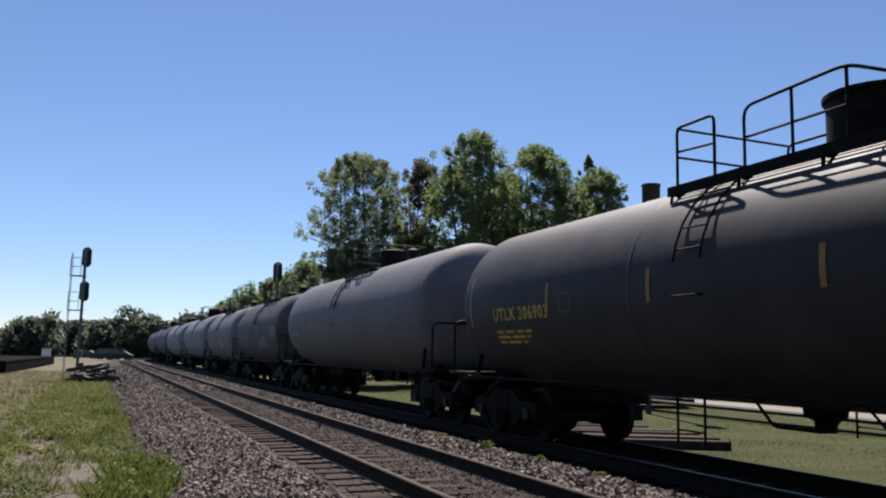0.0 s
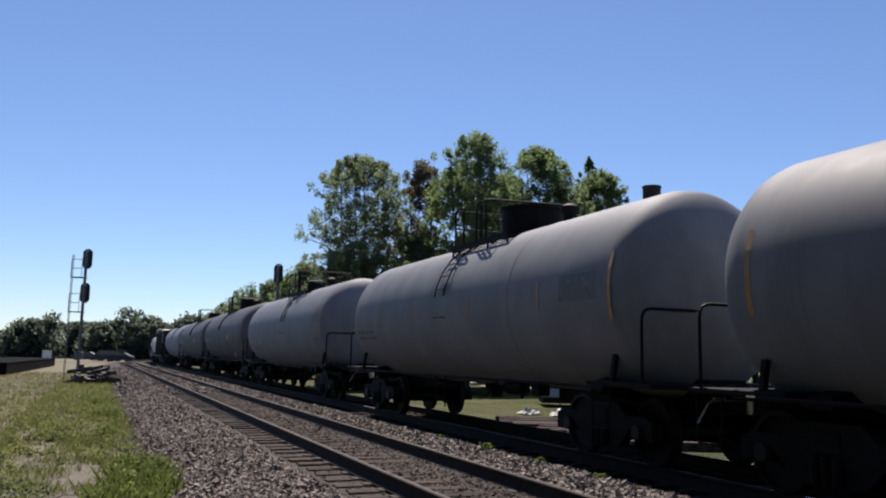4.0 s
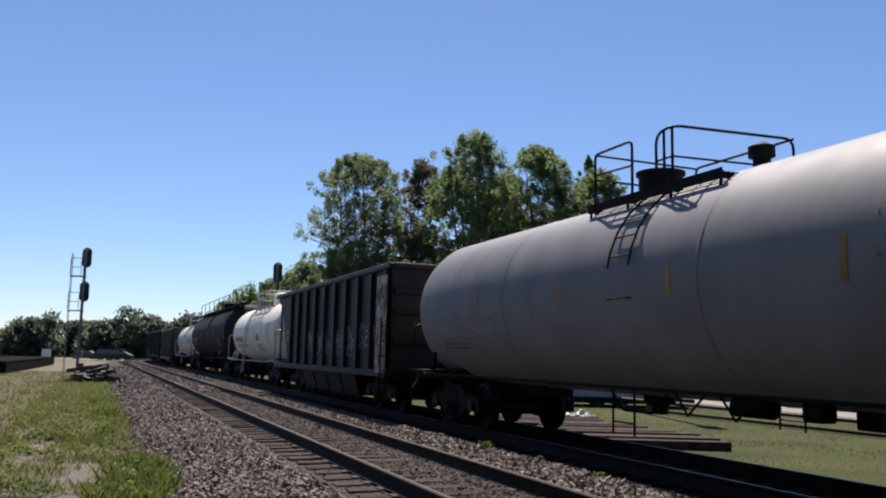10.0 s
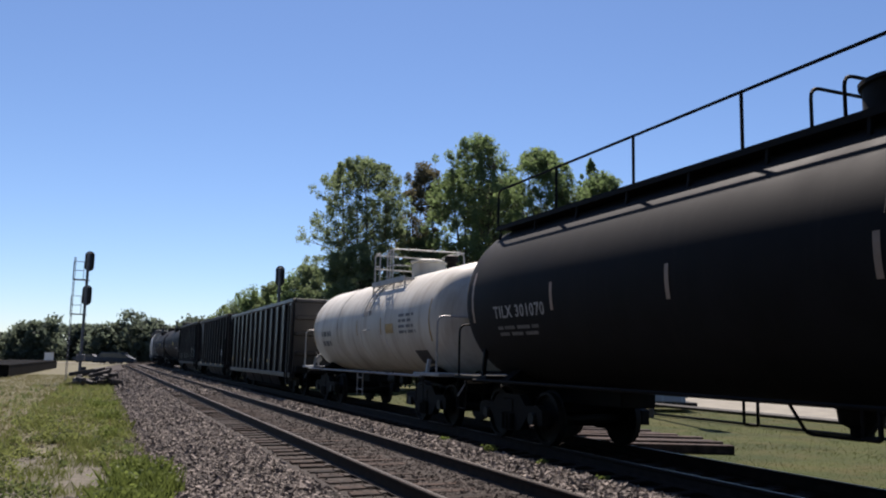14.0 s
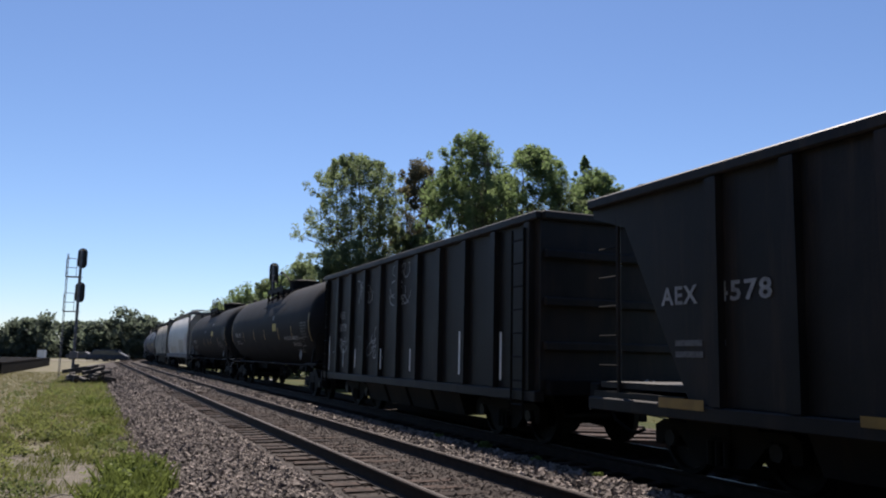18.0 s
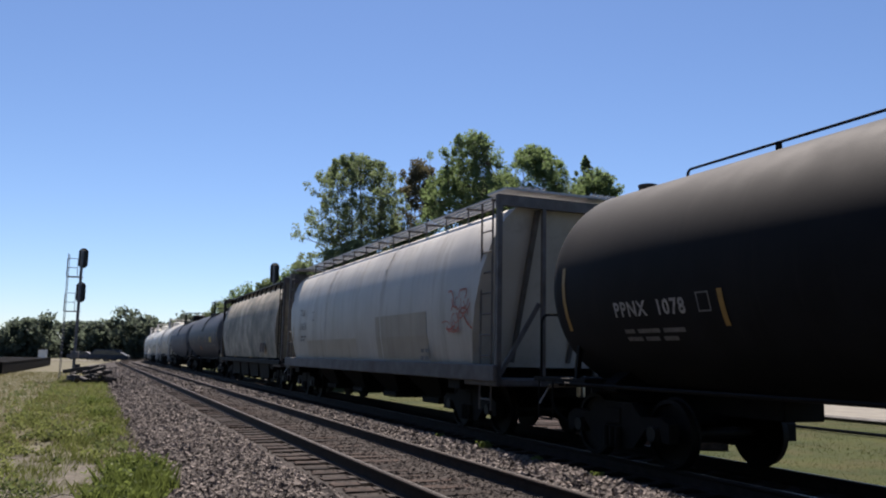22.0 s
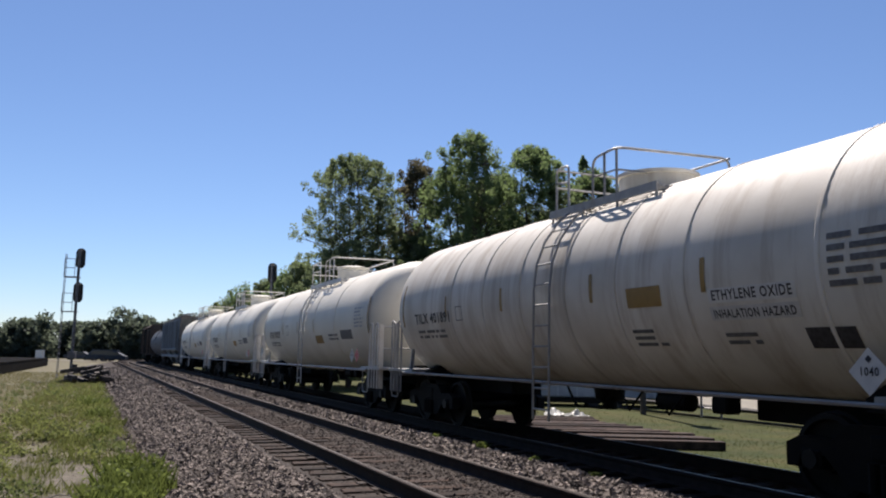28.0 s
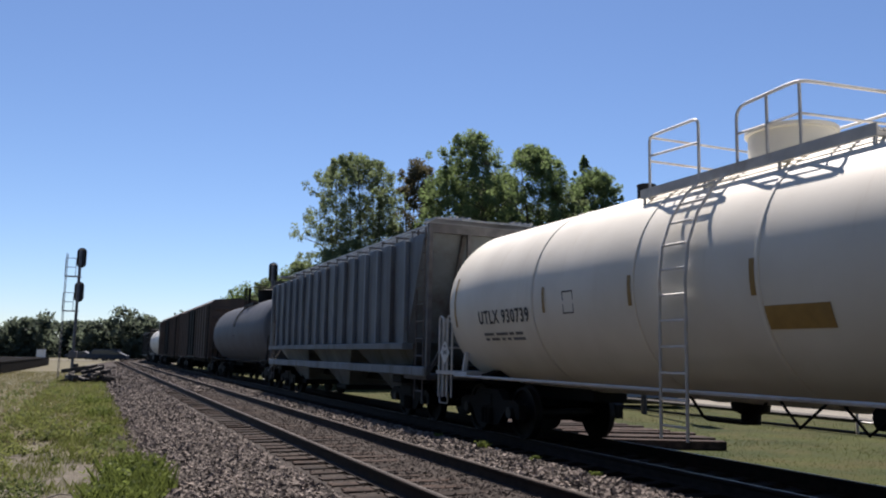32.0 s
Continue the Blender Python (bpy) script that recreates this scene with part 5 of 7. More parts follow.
tank_car(87.6, 101.62, "dark_grey", "dark grey tank car with yellow panels and a placard", rad=1.45, zc=2.56, dome=(0.56, 0.5), bands=(-0.3, 0.4), ladder_at=0.5,
         marks=[("text", "TILX 315681", 6.4, -0.42, 0.22, "letter_white", 1.9), ("bars", 6.3, -0.6, 1.8, 3, 0.05, "letter_faint"), ("panel", -2.27, -0.42, 0.7, 0.24, "yellow"), ("panel", 0.4, -1.15, 0.4, 0.3, "yellow"), ("bars", -5.2, 0.0, 1.2, 5, 0.06, "letter_faint"), ("bars", -3.6, -0.85, 0.7, 3, 0.05, "letter_faint"), ("bars", -0.6, -0.75, 1.6, 1, 0.05, "letter_faint"),
                ("frame", -4.7, -1.0, 0.7, 0.32, "letter_white"), ("placard", -5.7, 1.35, 0.19, "letter_faint"), flank((4.4, 1.5, -1.0, -3.8), ends=(6.7, -6.5))])
tank_car(103.9, 118.21, "dark_grey", "dark grey tank car with amber strips and faint print", rad=1.45, zc=2.52, bands=(-0.4, 0.1, 0.5), ladder_at=-0.5, dome=(0.36, 0.42), dome_at=-0.6,
         marks=[("text", "TILX 319171", 6.3, -0.42, 0.21, "letter_white", 1.85), ("bars", 6.2, -0.6, 1.9, 2, 0.05, "letter_faint"), ("panel", -2.6, -0.4, 0.75, 0.32, "yellow"), ("panel", -5.4, -0.3, 1.1, 0.4, "letter_faint"), flank((3.95, 1.15, -1.5, -4.2), -0.2, 0.46, ends=(6.9, -6.7))])
tank_car(120.72, 134.11, "faded_grey", "weathered grey tank car with white lettering", rad=1.45, zc=2.5, bands=(-0.35, 0.42), ladder_at=-0.75, dome=(0.34, 0.4), dome_at=1.07, plat=(0.66, -0.3, -0.86, -1.21), valve_at=-1.71,
         marks=[("text", "NPLX 208303", 5.9, -0.66, 0.22, "letter_white", 2.12), ("bars", 5.8, -0.84, 1.9, 2, 0.05, "letter_faint"), ("frame", 3.6, -0.66, 0.3, 0.3, "letter_faint"), ("frame", -4.6, -0.1, 1.1, 0.45, "letter_faint"), flank((4.0, 1.0, -1.6, -4.2), ends=(6.5, -6.3))])
gondola_car(136.0, 149.34, "gondola", "rust-worn black gondola car with pale spray paint along its side", 3.51, 1.2, 12, slope=True,
            marks=[("scrawl", 1.8, 1.5, 1.0, 0.6, 12, 3, "spray"), ("scrawl", 0.2, 1.45, 1.1, 0.62, 12, 4, "spray"), ("scrawl", -1.7, 1.4, 0.8, 0.75, 12, 5, "spray"), ("scrawl", -2.6, 1.4, 0.8, 0.8, 13, 6, "spray"), ("scrawl", -3.8, 1.6, 0.5, 0.6, 10, 7, "spray"), ("scrawl", -4.75, 1.65, 0.6, 0.5, 10, 8, "spray"),
                   ("panel", -5.82, 1.0, 0.8, 2.36, "peeled"), ("flakes", -5.82, 1.0, 0.8, 2.36, 64, 9, "gondola"), ("end_text", "KNOX", -0.12, 3.21, 0.13, "letter_white"), ("end_text", "4570", -0.12, 3.05, 0.13, "letter_white"), ("text", "KNOX", 4.95, 2.1, 0.155, "letter_white", 0.42), ("text", "4570", 4.94, 1.89, 0.155, "letter_white", 0.42), ("bars", 4.65, 1.51, 0.42, 2, 0.06, "letter_faint")])
tank_car(150.82, 161.79, "white", "white tank car with black lettering and a brown panel", rad=1.33, zc=2.36, trim="galv", dome=(0.42, 0.5), bands=(0.18, -0.35), ladder_at=0.93, plat=(0.89, 0.5, 0.04, -1.38), rise=0.56, dome_at=-1.35, ladder_kind="long", valve_at=0,
         marks=[("text", "SHPX 205654", 4.5, -0.4, 0.22, "letter_black", 2.02), ("bars", 4.4, -0.58, 1.7, 2, 0.05, "letter_faint"), ("bars", 2.2, -0.6, 0.9, 2, 0.05, "letter_faint"), ("panel", -1.05, -0.4, 0.75, 0.28, "yellow"), ("bars", -1.1, -0.6, 1.5, 4, 0.05, "letter_faint"), ("bars", -3.4, 0.25, 1.2, 6, 0.07, "letter_pale"), flank((1.81, -0.67, -2.43), -0.24, 0.42, ends=(5.1, -5.0)),
                ("end_text", "SHPX 205654", -0.45, 2.95, 0.11, "letter_faint")])
tank_car(164.12, 179.83, "black", "long black tank car with a walkway along its top", rad=1.47, zc=2.62, walkway=True, hangers=((1, 3.85, 0.3, 0.52), (-1, -0.88, 0.18, 0.78)), dome=(0.5, 0.45), ladder_at=-1.55, dome_at=1.1,
         marks=[("text", "TILX 301070", 6.85, -0.45, 0.21, "letter_white", 1.8), ("bars", 6.8, -0.65, 1.8, 2, 0.06, "letter_faint"), ("frame", -3.4, -0.9, 0.5, 0.4, "letter_faint"), ("bars", -5.0, -0.5, 1.3, 4, 0.07, "letter_faint"), flank((4.85, 2.0, -1.0, -3.8), -0.4, 0.44, "strip_faded", (7.4, -7.3)), ("placard", -6.6, 1.4, 0.2, "letter_faint")])
tank_car(182.2, 192.92, "dirty_white", "grimy white tank car with a blue-grey stain", rad=1.32, zc=2.33, trim="galv", dome=(0.45, 0.36), bands=(-0.4, 0.0, 0.45), ladder_at=-0.7,
         marks=[("bars", 4.2, -0.25, 1.4, 2, 0.16, "letter_faint"), ("panel", -2.2, -0.28, 0.6, 0.24, "yellow"), ("bars", -3.2, 0.1, 1.2, 4, 0.07, "letter_faint"), flank((2.4, 0.3, -1.8), ends=(5.0, -4.9)), ("panel", -3.9, -1.0, 0.8, 0.4, "letter_black")])
gondola_car(195.0, 209.72, "gondola_smooth", "satin black gondola car with tapered ribs and yellow panels", 3.38, 0.98, 13, smooth=True,
            marks=[("text", "KN", 5.28, 1.94, 0.23, "letter_white", 0.31), ("text", "81", 5.22, 1.53, 0.23, "letter_white", 0.24), ("panel", 6.17, 1.18, 0.4, 0.2, "yellow"), ("bars", 5.2, 1.36, 0.5, 3, 0.06, "letter_white"), ("panel", 2.55, 1.2, 0.13, 0.12, "pale_stripe"), ("panel", 1.06, 1.2, 0.38, 0.1, "yellow"), ("panel", -3.0, 1.2, 0.4, 0.1, "yellow"), ("bars", -0.2, 1.3, 0.4, 3, 0.04, "letter_white")])
gondola_car(211.17, 224.1, "gondola", "rust-worn black gondola car with a row of amber panels", 3.53, 1.05, 12, slope=True,
            marks=[("text", "AEX", 4.94, 2.1, 0.22, "letter_white", 0.65), ("text", "4578", 3.98, 2.1, 0.22, "letter_white", 0.84), ("bars", 4.7, 1.6, 0.9, 2, 0.07, "letter_faint"), ("panel", 4.9, 0.87, 0.8, 0.12, "yellow"), ("panel", 2.05, 0.87, 0.38, 0.1, "yellow"), ("panel", -0.4, 0.86, 0.4, 0.12, "yellow"), ("panel", -2.6, 0.86, 0.4, 0.1, "yellow"), ("panel", -4.6, 0.86, 0.6, 0.1, "yellow"), ("frame", -3.6, 1.3, 0.35, 0.4, "letter_faint"), ("panel", -4.9, 1.4, 0.15, 0.35, "pale_stripe")])
gondola_car(225.6, 238.54, "gondola", "rust-worn black gondola car with white strips and spray paint", 3.63, 1.05, 11,
            marks=[("text", "AEX", 4.9, 2.42, 0.21, "letter_white", 0.52), ("text", "4079", 4.95, 2.08, 0.21, "letter_white", 0.7), ("scrawl", 4.95, 1.5, 0.7, 0.4, 5, 21, "spray"), ("scrawl", 3.0, 2.76, 0.6, 0.62, 7, 22, "spray"), ("scrawl", 1.8, 1.36, 0.45, 0.76, 7, 23, "spray"), ("scrawl", 0.37, 3.1, 0.6, 0.42, 7, 24, "spray"), ("scrawl", 0.3, 2.6, 0.55, 0.4, 6, 25, "spray"), ("scrawl", 2.9, 1.4, 0.6, 0.5, 3, 26, "letter_faint"),
                   ("panel", 5.58, 0.99, 0.06, 0.95, "pale_stripe"), ("panel", 4.15, 1.1, 0.06, 0.48, "pale_stripe"), ("panel", 3.05, 1.1, 0.07, 0.48, "pale_stripe"), ("panel", 0.98, 1.1, 0.07, 0.48, "pale_stripe"), ("panel", -1.0, 1.1, 0.07, 0.48, "pale_stripe"), ("panel", -3.6, 1.1, 0.07, 0.8, "pale_stripe"), ("panel", -5.3, 1.05, 0.07, 0.8, "pale_stripe"), ("frame", -3.4, 1.5, 0.25, 0.3, "letter_faint")])
ammonia = "black tank car with white hazard lettering and a pale yellow sign"
tank_car(240.63, 256.54, "black", ammonia, rad=1.47, zc=2.6, dome=(0.62, 0.34), ladder_at=0.3, low_ladder=False, straps=True, hangers=((1, 1.02, 0.34, 0.38), (-1, -3.8, 0.22, 0.66)),
         marks=[("text", "PPNX  1071", 6.8, -0.44, 0.2, "letter_white", 1.46), ("bars", 6.7, -0.66, 1.4, 2, 0.06, "letter_faint"), ("frame", 5.12, -0.48, 0.22, 0.24, "letter_faint"), ("panel", -2.02, -0.32, 0.66, 0.28, "letter_yellow"), ("panel", -1.95, 0.1, 0.3, 0.17, "letter_faint"),
                ("text", "ANHYDROUS", -3.9, -0.68, 0.14, "letter_white", 1.14), ("text", "AMMONIA", -5.15, -0.68, 0.15, "letter_white", 1.02), ("text", "INHALATION", -5.0, -0.89, 0.14, "letter_white", 1.16), ("text", "HAZARD", -5.2, -1.11, 0.14, "letter_faint", 0.92), ("frame", -6.25, -0.9, 0.55, 0.3, "letter_white"), ("bars", -6.6, -0.16, 1.0, 6, 0.05, "ghost"),
                ("placard", -6.75, 1.4, 0.2, "letter_faint"), ("end_text", "PPNX 1071", 0.2, 2.95, 0.14, "letter_faint"), flank((4.65, 2.05, -0.25, -2.95, -5.2), -0.64, 0.44, ends=(7.6, -7.5), end_up=-0.76)])
tank_car(258.89, 274.6, "black", ammonia, rad=1.47, zc=2.6, dome=(0.62, 0.34), ladder_at=0.3, low_ladder=False, straps=True, hangers=((1, 1.02, 0.34, 0.38), (-1, -3.8, 0.22, 0.66)),
         marks=[("text", "PPNX  1078", 6.5, -0.6, 0.2, "letter_white", 1.46), ("bars", 6.4, -0.82, 1.4, 2, 0.06, "letter_faint"), ("frame", 4.82, -0.6, 0.22, 0.24, "letter_faint"), ("panel", -2.56, -0.24, 0.7, 0.26, "letter_yellow"), ("panel", -2.62, 0.34, 0.26, 0.17, "letter_faint"), ("panel", 0.35, 0.0, 0.36, 0.1, "letter_faint"),
                ("text", "ANHYDROUS AMMONIA", -4.8, -0.7, 0.1, "letter_faint", 1.15), ("text", "INHALATION HAZARD", -4.84, -0.86, 0.1, "letter_faint", 1.15), ("frame", -6.05, -0.94, 0.42, 0.26, "letter_white"), ("bars", -6.73, 0.02, 0.95, 8, 0.04, "ghost"), ("frame", -6.68, -0.45, 1.05, 0.6, "ghost"),
                ("placard", -7.4, 1.38, 0.2, "letter_faint"), ("end_text", "PPNX 1078", 0.18, 2.98, 0.14, "letter_faint"), ("end_bars", 0.2, 2.75, 0.75, 2, "letter_faint"), flank((4.45, 1.09, -0.6, -2.07, -4.82), -0.77, 0.44, ends=(7.6, -7.5), end_up=-0.76)])
covered_hopper(277.67, 293.12, "hopper_white", "pale grey round-sided covered hopper car with a roof walkway", "round", 4.27, ribs=3, trim="hopper_trim", washes=((4.9, 1.36, 5.4, 1.86, "hopper_patch"), (-2.2, 1.36, 3.4, 2.36, "hopper_patch")),
               marks=[("text", "TILX", 5.74, 2.68, 0.22, "letter_faint", 0.59), ("text", "516215", 5.71, 2.22, 0.22, "letter_faint", 0.8), ("bars", 5.6, 1.96, 0.8, 2, 0.06, "letter_faint"), ("panel", 6.28, 1.85, 0.1, 0.5, "yellow"), ("frame", 4.15, 2.48, 0.28, 0.28, "letter_faint"), ("scrawl", -6.9, 1.9, 0.75, 0.8, 9, 31, "spray_red"), ("bars", -5.4, 1.5, 0.5, 2, 0.08, "letter_faint")])
covered_hopper(295.5, 309.39, "hopper_tan", "rust-streaked tan covered hopper car with a roof walkway", "round", 4.22, ribs=11, trim="hopper_trim", board=True,
               marks=[("text", "SX", 5.0, 2.36, 0.26, "hopper_trim", 0.4), ("text", "100111", 5.35, 1.98, 0.26, "hopper_trim", 0.95), ("panel", -4.3, 1.47, 0.4, 0.36, "oxide_brown"), ("panel", -4.8, 1.47, 0.4, 0.36, "oxide_brown"), ("panel", 6.2, 1.22, 0.45, 0.1, "yellow"), ("panel", 1.5, 1.22, 0.4, 0.09, "yellow"), ("panel", -2.6, 1.22, 0.4, 0.09, "yellow")])
tank_car(311.8, 326.08, "blue_black", "glossy blue-black tank car with a yellow sign", rad=1.45, zc=2.55, dome=(0.42, 0.2), dome_at=-0.75, valve_at=0, bands=(-0.4, 0.1), ladder_at=-0.85,
         marks=[("text", "UNSX 203310", 5.9, -0.48, 0.2, "letter_faint", 1.93), ("bars", 5.7, -0.66, 1.3, 2, 0.06, "letter_faint"), ("panel", -3.7, -0.52, 0.85, 0.3, "letter_yellow"), ("bars", -1.6, -0.7, 0.6, 3, 0.05, "letter_faint"), ("bars", -2.7, -0.72, 0.7, 1, 0.06, "letter_faint"), ("bars", -3.9, -0.72, 1.4, 1, 0.05, "letter_faint"), ("frame", -5.2, -1.0, 0.7, 0.34, "letter_white"), ("bars", -5.5, 0.0, 1.0, 6, 0.05, "letter_faint"), ("panel", 1.6, -0.98, 0.7, 0.3, "rust"), flank((1.3, -1.9, -4.75, 3.9), -0.48, 0.46, ends=(6.8, -6.7))])
tank_car(328.4, 341.4, "dark_grey", "dark grey tank car with pale streaks", bands=(-0.4, 0.3), dome=(0.5, 0.42), ladder_at=-0.3,
         marks=[("bars", 5.2, -0.4, 1.6, 1, 0.16, "letter_faint"), flank((3.6, 1.0, -1.6, -4.0), ends=(6.2, -6.1)), ("panel", -2.4, -0.6, 0.4, 0.25, "letter_faint")])
tank_car(343.8, 356.83, "dirty_white", "grimy white tank car with hazard lettering and a yellow panel", rad=1.45, zc=2.56, trim="galv", dome=(0.6, 0.27), bands=(-0.83, -0.52, -0.3, -0.1, 0.12, 0.34, 0.56), ladder_at=-0.15, plat=(0.48, 0.1, -0.6, -1.23), rise=0.56, dome_at=-0.78, ladder_kind="long", valve_at=0, end_cage=True,
         marks=[("text", "TILX 401891", 5.65, -0.44, 0.21, "letter_black", 1.83), ("bars", 5.6, -0.64, 1.6, 2, 0.06, "letter_faint"), ("frame", 3.5, -0.44, 0.3, 0.28, "letter_faint"), ("panel", -2.05, -0.46, 0.7, 0.26, "yellow"), ("panel", -3.6, -0.475, 1.28, 0.17, "placard"), ("panel", -3.58, -0.67, 1.3, 0.165, "placard"), ("text", "ETHYLENE OXIDE", -3.65, -0.44, 0.115, "letter_black", 1.18), ("text", "INHALATION HAZARD", -3.63, -0.64, 0.1, "letter_black", 1.2), ("bars", -3.7, -0.85, 0.7, 2, 0.05, "letter_faint"), ("bars", -2.0, -0.78, 0.7, 3, 0.05, "letter_faint"),
                ("bars", -5.3, 0.05, 1.0, 5, 0.06, "letter_faint"), ("panel", -4.85, -0.98, 0.6, 0.24, "letter_black"), ("placard", -5.8, 1.36, 0.22, "placard"), flank((-3.5, -1.18, 1.6, 4.0), -0.34, 0.4, ends=(6.2, -6.1)), ("end_text", "TILX", -1.0, 2.95, 0.15, "letter_faint")])
for a, b, body, deck in ((359.2, 372.82, "UTLX 930737", (1.16, 0.15, -0.53, -1.5)), (375.2, 389.03, "UTLX 930773", (1.21, 0.35, -0.35, -1.15)), (391.4, 405.09, "UTLX 930739", (1.16, 0.15, -0.53, -1.5))):
    tank_car(a, b, "white", "clean white tank car with white end railings and an amber panel", rad=1.44, zc=2.49, trim="white_trim", dome=(0.52, 0.4), bands=(-0.55, -0.2, 0.125, 0.525), ladder_at=-0.08, plat=deck, rise=0.6, dome_at=-0.35, ladder_kind="long", valve_at=0, end_cage=True,
             marks=[("text", body, 5.69, -0.47, 0.235, "letter_black", 1.88), ("bars", 5.6, -0.68, 1.6, 2, 0.05, "letter_faint"), ("frame", 2.75, -0.4, 0.3, 0.34, "letter_black"), ("panel", -1.25, -0.72, 0.85, 0.26, "yellow"), ("bars", -2.8, -0.52, 1.1, 2, 0.06, "letter_faint"), ("panel", -4.1, -0.62, 1.1, 0.26, "letter_faint"), ("bars", -5.5, 0.15, 0.9, 6, 0.05, "letter_pale"),
                    ("placard", -5.42, 1.42, 0.2, "placard"), ("placard", -5.86, 1.42, 0.2, "placard_red"), ("placard", 7.15, 1.5, 0.24, "placard"), flank((3.35, 1.1, -1.1, -3.5), -0.36, 0.4, ends=(6.5, -6.4)), ("end_text", body, -0.5, 2.92, 0.12, "letter_black"), ("end_bars", -0.4, 2.75, 0.7, 4, "letter_faint")])
covered_hopper(407.35, 422.2, "hopper_grey", "chalky grey ribbed covered hopper car with a rusty end", "flat", 4.2, ribs=16, bays=3, trim="hopper_trim")
tank_car(424.2, 438.91, "dark_grey", "dark grey tank car far up the line", bands=(-0.4, 0.3))
boxcar(440.6, 458.6, "faded brown boxcar with a dark plug door")
boxcar(460.4, 478.4, "faded brown boxcar with a dark plug door")
tank_car(480.8, 492.8, "white", "white tank car at the bend far up the line", trim="galv")
gondola_car(494.4, 508.4, "gondola", "black gondola car at the bend far up the line", 3.5, 1.1, 11)
tank_car(510.8, 523.8, "dark_grey", "dark grey tank car at the bend far up the line")
tank_car(526.2, 539.2, "dark_grey", "dark grey tank car at the bend far up the line")

# ---- trees ----
def leaf_cloud(centres, radii, per, size, rng, flat=0.75):
    """Small leaf quads scattered round clump centres, as arrays."""
    c = np.repeat(np.asarray(centres, float), per, axis=0)
    r = np.repeat(np.asarray(radii, float), per)
    d = rng.normal(size=c.shape)
    d /= np.linalg.norm(d, axis=1)[:, None]
    p = c + d * (r * rng.random(len(r)) ** 0.45)[:, None] * np.array([1, 1, flat])
    n = rng.normal(size=p.shape)
    n /= np.linalg.norm(n, axis=1)[:, None]
    a = np.cross(n, rng.normal(size=p.shape))
    a /= np.linalg.norm(a, axis=1)[:, None]
    b = np.cross(n, a)
    s = size * rng.uniform(0.6, 1.35, len(p))[:, None]
    verts = np.stack([p - a * s * 0.5, p + b * s * 0.33, p + a * s * 0.5, p - b * s * 0.33], 1).reshape(-1, 3)
    faces = np.arange(len(verts)).reshape(-1, 4)
    return verts, faces


def tree(x, y, height, spread, label, leaf="leaf", seed=1, clumps=120, per=110, size=0.19, clump=0.75, base=0.2, lean=0.0, stems=1, gaps=0.0, pointed=False):
    """Trunk and limbs that reach to clumps of leaves, which fill an uneven egg-shaped crown."""
    rng = np.random.default_rng(seed)
    rnd = random.Random(seed)
    t = thing("tree", label, "tree", at=pose(x, y, GROUND_Z))
    bm = bmesh.new()
    lines = []
    for k in range(stems):
        a0 = 6.28 * k / stems + rnd.uniform(-0.5, 0.5)
        sway = Vector((math.cos(a0), math.sin(a0), 0)) * (0.0 if stems == 1 else spread * 0.42)
        pts = [Vector((lean * h * height + sway.x * h, sway.y * h, height * 0.88 * h)) + Vector((rnd.uniform(-0.15, 0.15), rnd.uniform(-0.15, 0.15), 0)) * (h > 0) for h in (0, 0.2, 0.4, 0.6, 0.8, 1.0)]
        tube(bm, pts, 0.017 * height / stems ** 0.5, 8, 0.02)
        lines.append(pts)
    tips, fine, tries = [], [], 0
    while len(tips) < clumps and tries < clumps * 6:
        tries += 1
        f = rnd.random()
        ang = rnd.uniform(0, 6.28)
        lump = 0.88 + 0.34 * noise.noise((math.cos(ang) * 1.4, math.sin(ang) * 1.4, f * 3.2 + seed)) + 0.3 * noise.noise((math.cos(ang) * 4.5, math.sin(ang) * 4.5, f * 9.0 + seed))
        env = spread * math.sqrt(max(0.0, 1 - abs((f - 0.45) / (0.56 if f > 0.45 else 0.62)) ** 2.3)) * lump
        if pointed:
            env = min(3.0, spread * max(0.01, 1.0 - f) * 0.9)
        r = env * math.sqrt(rnd.uniform(0.05, 1.0))
        c = Vector((math.cos(ang) * r + lean * height * f, math.sin(ang) * r, height * base + (height * (1 - base) - clump * 0.7) * f))
        if gaps and noise.noise((c.x * 0.42, c.y * 0.42, c.z * 0.42 + seed)) > 0.34 - gaps:
            continue
        tips.append(c)
        fine.append(r / max(env, 0.1))
    for k, c in enumerate(tips):
        if k % 3:
            continue
        pts = lines[k % stems]
        h = max(0.12, min(0.95, (c.z - 0.5 * Vector((c.x, c.y)).length) / (height * 0.88)))
        j = min(4, int(h * 5))
        p = pts[j].lerp(pts[j + 1], h * 5 - j)
        mid = p.lerp(c, 0.5) + Vector((rnd.uniform(-0.2, 0.2), rnd.uniform(-0.2, 0.2), 0.06 * (c - p).length))
        tube(bm, [p, p.lerp(mid, 0.55), mid, mid.lerp(c, 0.6), c], 0.0045 * height * (1.15 - h), 5, 0.01)
    part("trunk", bm, M["bark"], t, "dark trunk and limbs", smooth=True)
    radii = [clump * rnd.uniform(0.5, 1.15) * (1.12 - 0.5 * k) * (1.25 - tip.z / height if pointed else 1.0) for k, tip in zip(fine, tips)]
    v, f = leaf_cloud([tuple(c) for c in tips], radii, per, size, rng, 1.15)
    part("crown", from_arrays("crown", v, f, M[leaf]), None, t, "loose leafy crown with gaps")
    return t


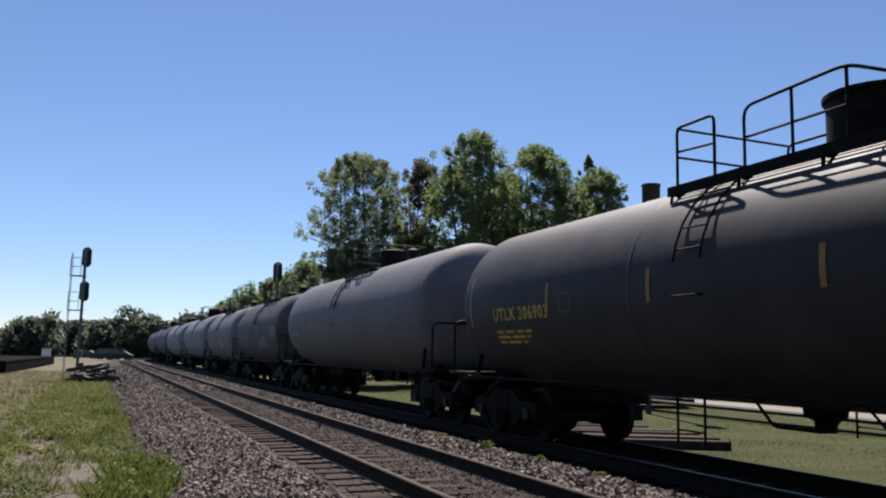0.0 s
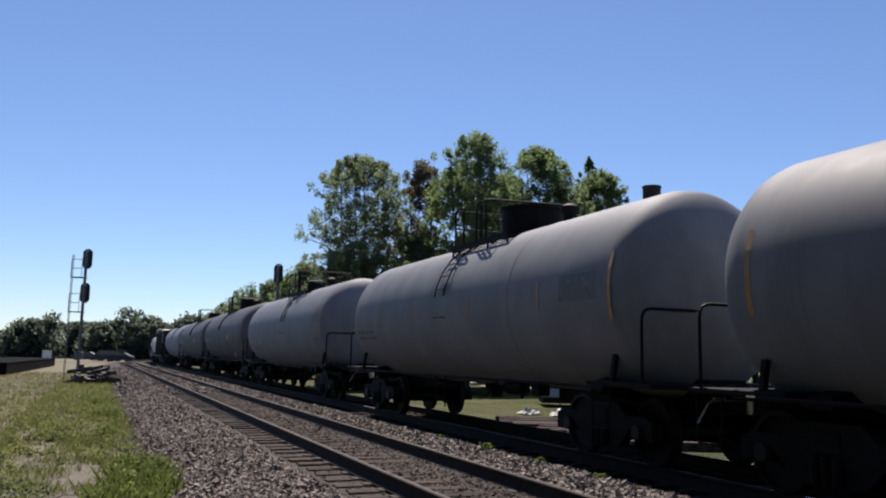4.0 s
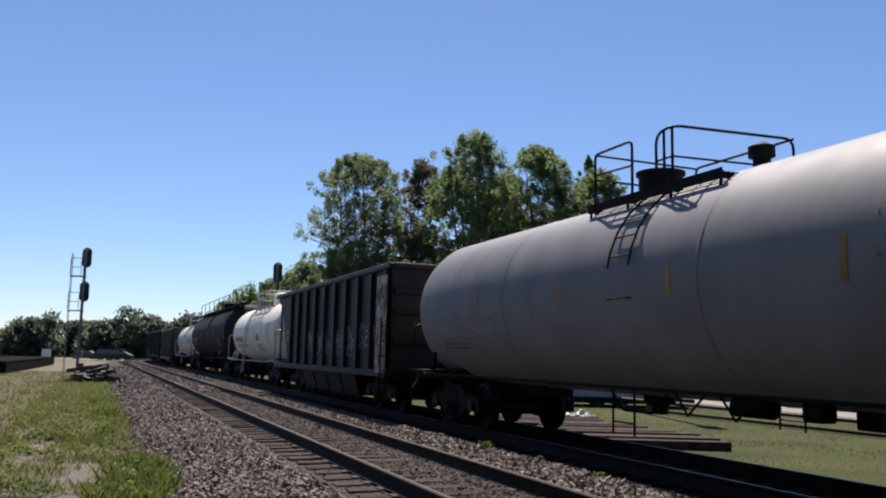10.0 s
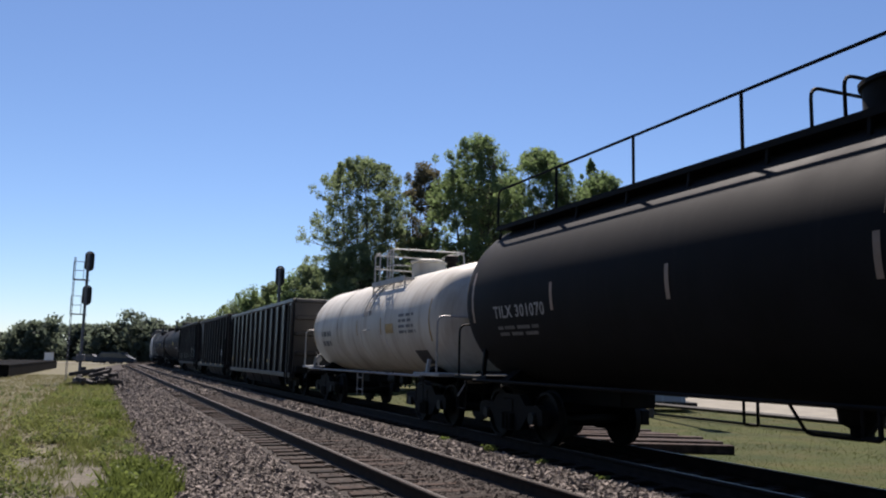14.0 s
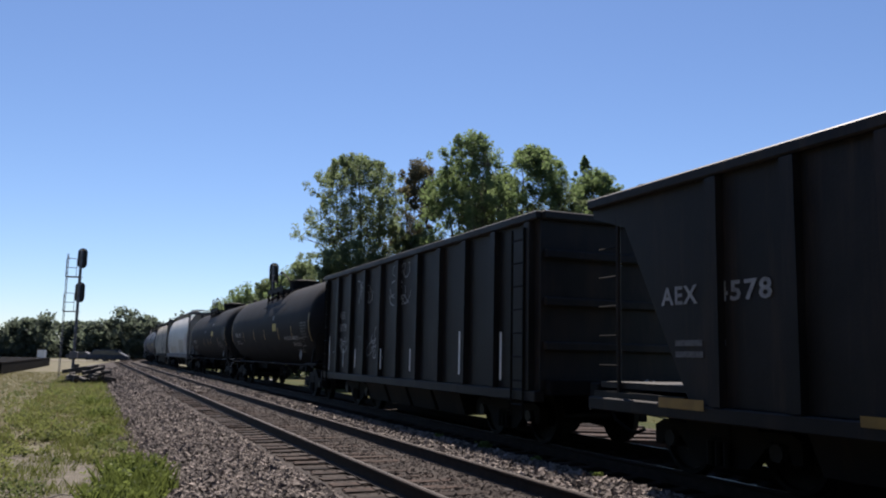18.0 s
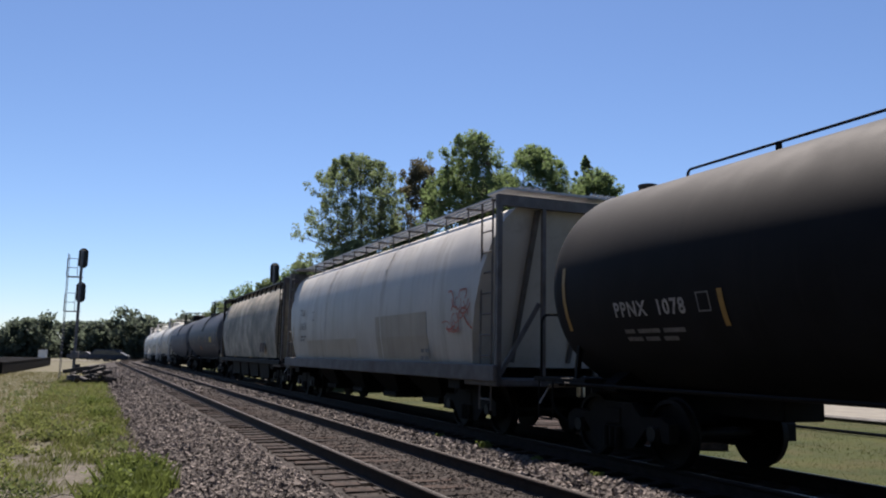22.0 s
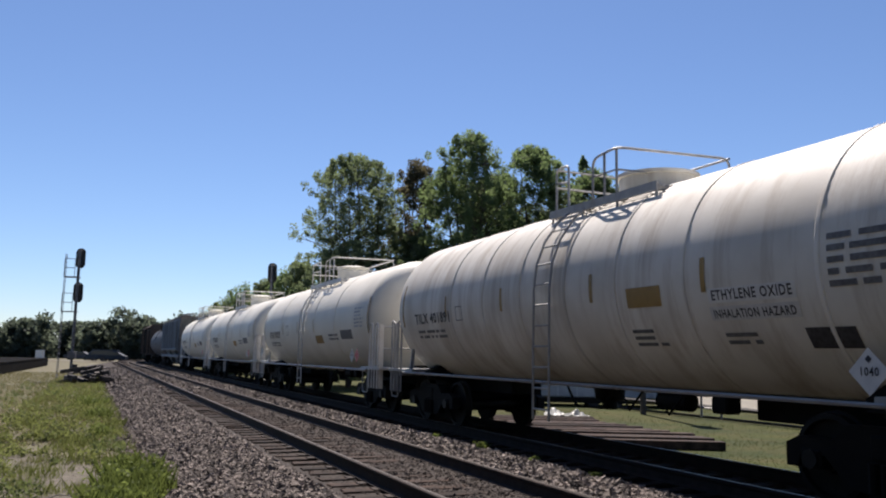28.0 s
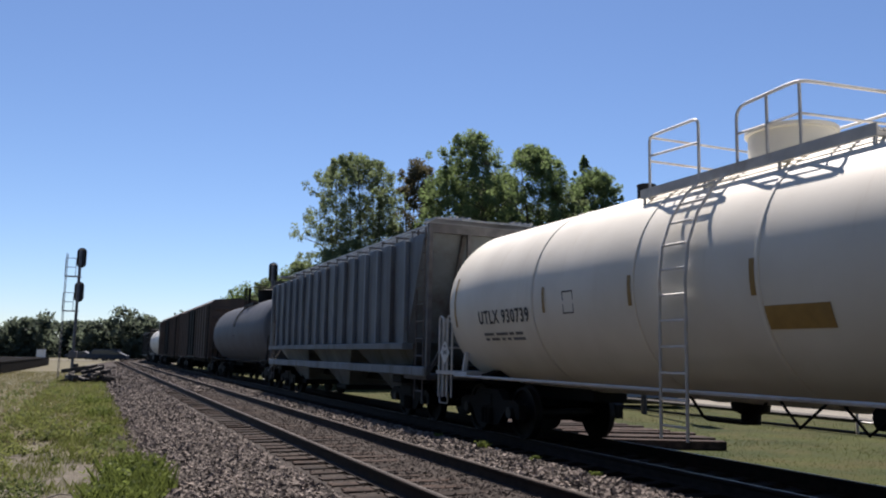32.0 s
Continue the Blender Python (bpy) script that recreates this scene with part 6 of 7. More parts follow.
tree(-5.2, 50.5, 14.5, 4.2, "broad open-crowned tree with fine grey-green leaves", "leaf_dark", 11, 950, 52, 0.14, 0.48, 0.22, 0.0, 4, 0.12)
tree(-4.9, 47.0, 8.6, 3.0, "low leafy tree below a larger crown", "leaf_dark", 12, 330, 90, 0.14, 0.5, 0.08)
tree(-1.5, 53.0, 14.9, 2.3, "slim tree with bronze foliage between green trees", "leaf_bronze", 13, 190, 110, 0.17, 0.6, 0.2, 0.0, 2, 0.1)
tree(-1.2, 50.0, 9.6, 2.6, "dark leafy tree under its taller neighbours", "leaf_dark", 21, 300, 90, 0.15, 0.56, 0.08)
tree(1.5, 48.5, 15.7, 3.5, "tall full-crowned green tree", "leaf", 14, 1000, 76, 0.14, 0.5, 0.1, 0.0, 3, 0.05)
tree(5.8, 50.5, 15.2, 4.0, "tall full-crowned green tree with wispy edges", "leaf", 15, 1000, 72, 0.14, 0.5, 0.1, 0.0, 3, 0.06)
tree(3.6, 53.0, 14.0, 3.6, "dense green tree between two taller ones", "leaf_dark", 19, 560, 100, 0.15, 0.6, 0.06)
tree(10.2, 53.0, 14.5, 2.9, "rounded bright green tree at the end of a row", "leaf", 16, 480, 95, 0.14, 0.5, 0.1)
tree(9.7, 54.0, 15.9, 5.6, "pointed young tree above its neighbours", "leaf", 17, 300, 34, 0.13, 0.5, 0.45, pointed=True)
tree(7.7, 51.5, 13.2, 2.7, "leafy green tree filling a gap in the row", "leaf_dark", 20, 320, 95, 0.15, 0.56, 0.08)
tree(12.0, 53.0, 10.8, 2.2, "dark rounded tree at the end of a row", "leaf_dark", 18, 120, 190, 0.15, 0.85, 0.08)
for i, (x, y, h, w) in enumerate(((-19.4, 75, 7.0, 2.2), (-17.6, 75, 8.3, 2.5), (-15.5, 74, 8.7, 2.8), (-13.2, 72, 9.3, 2.6), (-11.0, 66, 9.7, 1.9), (-8.8, 66, 8.9, 2.6), (-6.0, 66, 8.8, 3.0), (-2.5, 63, 8.2, 3.2), (1.5, 62, 7.2, 3.4), (5.0, 62, 6.8, 3.6))):
    tree(x, y, h, w, "leafy green tree behind the train", "leaf" if i % 2 else "leaf_dark", 30 + i, 130, 110, 0.2, 0.75, 0.05)


def far_wood():
    """The wooded skyline at the far side of the field."""
    rng = np.random.default_rng(5)
    centres, radii = [], []
    for k in range(190):
        f = k / 189
        x = -190 + 215 * f
        y = 185 + rng.uniform(-9, 9)
        h = 6.9 + 1.1 * math.sin(k * 0.55) + rng.uniform(-1.0, 1.1) + (2.4 if abs(x + 62) < 6 else 0) + (0.9 if abs(x + 84) < 8 else 0)
        w = rng.uniform(2.5, 4.2)
        for q in range(38):
            z = rng.uniform(0.0, 1.0) ** 1.1
            a = rng.uniform(0, 6.28)
            rr = w * math.sqrt(max(0.05, 1 - (z * 1.0 - 0.35) ** 2 / 0.5)) * rng.uniform(0.2, 1.0)
            centres.append((x + math.cos(a) * rr, y + math.sin(a) * rr, GROUND_Z + z * h))
            radii.append(rng.uniform(0.9, 1.7))
    # the belt's haze is painted, carried by its leaf colour
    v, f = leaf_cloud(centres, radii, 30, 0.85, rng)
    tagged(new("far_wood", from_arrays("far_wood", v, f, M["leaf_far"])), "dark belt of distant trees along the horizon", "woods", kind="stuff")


far_wood()


def hedge_belt():
    """Bushes along the far side of the driveway."""
    rng = np.random.default_rng(15)
    centres, radii = [], []
    for k in range(60):
        s = -20 + 1.6 * k
        for q in range(16):
            p, _ = on_line(s + rng.uniform(-1.2, 1.2), 36 + rng.uniform(-1.5, 3))
            centres.append((p.x, p.y, GROUND_Z + rng.uniform(0, 1) ** 0.8 * (3.2 + 0.8 * math.sin(k * 0.7))))
            radii.append(rng.uniform(0.5, 0.9))
    v, f = leaf_cloud(centres, radii, 34, 0.32, rng)
    tagged(new("hedge_belt", from_arrays("hedge_belt", v, f, M["leaf_dark"])), "dense belt of green bushes behind the driveway", "bushes", kind="stuff")


hedge_belt()


def sky_blocking_wood():
    """Unseen trees added beside and behind the viewer, to keep sky light off the cars' near sides."""
    rng = np.random.default_rng(25)
    centres, radii = [], []
    for k in range(86):
        a = radians(120 + 203 * k / 85)
        d = 21 + rng.uniform(-2, 3) + (4.0 if k > 60 else 0.0)
        high = 14 + 2 * math.sin(k * 0.9) if k < 56 else 11.6 + 1.1 * math.sin(k * 0.8) + 0.6 * math.sin(k * 2.3)
        for q in range(38):
            centres.append((d * math.sin(a) + rng.uniform(-2, 2) - 3, d * math.cos(a) + rng.uniform(-2, 2), GROUND_Z + rng.uniform(0, 1) * high))
            radii.append(rng.uniform(0.9, 1.5))
    v, f = leaf_cloud(centres, radii, 32, 0.6, rng)
    tagged(new("sky_blocking_wood", from_arrays("sky_blocking_wood", v, f, M["leaf_dark"])), "unseen dense green trees added to block sky light", "woods", kind="stuff")


sky_blocking_wood()


# ---- signals ----
def signal_head(parent, x, y, z, size):
    out = [(0.28 * math.cos(a), (0.62 if math.sin(a) > 0 else -0.62) * 0.55 + 0.28 * math.sin(a)) for a in [math.pi * k / 12 for k in range(24)]]
    out = [(a * size, b * size + z) for a, b in out]
    back = part("backplate", extrude_outline([(a, b) for a, b in out], y - 0.02, y + 0.02), M["signal_black"], parent, "black oval backplate", at=(x, 0, 0))
    part("lamp_case", slab(-0.14 * size, 0.14 * size, y - 0.2, y - 0.021, z - 0.5 * size, z + 0.5 * size, 0.03), M["signal_black"], back)
    for dz in (-0.3, 0.0, 0.3):
        bm = bmesh.new()
        lathe(bm, [(0.021, 0.11 * size), (0.24, 0.11 * size), (0.24, 0.10 * size), (0.021, 0.10 * size)], "Y", 14, (0, y, z + dz * size))
        part("hood", bm, M["signal_black"], back, smooth=True)


def signal_mast(x, y, top, heads, label, ladder=True, turn=0.0, size=1.0):
    s = thing("signal_mast", label, "railway signal", at=pose(x, y, GROUND_Z, 0, 0, turn))
    part("mast", bar([(0, 0, 0), (0, 0, top)], 0.085, 10), M["mast"], s, smooth=True)
    part("base", slab(-0.3, 0.3, -0.3, 0.3, 0, 0.35, 0.03), M["mast"], s)
    for z in heads:
        signal_head(s, 0.02, 0.24, z, size)
        if ladder:
            part("service_platform", slab(-0.75, 0.1, -0.35, 0.25, z - 1.22, z - 1.17), M["mast"], s)
            part("platform_rail", bar(bend([(-0.75, -0.3, z - 1.2), (-0.75, -0.3, z - 0.1), (-0.15, -0.3, z - 0.1), (-0.15, -0.3, z - 1.2)], 0.05), 0.02, 5), M["mast"], s)
            part("platform_rail", bar([(-0.75, -0.3, z - 0.65), (-0.15, -0.3, z - 0.65)], 0.02, 5), M["mast"], s)
    if ladder:
        part("ladder", rung_ladder([(-0.72, 0.05, 0.1), (-0.72, 0.05, top - 0.25)], [(-0.72, -0.3, 0.1), (-0.72, -0.3, top - 0.25)], 22), M["mast"], s, "access ladder")
    part("junction_box", slab(-0.22, 0.22, -0.2, 0.2, 1.35, 1.75, 0.02), M["mast"], s)
    return s


signal_mast(-21.9, 50, 7.9, (7.45, 5.35), "two-head railway signal on a slim mast with a ladder", True, 12)
signal_mast(-10.1, 50, 7.2, (6.8,), "single-head railway signal behind the train", False, 12)


def pole_transformer(x, y, top):
    """Round dark drum high on a pole."""
    t = thing("pole_transformer", "round dark transformer drum on a pole beyond the train", "transformer", at=pose(x, y, GROUND_Z, 0, 0, 8))
    part("pole", bar([(0, 0.42, 0), (0, 0.42, top - 0.1)], 0.1, 10), M["dark_wood"], t, smooth=True)
    part("drum", lathe(bmesh.new(), [(top - 1.15, 0.24), (top - 1.1, 0.31), (top - 0.1, 0.31), (top - 0.06, 0.34), (top - 0.02, 0.33), (top, 0.2)], "Z", 20), M["dark_wood"], t, "dark weathered drum", smooth=True)
    part("bracket", slab(-0.05, 0.05, 0.28, 0.4, top - 0.8, top - 0.5), M["signal_black"], t)


pole_transformer(7.2, 28, 7.98)



# ---- beside the line ----
def lying(bm, x, y, z, length, w, h, turn, tilt=0.0):
    m = pose(x, y, z, 0, tilt, turn)
    k = len(bm.verts)
    box(bm, -length / 2, length / 2, -w / 2, w / 2, -h / 2, h / 2, 0.012)
    bm.verts.ensure_lookup_table()
    for v in bm.verts[k:]:
        v.co = m @ v.co
    return bm


def timber_pile():
    """Loose row of old ties, side by side with gaps, their ends stepping back."""
    rnd = random.Random(4)
    z = GROUND_Z + 0.085
    pile = thing("timber_pile", "staggered row of old reddish railway ties lying on the grass", "timber pile", at=pose(4.0, 20.0, z))
    ends = [(0, 6.08), (1.2, 5.9), (2.3, 5.5), (3.1, 5.2), (4.3, 4.72), (5.2, 4.55), (7.2, 4.6)]
    for k in range(13):
        d = 0.54 * k
        i = max(j for j in range(len(ends) - 1) if ends[j][0] <= d)
        (da, xa), (db, xb) = ends[i], ends[i + 1]
        right = xa + (xb - xa) * (d - da) / (db - da) + rnd.uniform(-0.16, 0.16)
        length = rnd.uniform(2.65, 3.05)
        part("timber", lying(bmesh.new(), right - length / 2 - 4.0, 17.28 + d - 20.0 + rnd.uniform(-0.05, 0.05), 0.088 + rnd.uniform(0, 0.03), length, 0.24, 0.175, rnd.uniform(-2.2, 2.2)), M["tie_red"], pile)


timber_pile()


def scrap_heap():
    rnd = random.Random(9)
    base, h = on_line(51.5, -3.3, GROUND_Z)
    heap = thing("scrap_heap", "dark heap of discarded railway ties in the weeds", "debris", at=pose(*base, 0, 0, math.degrees(h)))
    for k in range(26):
        part("old_tie", lying(bmesh.new(), rnd.uniform(-1.2, 1.1), rnd.uniform(-2.2, 2.2), 0.12 + 0.15 * (k // 5) + rnd.uniform(0, 0.08), rnd.uniform(0.7, 1.7), 0.26, 0.2, rnd.uniform(-90, 90), rnd.uniform(-14, 14)), M["dark_wood"], heap)


scrap_heap()


def plastic_sheets():
    for k, (s, side, w) in enumerate(((24.2, 9.9, 0.5), (23.3, 10.5, 0.65), (22.6, 10.9, 0.45))):
        rnd = random.Random(50 + k)
        base, h = on_line(s, side, GROUND_Z + 0.09)
        n = 9
        verts = [((i / (n - 1) - 0.5) * w * 1.5, (j / (n - 1) - 0.5) * w, max(0.0, 0.16 + 0.26 * noise.noise((i * 0.55 + k * 9, j * 0.6, k))) * (0.3 + 0.7 * math.sin(math.pi * i / (n - 1)) * math.sin(math.pi * j / (n - 1)))) for j in range(n) for i in range(n)]
        faces = [(j * n + i, j * n + i + 1, (j + 1) * n + i + 1, (j + 1) * n + i) for j in range(n - 1) for i in range(n - 1)]
        ob = new("plastic_sheet", from_arrays("plastic_sheet", verts, faces, M["plastic"]))
        ob.matrix_basis = pose(*base, 0, 0, math.degrees(h) + 60 * k)
        sol = ob.modifiers.new("thick", "SOLIDIFY")
        sol.thickness = 0.01
        tagged(ob, "crumpled white plastic sheet lying on the grass", "rubbish", "plastic rubbish")


plastic_sheets()


def fence():
    """Low barrier: two long pipes on short posts."""
    f = thing("fence", "low dark steel pipe barrier across the grass", "fence")
    posts = [26.2, 10.4, -5.4]
    z0 = GROUND_Z + 0.1
    for s in posts:
        p, h = on_line(s, 14.9, 0)
        part("post", bar([(0, 0, z0 - 0.1), (0, 0, z0 + 0.46)], 0.07, 8), M["pipe_black"], f, at=pose(p.x, p.y, 0, 0, 0, math.degrees(h)))
    for a, b in zip(posts, posts[1:]):
        for z, r in ((0.05, 0.045), (0.37, 0.075)):
            p, _ = on_line(a, 14.9, z0 + z)
            q, _ = on_line(b, 14.9, z0 + z)
            part("rail", bar([tuple(p), tuple(q)], r, 6), M["pipe_black"], f)


fence()


def low_platform():
    t = thing("timber_platform", "low dark timber loading platform in the field", "platform", at=pose(-38.4, 75.4, GROUND_Z, 0, 0, 20.7))
    for k in range(29):
        part("plank", slab(-3.4, 1.4, -19.6 + k * 1.4, -19.6 + k * 1.4 + 1.36, 0.78, 0.9, 0.01), M["fence_black"], t)
    for y in (-19.4, 20.6):
        part("end_beam", slab(-3.4, 1.4, y, y + 0.22, 0.04, 0.78, 0.01), M["fence_black"], t)
    part("side_beam", slab(1.2, 1.38, -19.18, 20.58, 0.04, 0.775, 0.01), M["fence_black"], t)
    for k in range(14):
        part("leg", slab(1.0, 1.19, -19.0 + 3.0 * k, -18.75 + 3.0 * k, 0, 0.775), M["fence_black"], t)
        part("leg", slab(-3.2, -3.0, -19.0 + 3.0 * k, -18.75 + 3.0 * k, 0, 0.775), M["fence_black"], t)


low_platform()


def utility_box(x, y, w, h, label):
    t = thing("utility_box", label, "cabinet", at=pose(x, y, GROUND_Z))
    part("case", slab(-w / 2, w / 2, -0.4, 0.4, 0.1, h, 0.03), M["placard"], t)
    part("roof", slab(-w / 2 - 0.06, w / 2 + 0.06, -0.46, 0.46, h, h + 0.08, 0.02), M["mast"], t)
    part("plinth", slab(-w / 2 - 0.1, w / 2 + 0.1, -0.5, 0.5, 0, 0.1), M["road"], t)
    part("door", slab(-w / 2 + 0.1, w / 2 - 0.1, -0.43, -0.4, 0.25, h - 0.1), M["placard"], t)


utility_box(-70.5, 148, 1.3, 1.7, "small white trackside cabinet beside the far road")


def parked_car(x, y, turn, paint, label, van=False):
    t = thing("parked_car", label, "car", "parked cars", at=pose(x, y, GROUND_Z + 0.09, 0, 0, turn))
    side = [(-2.3, 0.35), (-2.35, 0.75), (-2.2, 0.95), (-1.3, 1.02), (-0.7, 1.48), (0.9, 1.5), (1.75, 1.05), (2.25, 0.9), (2.3, 0.35)] if not van else [(-2.6, 0.35), (-2.65, 0.8), (-2.4, 1.0), (-1.75, 1.75), (-1.5, 1.95), (2.5, 1.95), (2.6, 0.9), (2.6, 0.35)]
    part("body", extrude_outline([(a, b) for a, b in side], -0.85, 0.85), M[paint], t)
    part("windows", extrude_outline([(-1.05, 1.05), (-0.62, 1.42), (0.85, 1.43), (1.4, 1.08)] if not van else [(-1.9, 1.1), (-1.45, 1.75), (1.9, 1.75), (2.0, 1.1)], -0.862, 0.862), M["glass"], t)
    for a in (-1.45, 1.45):
        for b in (-0.8, 0.8):
            part("wheel", lathe(bmesh.new(), [(b - 0.1, 0.2), (b - 0.1, 0.33), (b + 0.1, 0.33), (b + 0.1, 0.2)], "Y", 16, (a, 0, 0.33)), M["signal_black"], t, smooth=True)


parked_car(-57.5, 143.5, 4, "car_blue", "dark blue van parked by the far road", True)
parked_car(-64.0, 149.0, 4, "car_silver", "dull silver-blue car on the far road")
parked_car(-54.0, 139.0, 4, "car_blue", "small dark blue car by the far crossing")


def trailer():
    t = thing("parked_trailer", "low pale blue trailer parked on the grass", "trailer", at=pose(6.75, 33.4, GROUND_Z + 0.08, 0, 0, -2))
    part("box_body", slab(-2.75, 2.75, -1.0, 1.0, 0.36, 1.4, 0.04), M["wall_pale"], t)
    for k in range(8):
        part("side_post", slab(-2.68 + 0.75 * k, -2.61 + 0.75 * k, -1.03, -1.0, 0.38, 1.38), M["wall_pale"], t)
    part("frame", slab(-2.7, 3.2, -0.97, 0.97, 0.14, 0.36), M["steel_dark"], t)
    for x in (-0.5, 0.4):
        for b in (-0.85, 0.85):
            part("wheel", lathe(bmesh.new(), [(b - 0.1, 0.2), (b - 0.1, 0.3), (b + 0.1, 0.3), (b + 0.1, 0.2)], "Y", 14, (x, 0, 0.3)), M["signal_black"], t, smooth=True)


trailer()


# ---- ties ----
def tie_mesh(seed):
    rnd = random.Random(seed)
    bm = slab(-1.3, 1.3, -0.115, 0.115, -0.17, 0.0, 0.012)
    for v in bm.verts:
        v.co += Vector((rnd.uniform(-0.02, 0.02), rnd.uniform(-0.008, 0.008), rnd.uniform(-0.006, 0.006)))
    me = finish(bm, "tie")
    me.materials.append(M["tie"])
    return me


TIES = [tie_mesh(k) for k in range(5)]
PLATE = finish(slab(-0.18, 0.18, -0.09, 0.09, 0.0, 0.012), "tie_plate")
PLATE.materials.append(M["rail_side"])


def lay_ties(track, centre, first, count, single):
    rnd = random.Random(3)
    rest = []
    for k in range(count):
        s = first + 0.52 * k
        p, h = on_line(s, centre + GAUGE / 2 + rnd.uniform(-0.03, 0.03), -0.187 - rnd.uniform(0.0, 0.012))
        m = pose(p.x, p.y, p.z, 0, rnd.uniform(-0.4, 0.4), math.degrees(h) + rnd.uniform(-1.2, 1.2))
        if k < single:
            t = part("tie", TIES[k % 5], None, track, at=m)
            for side in (-1, 1):
                part("tie_plate", PLATE, None, t, at=pose(side * GAUGE / 2, 0, 0.001))
        else:
            rest.append(m)
    verts, faces = [], []
    for k, m in enumerate(rest):
        me = TIES[k % 5]
        o = len(verts)
        verts += [tuple(m @ v.co) for v in me.vertices]
        faces += [tuple(o + i for i in f.vertices) for f in me.polygons]
    tagged(part("far_ties", from_arrays("far_ties", verts, faces, M["tie"]), None, track), kind="stuff")


lay_ties(track_near, 0.0, 4.5, 260, 70)
lay_ties(track_far, SPACING, 3.0, 200, 40)


# ---- loose stones ----
BED = [(-9, -0.45), (-3.1, -0.45), (-2.5, -0.44), (-1.5, -0.30), (-0.65, -0.215), (0.75, -0.205), (1.75, -0.17), (2.1, -0.08), (2.35, -0.04), (2.55, -0.045), (2.8, -0.14), (3.1, -0.24), (3.3, -0.26), (4.6, -0.25), (6.0, -0.26), (6.7, -0.33), (7.5, -0.43), (9, -0.43)]


def line_arrays(s, side):
    """Many places along the line at once."""
    keys = np.arange(-60, 400)
    lx, ly, lh = (np.array([LINE[int(k)][j] for k in keys]) for j in range(3))
    h = np.interp(s, keys, lh)
    return X0 + np.interp(s, keys, lx) + side * np.cos(h), Y0 + np.interp(s, keys, ly) + side * np.sin(h), h


def stones(name, n, s0, s1, a, b, small, large, rng, sink=0.3, skip_ties=False):
    s = s0 * (s1 / s0) ** rng.random(n)
    side = rng.uniform(a, b, n)
    if skip_ties:
        near = np.abs((s - 4.5) / 0.52 - np.round((s - 4.5) / 0.52)) * 0.52 < 0.155
        keep = ~(near & (side > -0.66) & (side < 2.1) & (rng.random(n) < np.where(side < 0, 0.93, 0.3)))
        s, side = s[keep], side[keep]
        n = len(s)
    x, y, _ = line_arrays(s, side)
    z = np.interp(side, [p[0] for p in BED], [p[1] for p in BED])
    z = z - np.where((side > -0.72) & (side < 0), 0.035, np.where((side > 0) & (side < 1.5), 0.004, 0))
    r = rng.uniform(small, large, n) * (0.75 + 0.5 * rng.random(n))
    octa = np.array([(1, 0, 0), (0, 1, 0), (-1, 0, 0), (0, -1, 0), (0.15, 0.1, 1), (-0.1, 0.2, -1)], float)
    v = octa[None] * rng.uniform(0.6, 1.25, (n, 6, 1)) * r[:, None, None] * rng.uniform(0.65, 1.2, (n, 1, 3))
    q = rng.normal(size=(n, 4))
    q /= np.linalg.norm(q, axis=1)[:, None]
    w, i, j, k = q.T
    rot = np.stack([1 - 2 * (j * j + k * k), 2 * (i * j - k * w), 2 * (i * k + j * w), 2 * (i * j + k * w), 1 - 2 * (i * i + k * k), 2 * (j * k - i * w), 2 * (i * k - j * w), 2 * (j * k + i * w), 1 - 2 * (i * i + j * j)], 1).reshape(n, 3, 3)
    v = np.einsum("nij,nkj->nki", rot, v) + np.stack([x, y, z + r * sink], 1)[:, None]
    tri = np.array([(0, 1, 4), (1, 2, 4), (2, 3, 4), (3, 0, 4), (1, 0, 5), (2, 1, 5), (3, 2, 5), (0, 3, 5)])
    f = (tri[None] + 6 * np.arange(n)[:, None, None]).reshape(-1, 3)
    return v.reshape(-1, 3), f


def lay_stones():
    rng = np.random.default_rng(21)
    beds = (
        ("ballast_stones", "stone", "loose grey-brown crushed stones on the track bed",
         [(28000, 6.5, 40, -2.75, -0.62, 0.024, 0.056), (13000, 6.5, 45, 1.6, 2.62, 0.022, 0.05), (1500, 7, 40, 2.56, 2.74, 0.022, 0.045), (5000, 6, 40, 6.75, 7.9, 0.02, 0.045), (5000, 35, 90, -2.6, 2.6, 0.05, 0.085), (7000, 8, 22, -8.5, -2.6, 0.008, 0.026)]),
        ("crib_stones", "stone_brown", "dusty brown stones between the ties",
         [(13000, 7.0, 40, 0.05, 1.45, 0.016, 0.036), (5000, 6.5, 40, -0.62, -0.08, 0.02, 0.045)]))
    for name, material, label, sets in beds:
        vs, fs, o = [], [], 0
        for args in sets:
            v, f = stones("s", *args, rng, 0.0 if args[3] == 0.05 else 0.3, -0.7 < args[3] < 0.1)
            vs.append(v)
            fs.append(f + o)
            o += len(v)
        tagged(new(name, from_arrays(name, np.concatenate(vs), np.concatenate(fs), M[material])), label, "gravel", kind="stuff")


lay_stones()


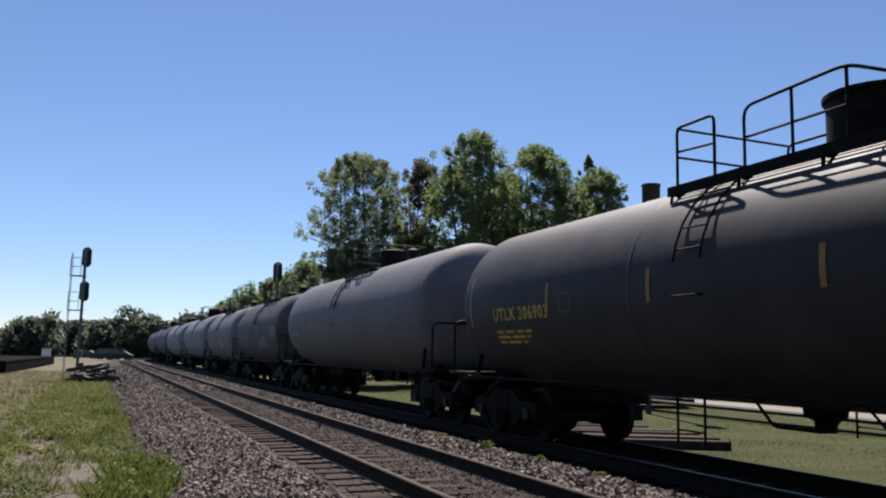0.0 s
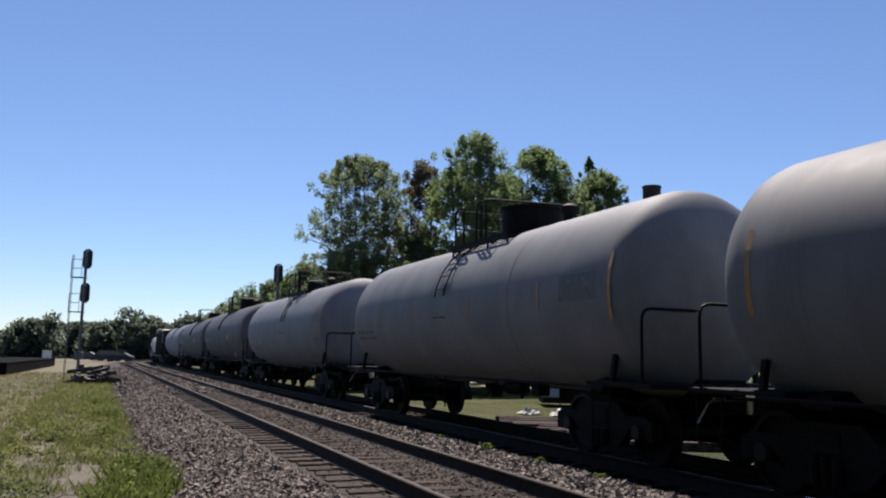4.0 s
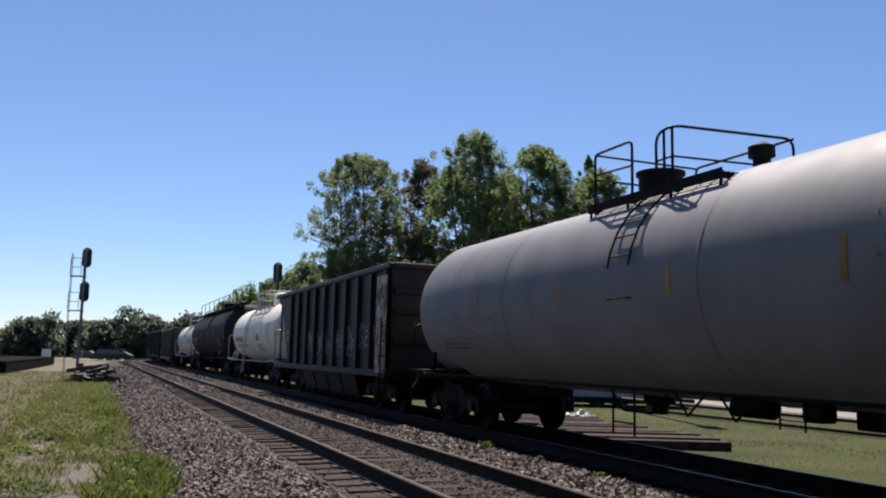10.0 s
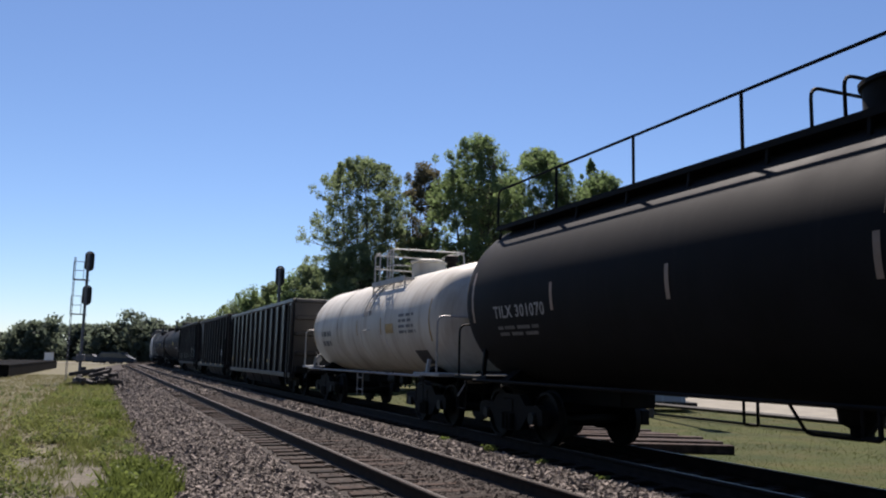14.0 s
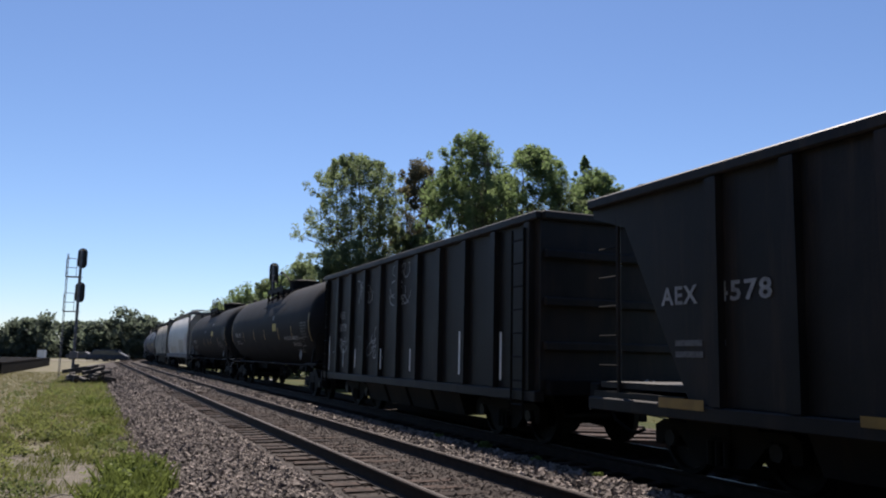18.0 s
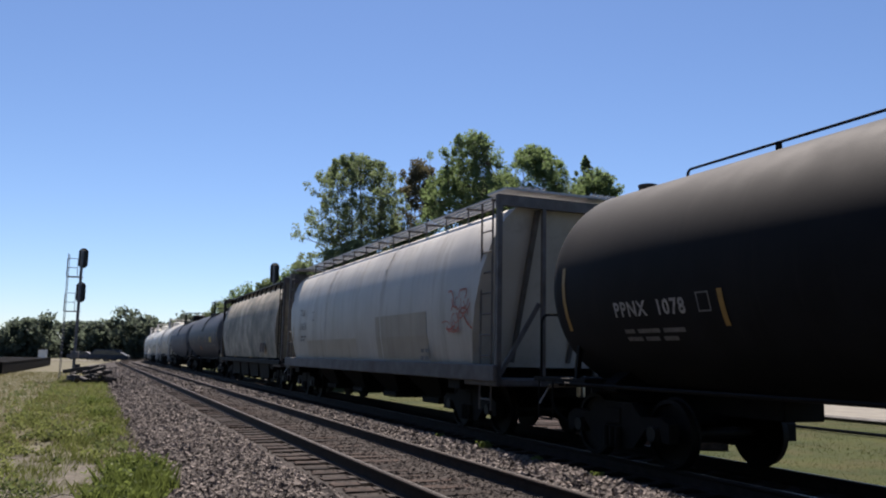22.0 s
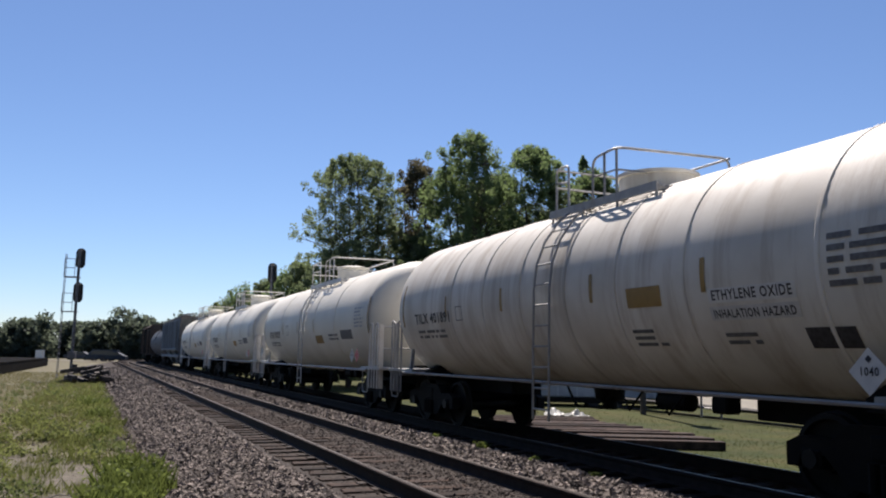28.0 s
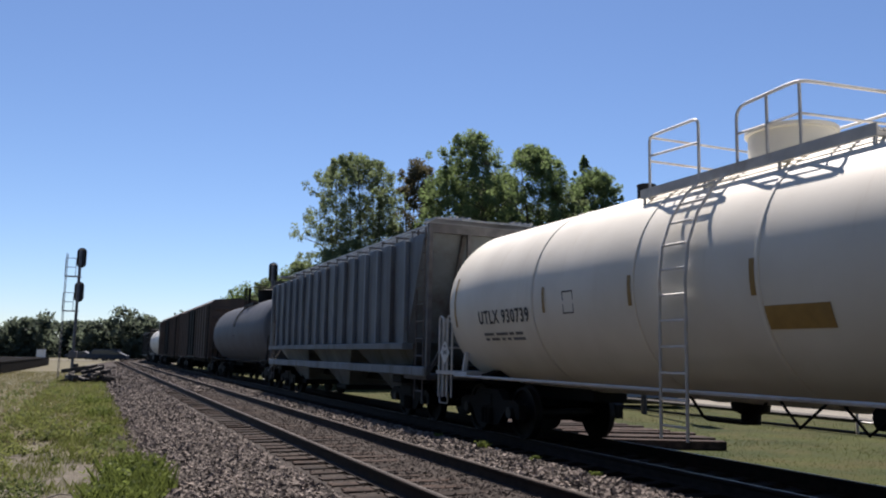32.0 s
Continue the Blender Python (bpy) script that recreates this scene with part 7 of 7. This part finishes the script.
# ---- grass and weeds ----
def blades(x, y, z, height, width, lean, rng):
    n = len(x)
    a = rng.uniform(0, 2 * math.pi, n)
    d = np.stack([np.cos(a), np.sin(a), np.zeros(n)], 1)
    t = np.stack([-np.sin(a), np.cos(a), np.zeros(n)], 1)
    b = np.stack([x, y, z], 1)
    up = np.array([0, 0, 1.0])
    h, w, l = height[:, None], width[:, None], (lean * rng.random(n))[:, None] * height[:, None]
    v = np.stack([b - t * w, b + t * w, b + t * w * 0.7 + d * l * 0.35 + up * h * 0.55, b + d * l + up * h, b - t * w * 0.7 + d * l * 0.35 + up * h * 0.55], 1).reshape(-1, 3)
    f = np.arange(len(v)).reshape(-1, 5)
    return v, f


def patchy(x, y, scale, seed):
    return np.array([noise.noise((a * scale, b * scale, seed)) for a, b in zip(x, y)])


def sow(name, n, s0, s1, a, b, low, high, width, material, label, seed, lean=0.7, cut=-0.15, scale=0.6, ground=None, bare=None):
    rng = np.random.default_rng(seed)
    s = s0 * (s1 / s0) ** rng.random(n)
    side = rng.uniform(a, b, n)
    x, y, _ = line_arrays(s, side)
    p = patchy(x, y, scale, seed)
    keep = p > cut
    if bare:
        keep &= ~((s > bare[0]) & (s < bare[1]) & (side > bare[2]) & (side < bare[3]) & (p < 0.3))
    x, y, s, side, p = x[keep], y[keep], s[keep], side[keep], p[keep]
    z = np.full(len(x), GROUND_Z) if ground is None else np.full(len(x), ground)
    h = rng.uniform(low, high, len(x)) * (0.7 + 0.9 * np.clip(p + 0.2, 0, 1))
    v, f = blades(x, y, z, h, width * (0.6 + 0.025 * s) * rng.uniform(0.7, 1.3, len(x)), lean, rng)
    tagged(new(name, from_arrays(name, v, f, M[material])), label, "grass", kind="stuff")


sow("field_grass", 110000, 7, 75, -16, -2.7, 0.04, 0.11, 0.005, "grass", "patchy yellow-green grass in the field", 2, cut=-0.35, scale=1.3, bare=(6.5, 18.0, -14, -3.2))
sow("field_grass_wide", 16000, 25, 110, -42, -14, 0.12, 0.3, 0.014, "grass", "yellow-green grass across the field", 3, cut=-0.3, scale=0.2)
sow("dry_grass", 18000, 7, 70, -16, -2.9, 0.06, 0.2, 0.0035, "dry", "pale dry grass stalks", 4, cut=-0.1, scale=0.9, bare=(8, 17, -9, -2.9))
sow("lush_weeds", 22000, 9, 60, -5.2, -2.5, 0.05, 0.2, 0.006, "weed", "lush green weeds along the edge of the ballast", 5, cut=0.0, scale=1.1)
sow("lawn_grass", 40000, 5, 48, 7.2, 20, 0.02, 0.055, 0.006, "mown", "short mown grass blades", 6, cut=-0.4, scale=0.4, ground=GROUND_Z + 0.07)


def weed_clump(x, y, z, n, r, h, label, seed, material="clump"):
    rng = np.random.default_rng(seed)
    a, q = rng.uniform(0, 6.28, n), r * np.sqrt(rng.random(n))
    v, f = blades(x + np.cos(a) * q, y + np.sin(a) * q, np.full(n, z), rng.uniform(0.35, 1.0, n) * h, np.full(n, 0.012), 0.8, rng)
    c = np.stack([x + rng.normal(0, r * 0.5, 40), y + rng.normal(0, r * 0.5, 40), z + h * rng.uniform(0.3, 0.9, 40)], 1)
    v2, f2 = leaf_cloud(c, np.full(40, 0.2 * r), 6, 0.035 + 0.05 * r, rng)
    me = from_arrays("weed_clump", v.tolist() + v2.tolist(), f.tolist() + (f2 + len(v)).tolist(), M[material])
    tagged(new("weed_clump", me), label, "weed", kind="stuff")


for s, side, z, n, r, h, seed in ((11.7, -2.72, -0.44, 420, 0.5, 0.4, 61), (12.9, -2.75, -0.44, 300, 0.42, 0.42, 62), (10.6, -3.0, -0.45, 300, 0.45, 0.36, 63), (12.1, 2.5, -0.05, 45, 0.09, 0.15, 64), (10.45, 2.52, -0.05, 35, 0.07, 0.1, 65), (19.5, -3.1, -0.45, 120, 0.3, 0.3, 67), (24.5, -3.0, -0.45, 160, 0.35, 0.36, 68), (30, -3.2, -0.45, 200, 0.5, 0.4, 69), (17.5, -6.1, -0.45, 160, 0.3, 0.26, 72), (14.0, 2.5, -0.05, 26, 0.07, 0.09, 73), (8.9, 2.5, -0.05, 24, 0.07, 0.08, 74)):
    p, _ = on_line(s, side)
    weed_clump(p.x, p.y, z, n, r, h, "leafy green weed clump at the edge of the stones", seed)


def field_weeds():
    """Low broad-leaved weeds, in uneven colonies between the grass and the stones."""
    rng = np.random.default_rng(81)
    for name, n, s0, s1, a, b, cut, material, label in (
            ("leafy_weeds", 2600, 9.5, 48, -11, -2.7, 0.04, "weed_leaf", "low broad-leaved weeds in the grass"),
            ("bright_weeds", 800, 10.5, 46, -5.0, -2.6, -0.02, "weed", "bright yellow-green weeds beside the stones"),
            ("tall_weeds", 900, 15.5, 46, -6.2, -2.7, 0.06, "weed", "tall yellow-green weeds along the foot of the stones")):
        s = s0 * (s1 / s0) ** rng.random(n)
        side = rng.uniform(a, b, n)
        x, y, _ = line_arrays(s, side)
        p = patchy(x, y, 0.9, 7.0 + n)
        keep = p > cut + np.where(s < 16, 0.26, 0.06)
        x, y, s, p = x[keep], y[keep], s[keep], p[keep]
        high = (0.06 + 0.3 * np.clip(p - cut, 0, 0.6)) * rng.uniform(0.6, 1.5, len(x)) * (1.5 if name == "tall_weeds" else 1.0)
        r = np.clip(high * 0.6, 0.05, 0.16)
        v, f = leaf_cloud(np.stack([x, y, GROUND_Z + high * 0.6], 1), r, 26, 0.055, rng, 1.0)
        v[:, 2] = np.maximum(v[:, 2], GROUND_Z + 0.005)
        tagged(new(name, from_arrays(name, v, f, M[material])), label, "weed", kind="stuff")


field_weeds()


def twigs():
    """Dead sticks on the bare soil."""
    rnd = random.Random(91)
    bm = bmesh.new()
    for k in range(34):
        p, h = on_line(rnd.uniform(8.5, 15), rnd.uniform(-8, -2.9))
        a, n = rnd.uniform(0, 3.14), rnd.uniform(0.12, 0.5)
        d = Vector((math.cos(a), math.sin(a), 0)) * n
        q = Vector((p.x, p.y, GROUND_Z + 0.02))
        tube(bm, [q, q + d * 0.5 + Vector((rnd.uniform(-0.03, 0.03), rnd.uniform(-0.03, 0.03), rnd.uniform(0, 0.04))), q + d], 0.011, 5, 0.005)
    me = finish(bm, "dead_twigs")
    me.materials.append(M["dark_wood"])
    tagged(new("dead_twigs", me), "dead brown twigs strewn on bare soil", "twigs", kind="stuff")


twigs()


def motions():
    """The train runs down the line towards the camera and past it; its wheels turn while they are near."""
    for car, middle, reach in CARS:
        rows = []
        for i in range(65):
            t = i * 0.5
            s = middle - ran(t)
            a, _ = on_line(s - reach, TRAIN_SIDE)
            b, _ = on_line(s + reach, TRAIN_SIDE)
            c, d = (a + b) / 2, b - a
            rows.append((t, pose(c.x, c.y, 0.0, 0, 0, math.degrees(math.atan2(-d.x, d.y)))))
        walk(car, rows)
    for wheel, middle in WHEELS:
        home = wheel.matrix_basis.translation.copy()
        times = [i / FPS for i in range(32 * FPS + 1) if -14 < middle - ran(i / FPS) < 26]
        rows = [(t, Matrix.Translation(home) @ Matrix.Rotation(ran(t) / 0.457, 4, "X")) for t in times]
        if not rows:
            rows = [(0.0, Matrix.Translation(home)), (32.0, Matrix.Translation(home))]
        if rows[0][0] > 0:
            rows.insert(0, (0.0, rows[0][1]))
        if rows[-1][0] < 32:
            rows.append((32.0, rows[-1][1]))
        walk(wheel, rows)


motions()
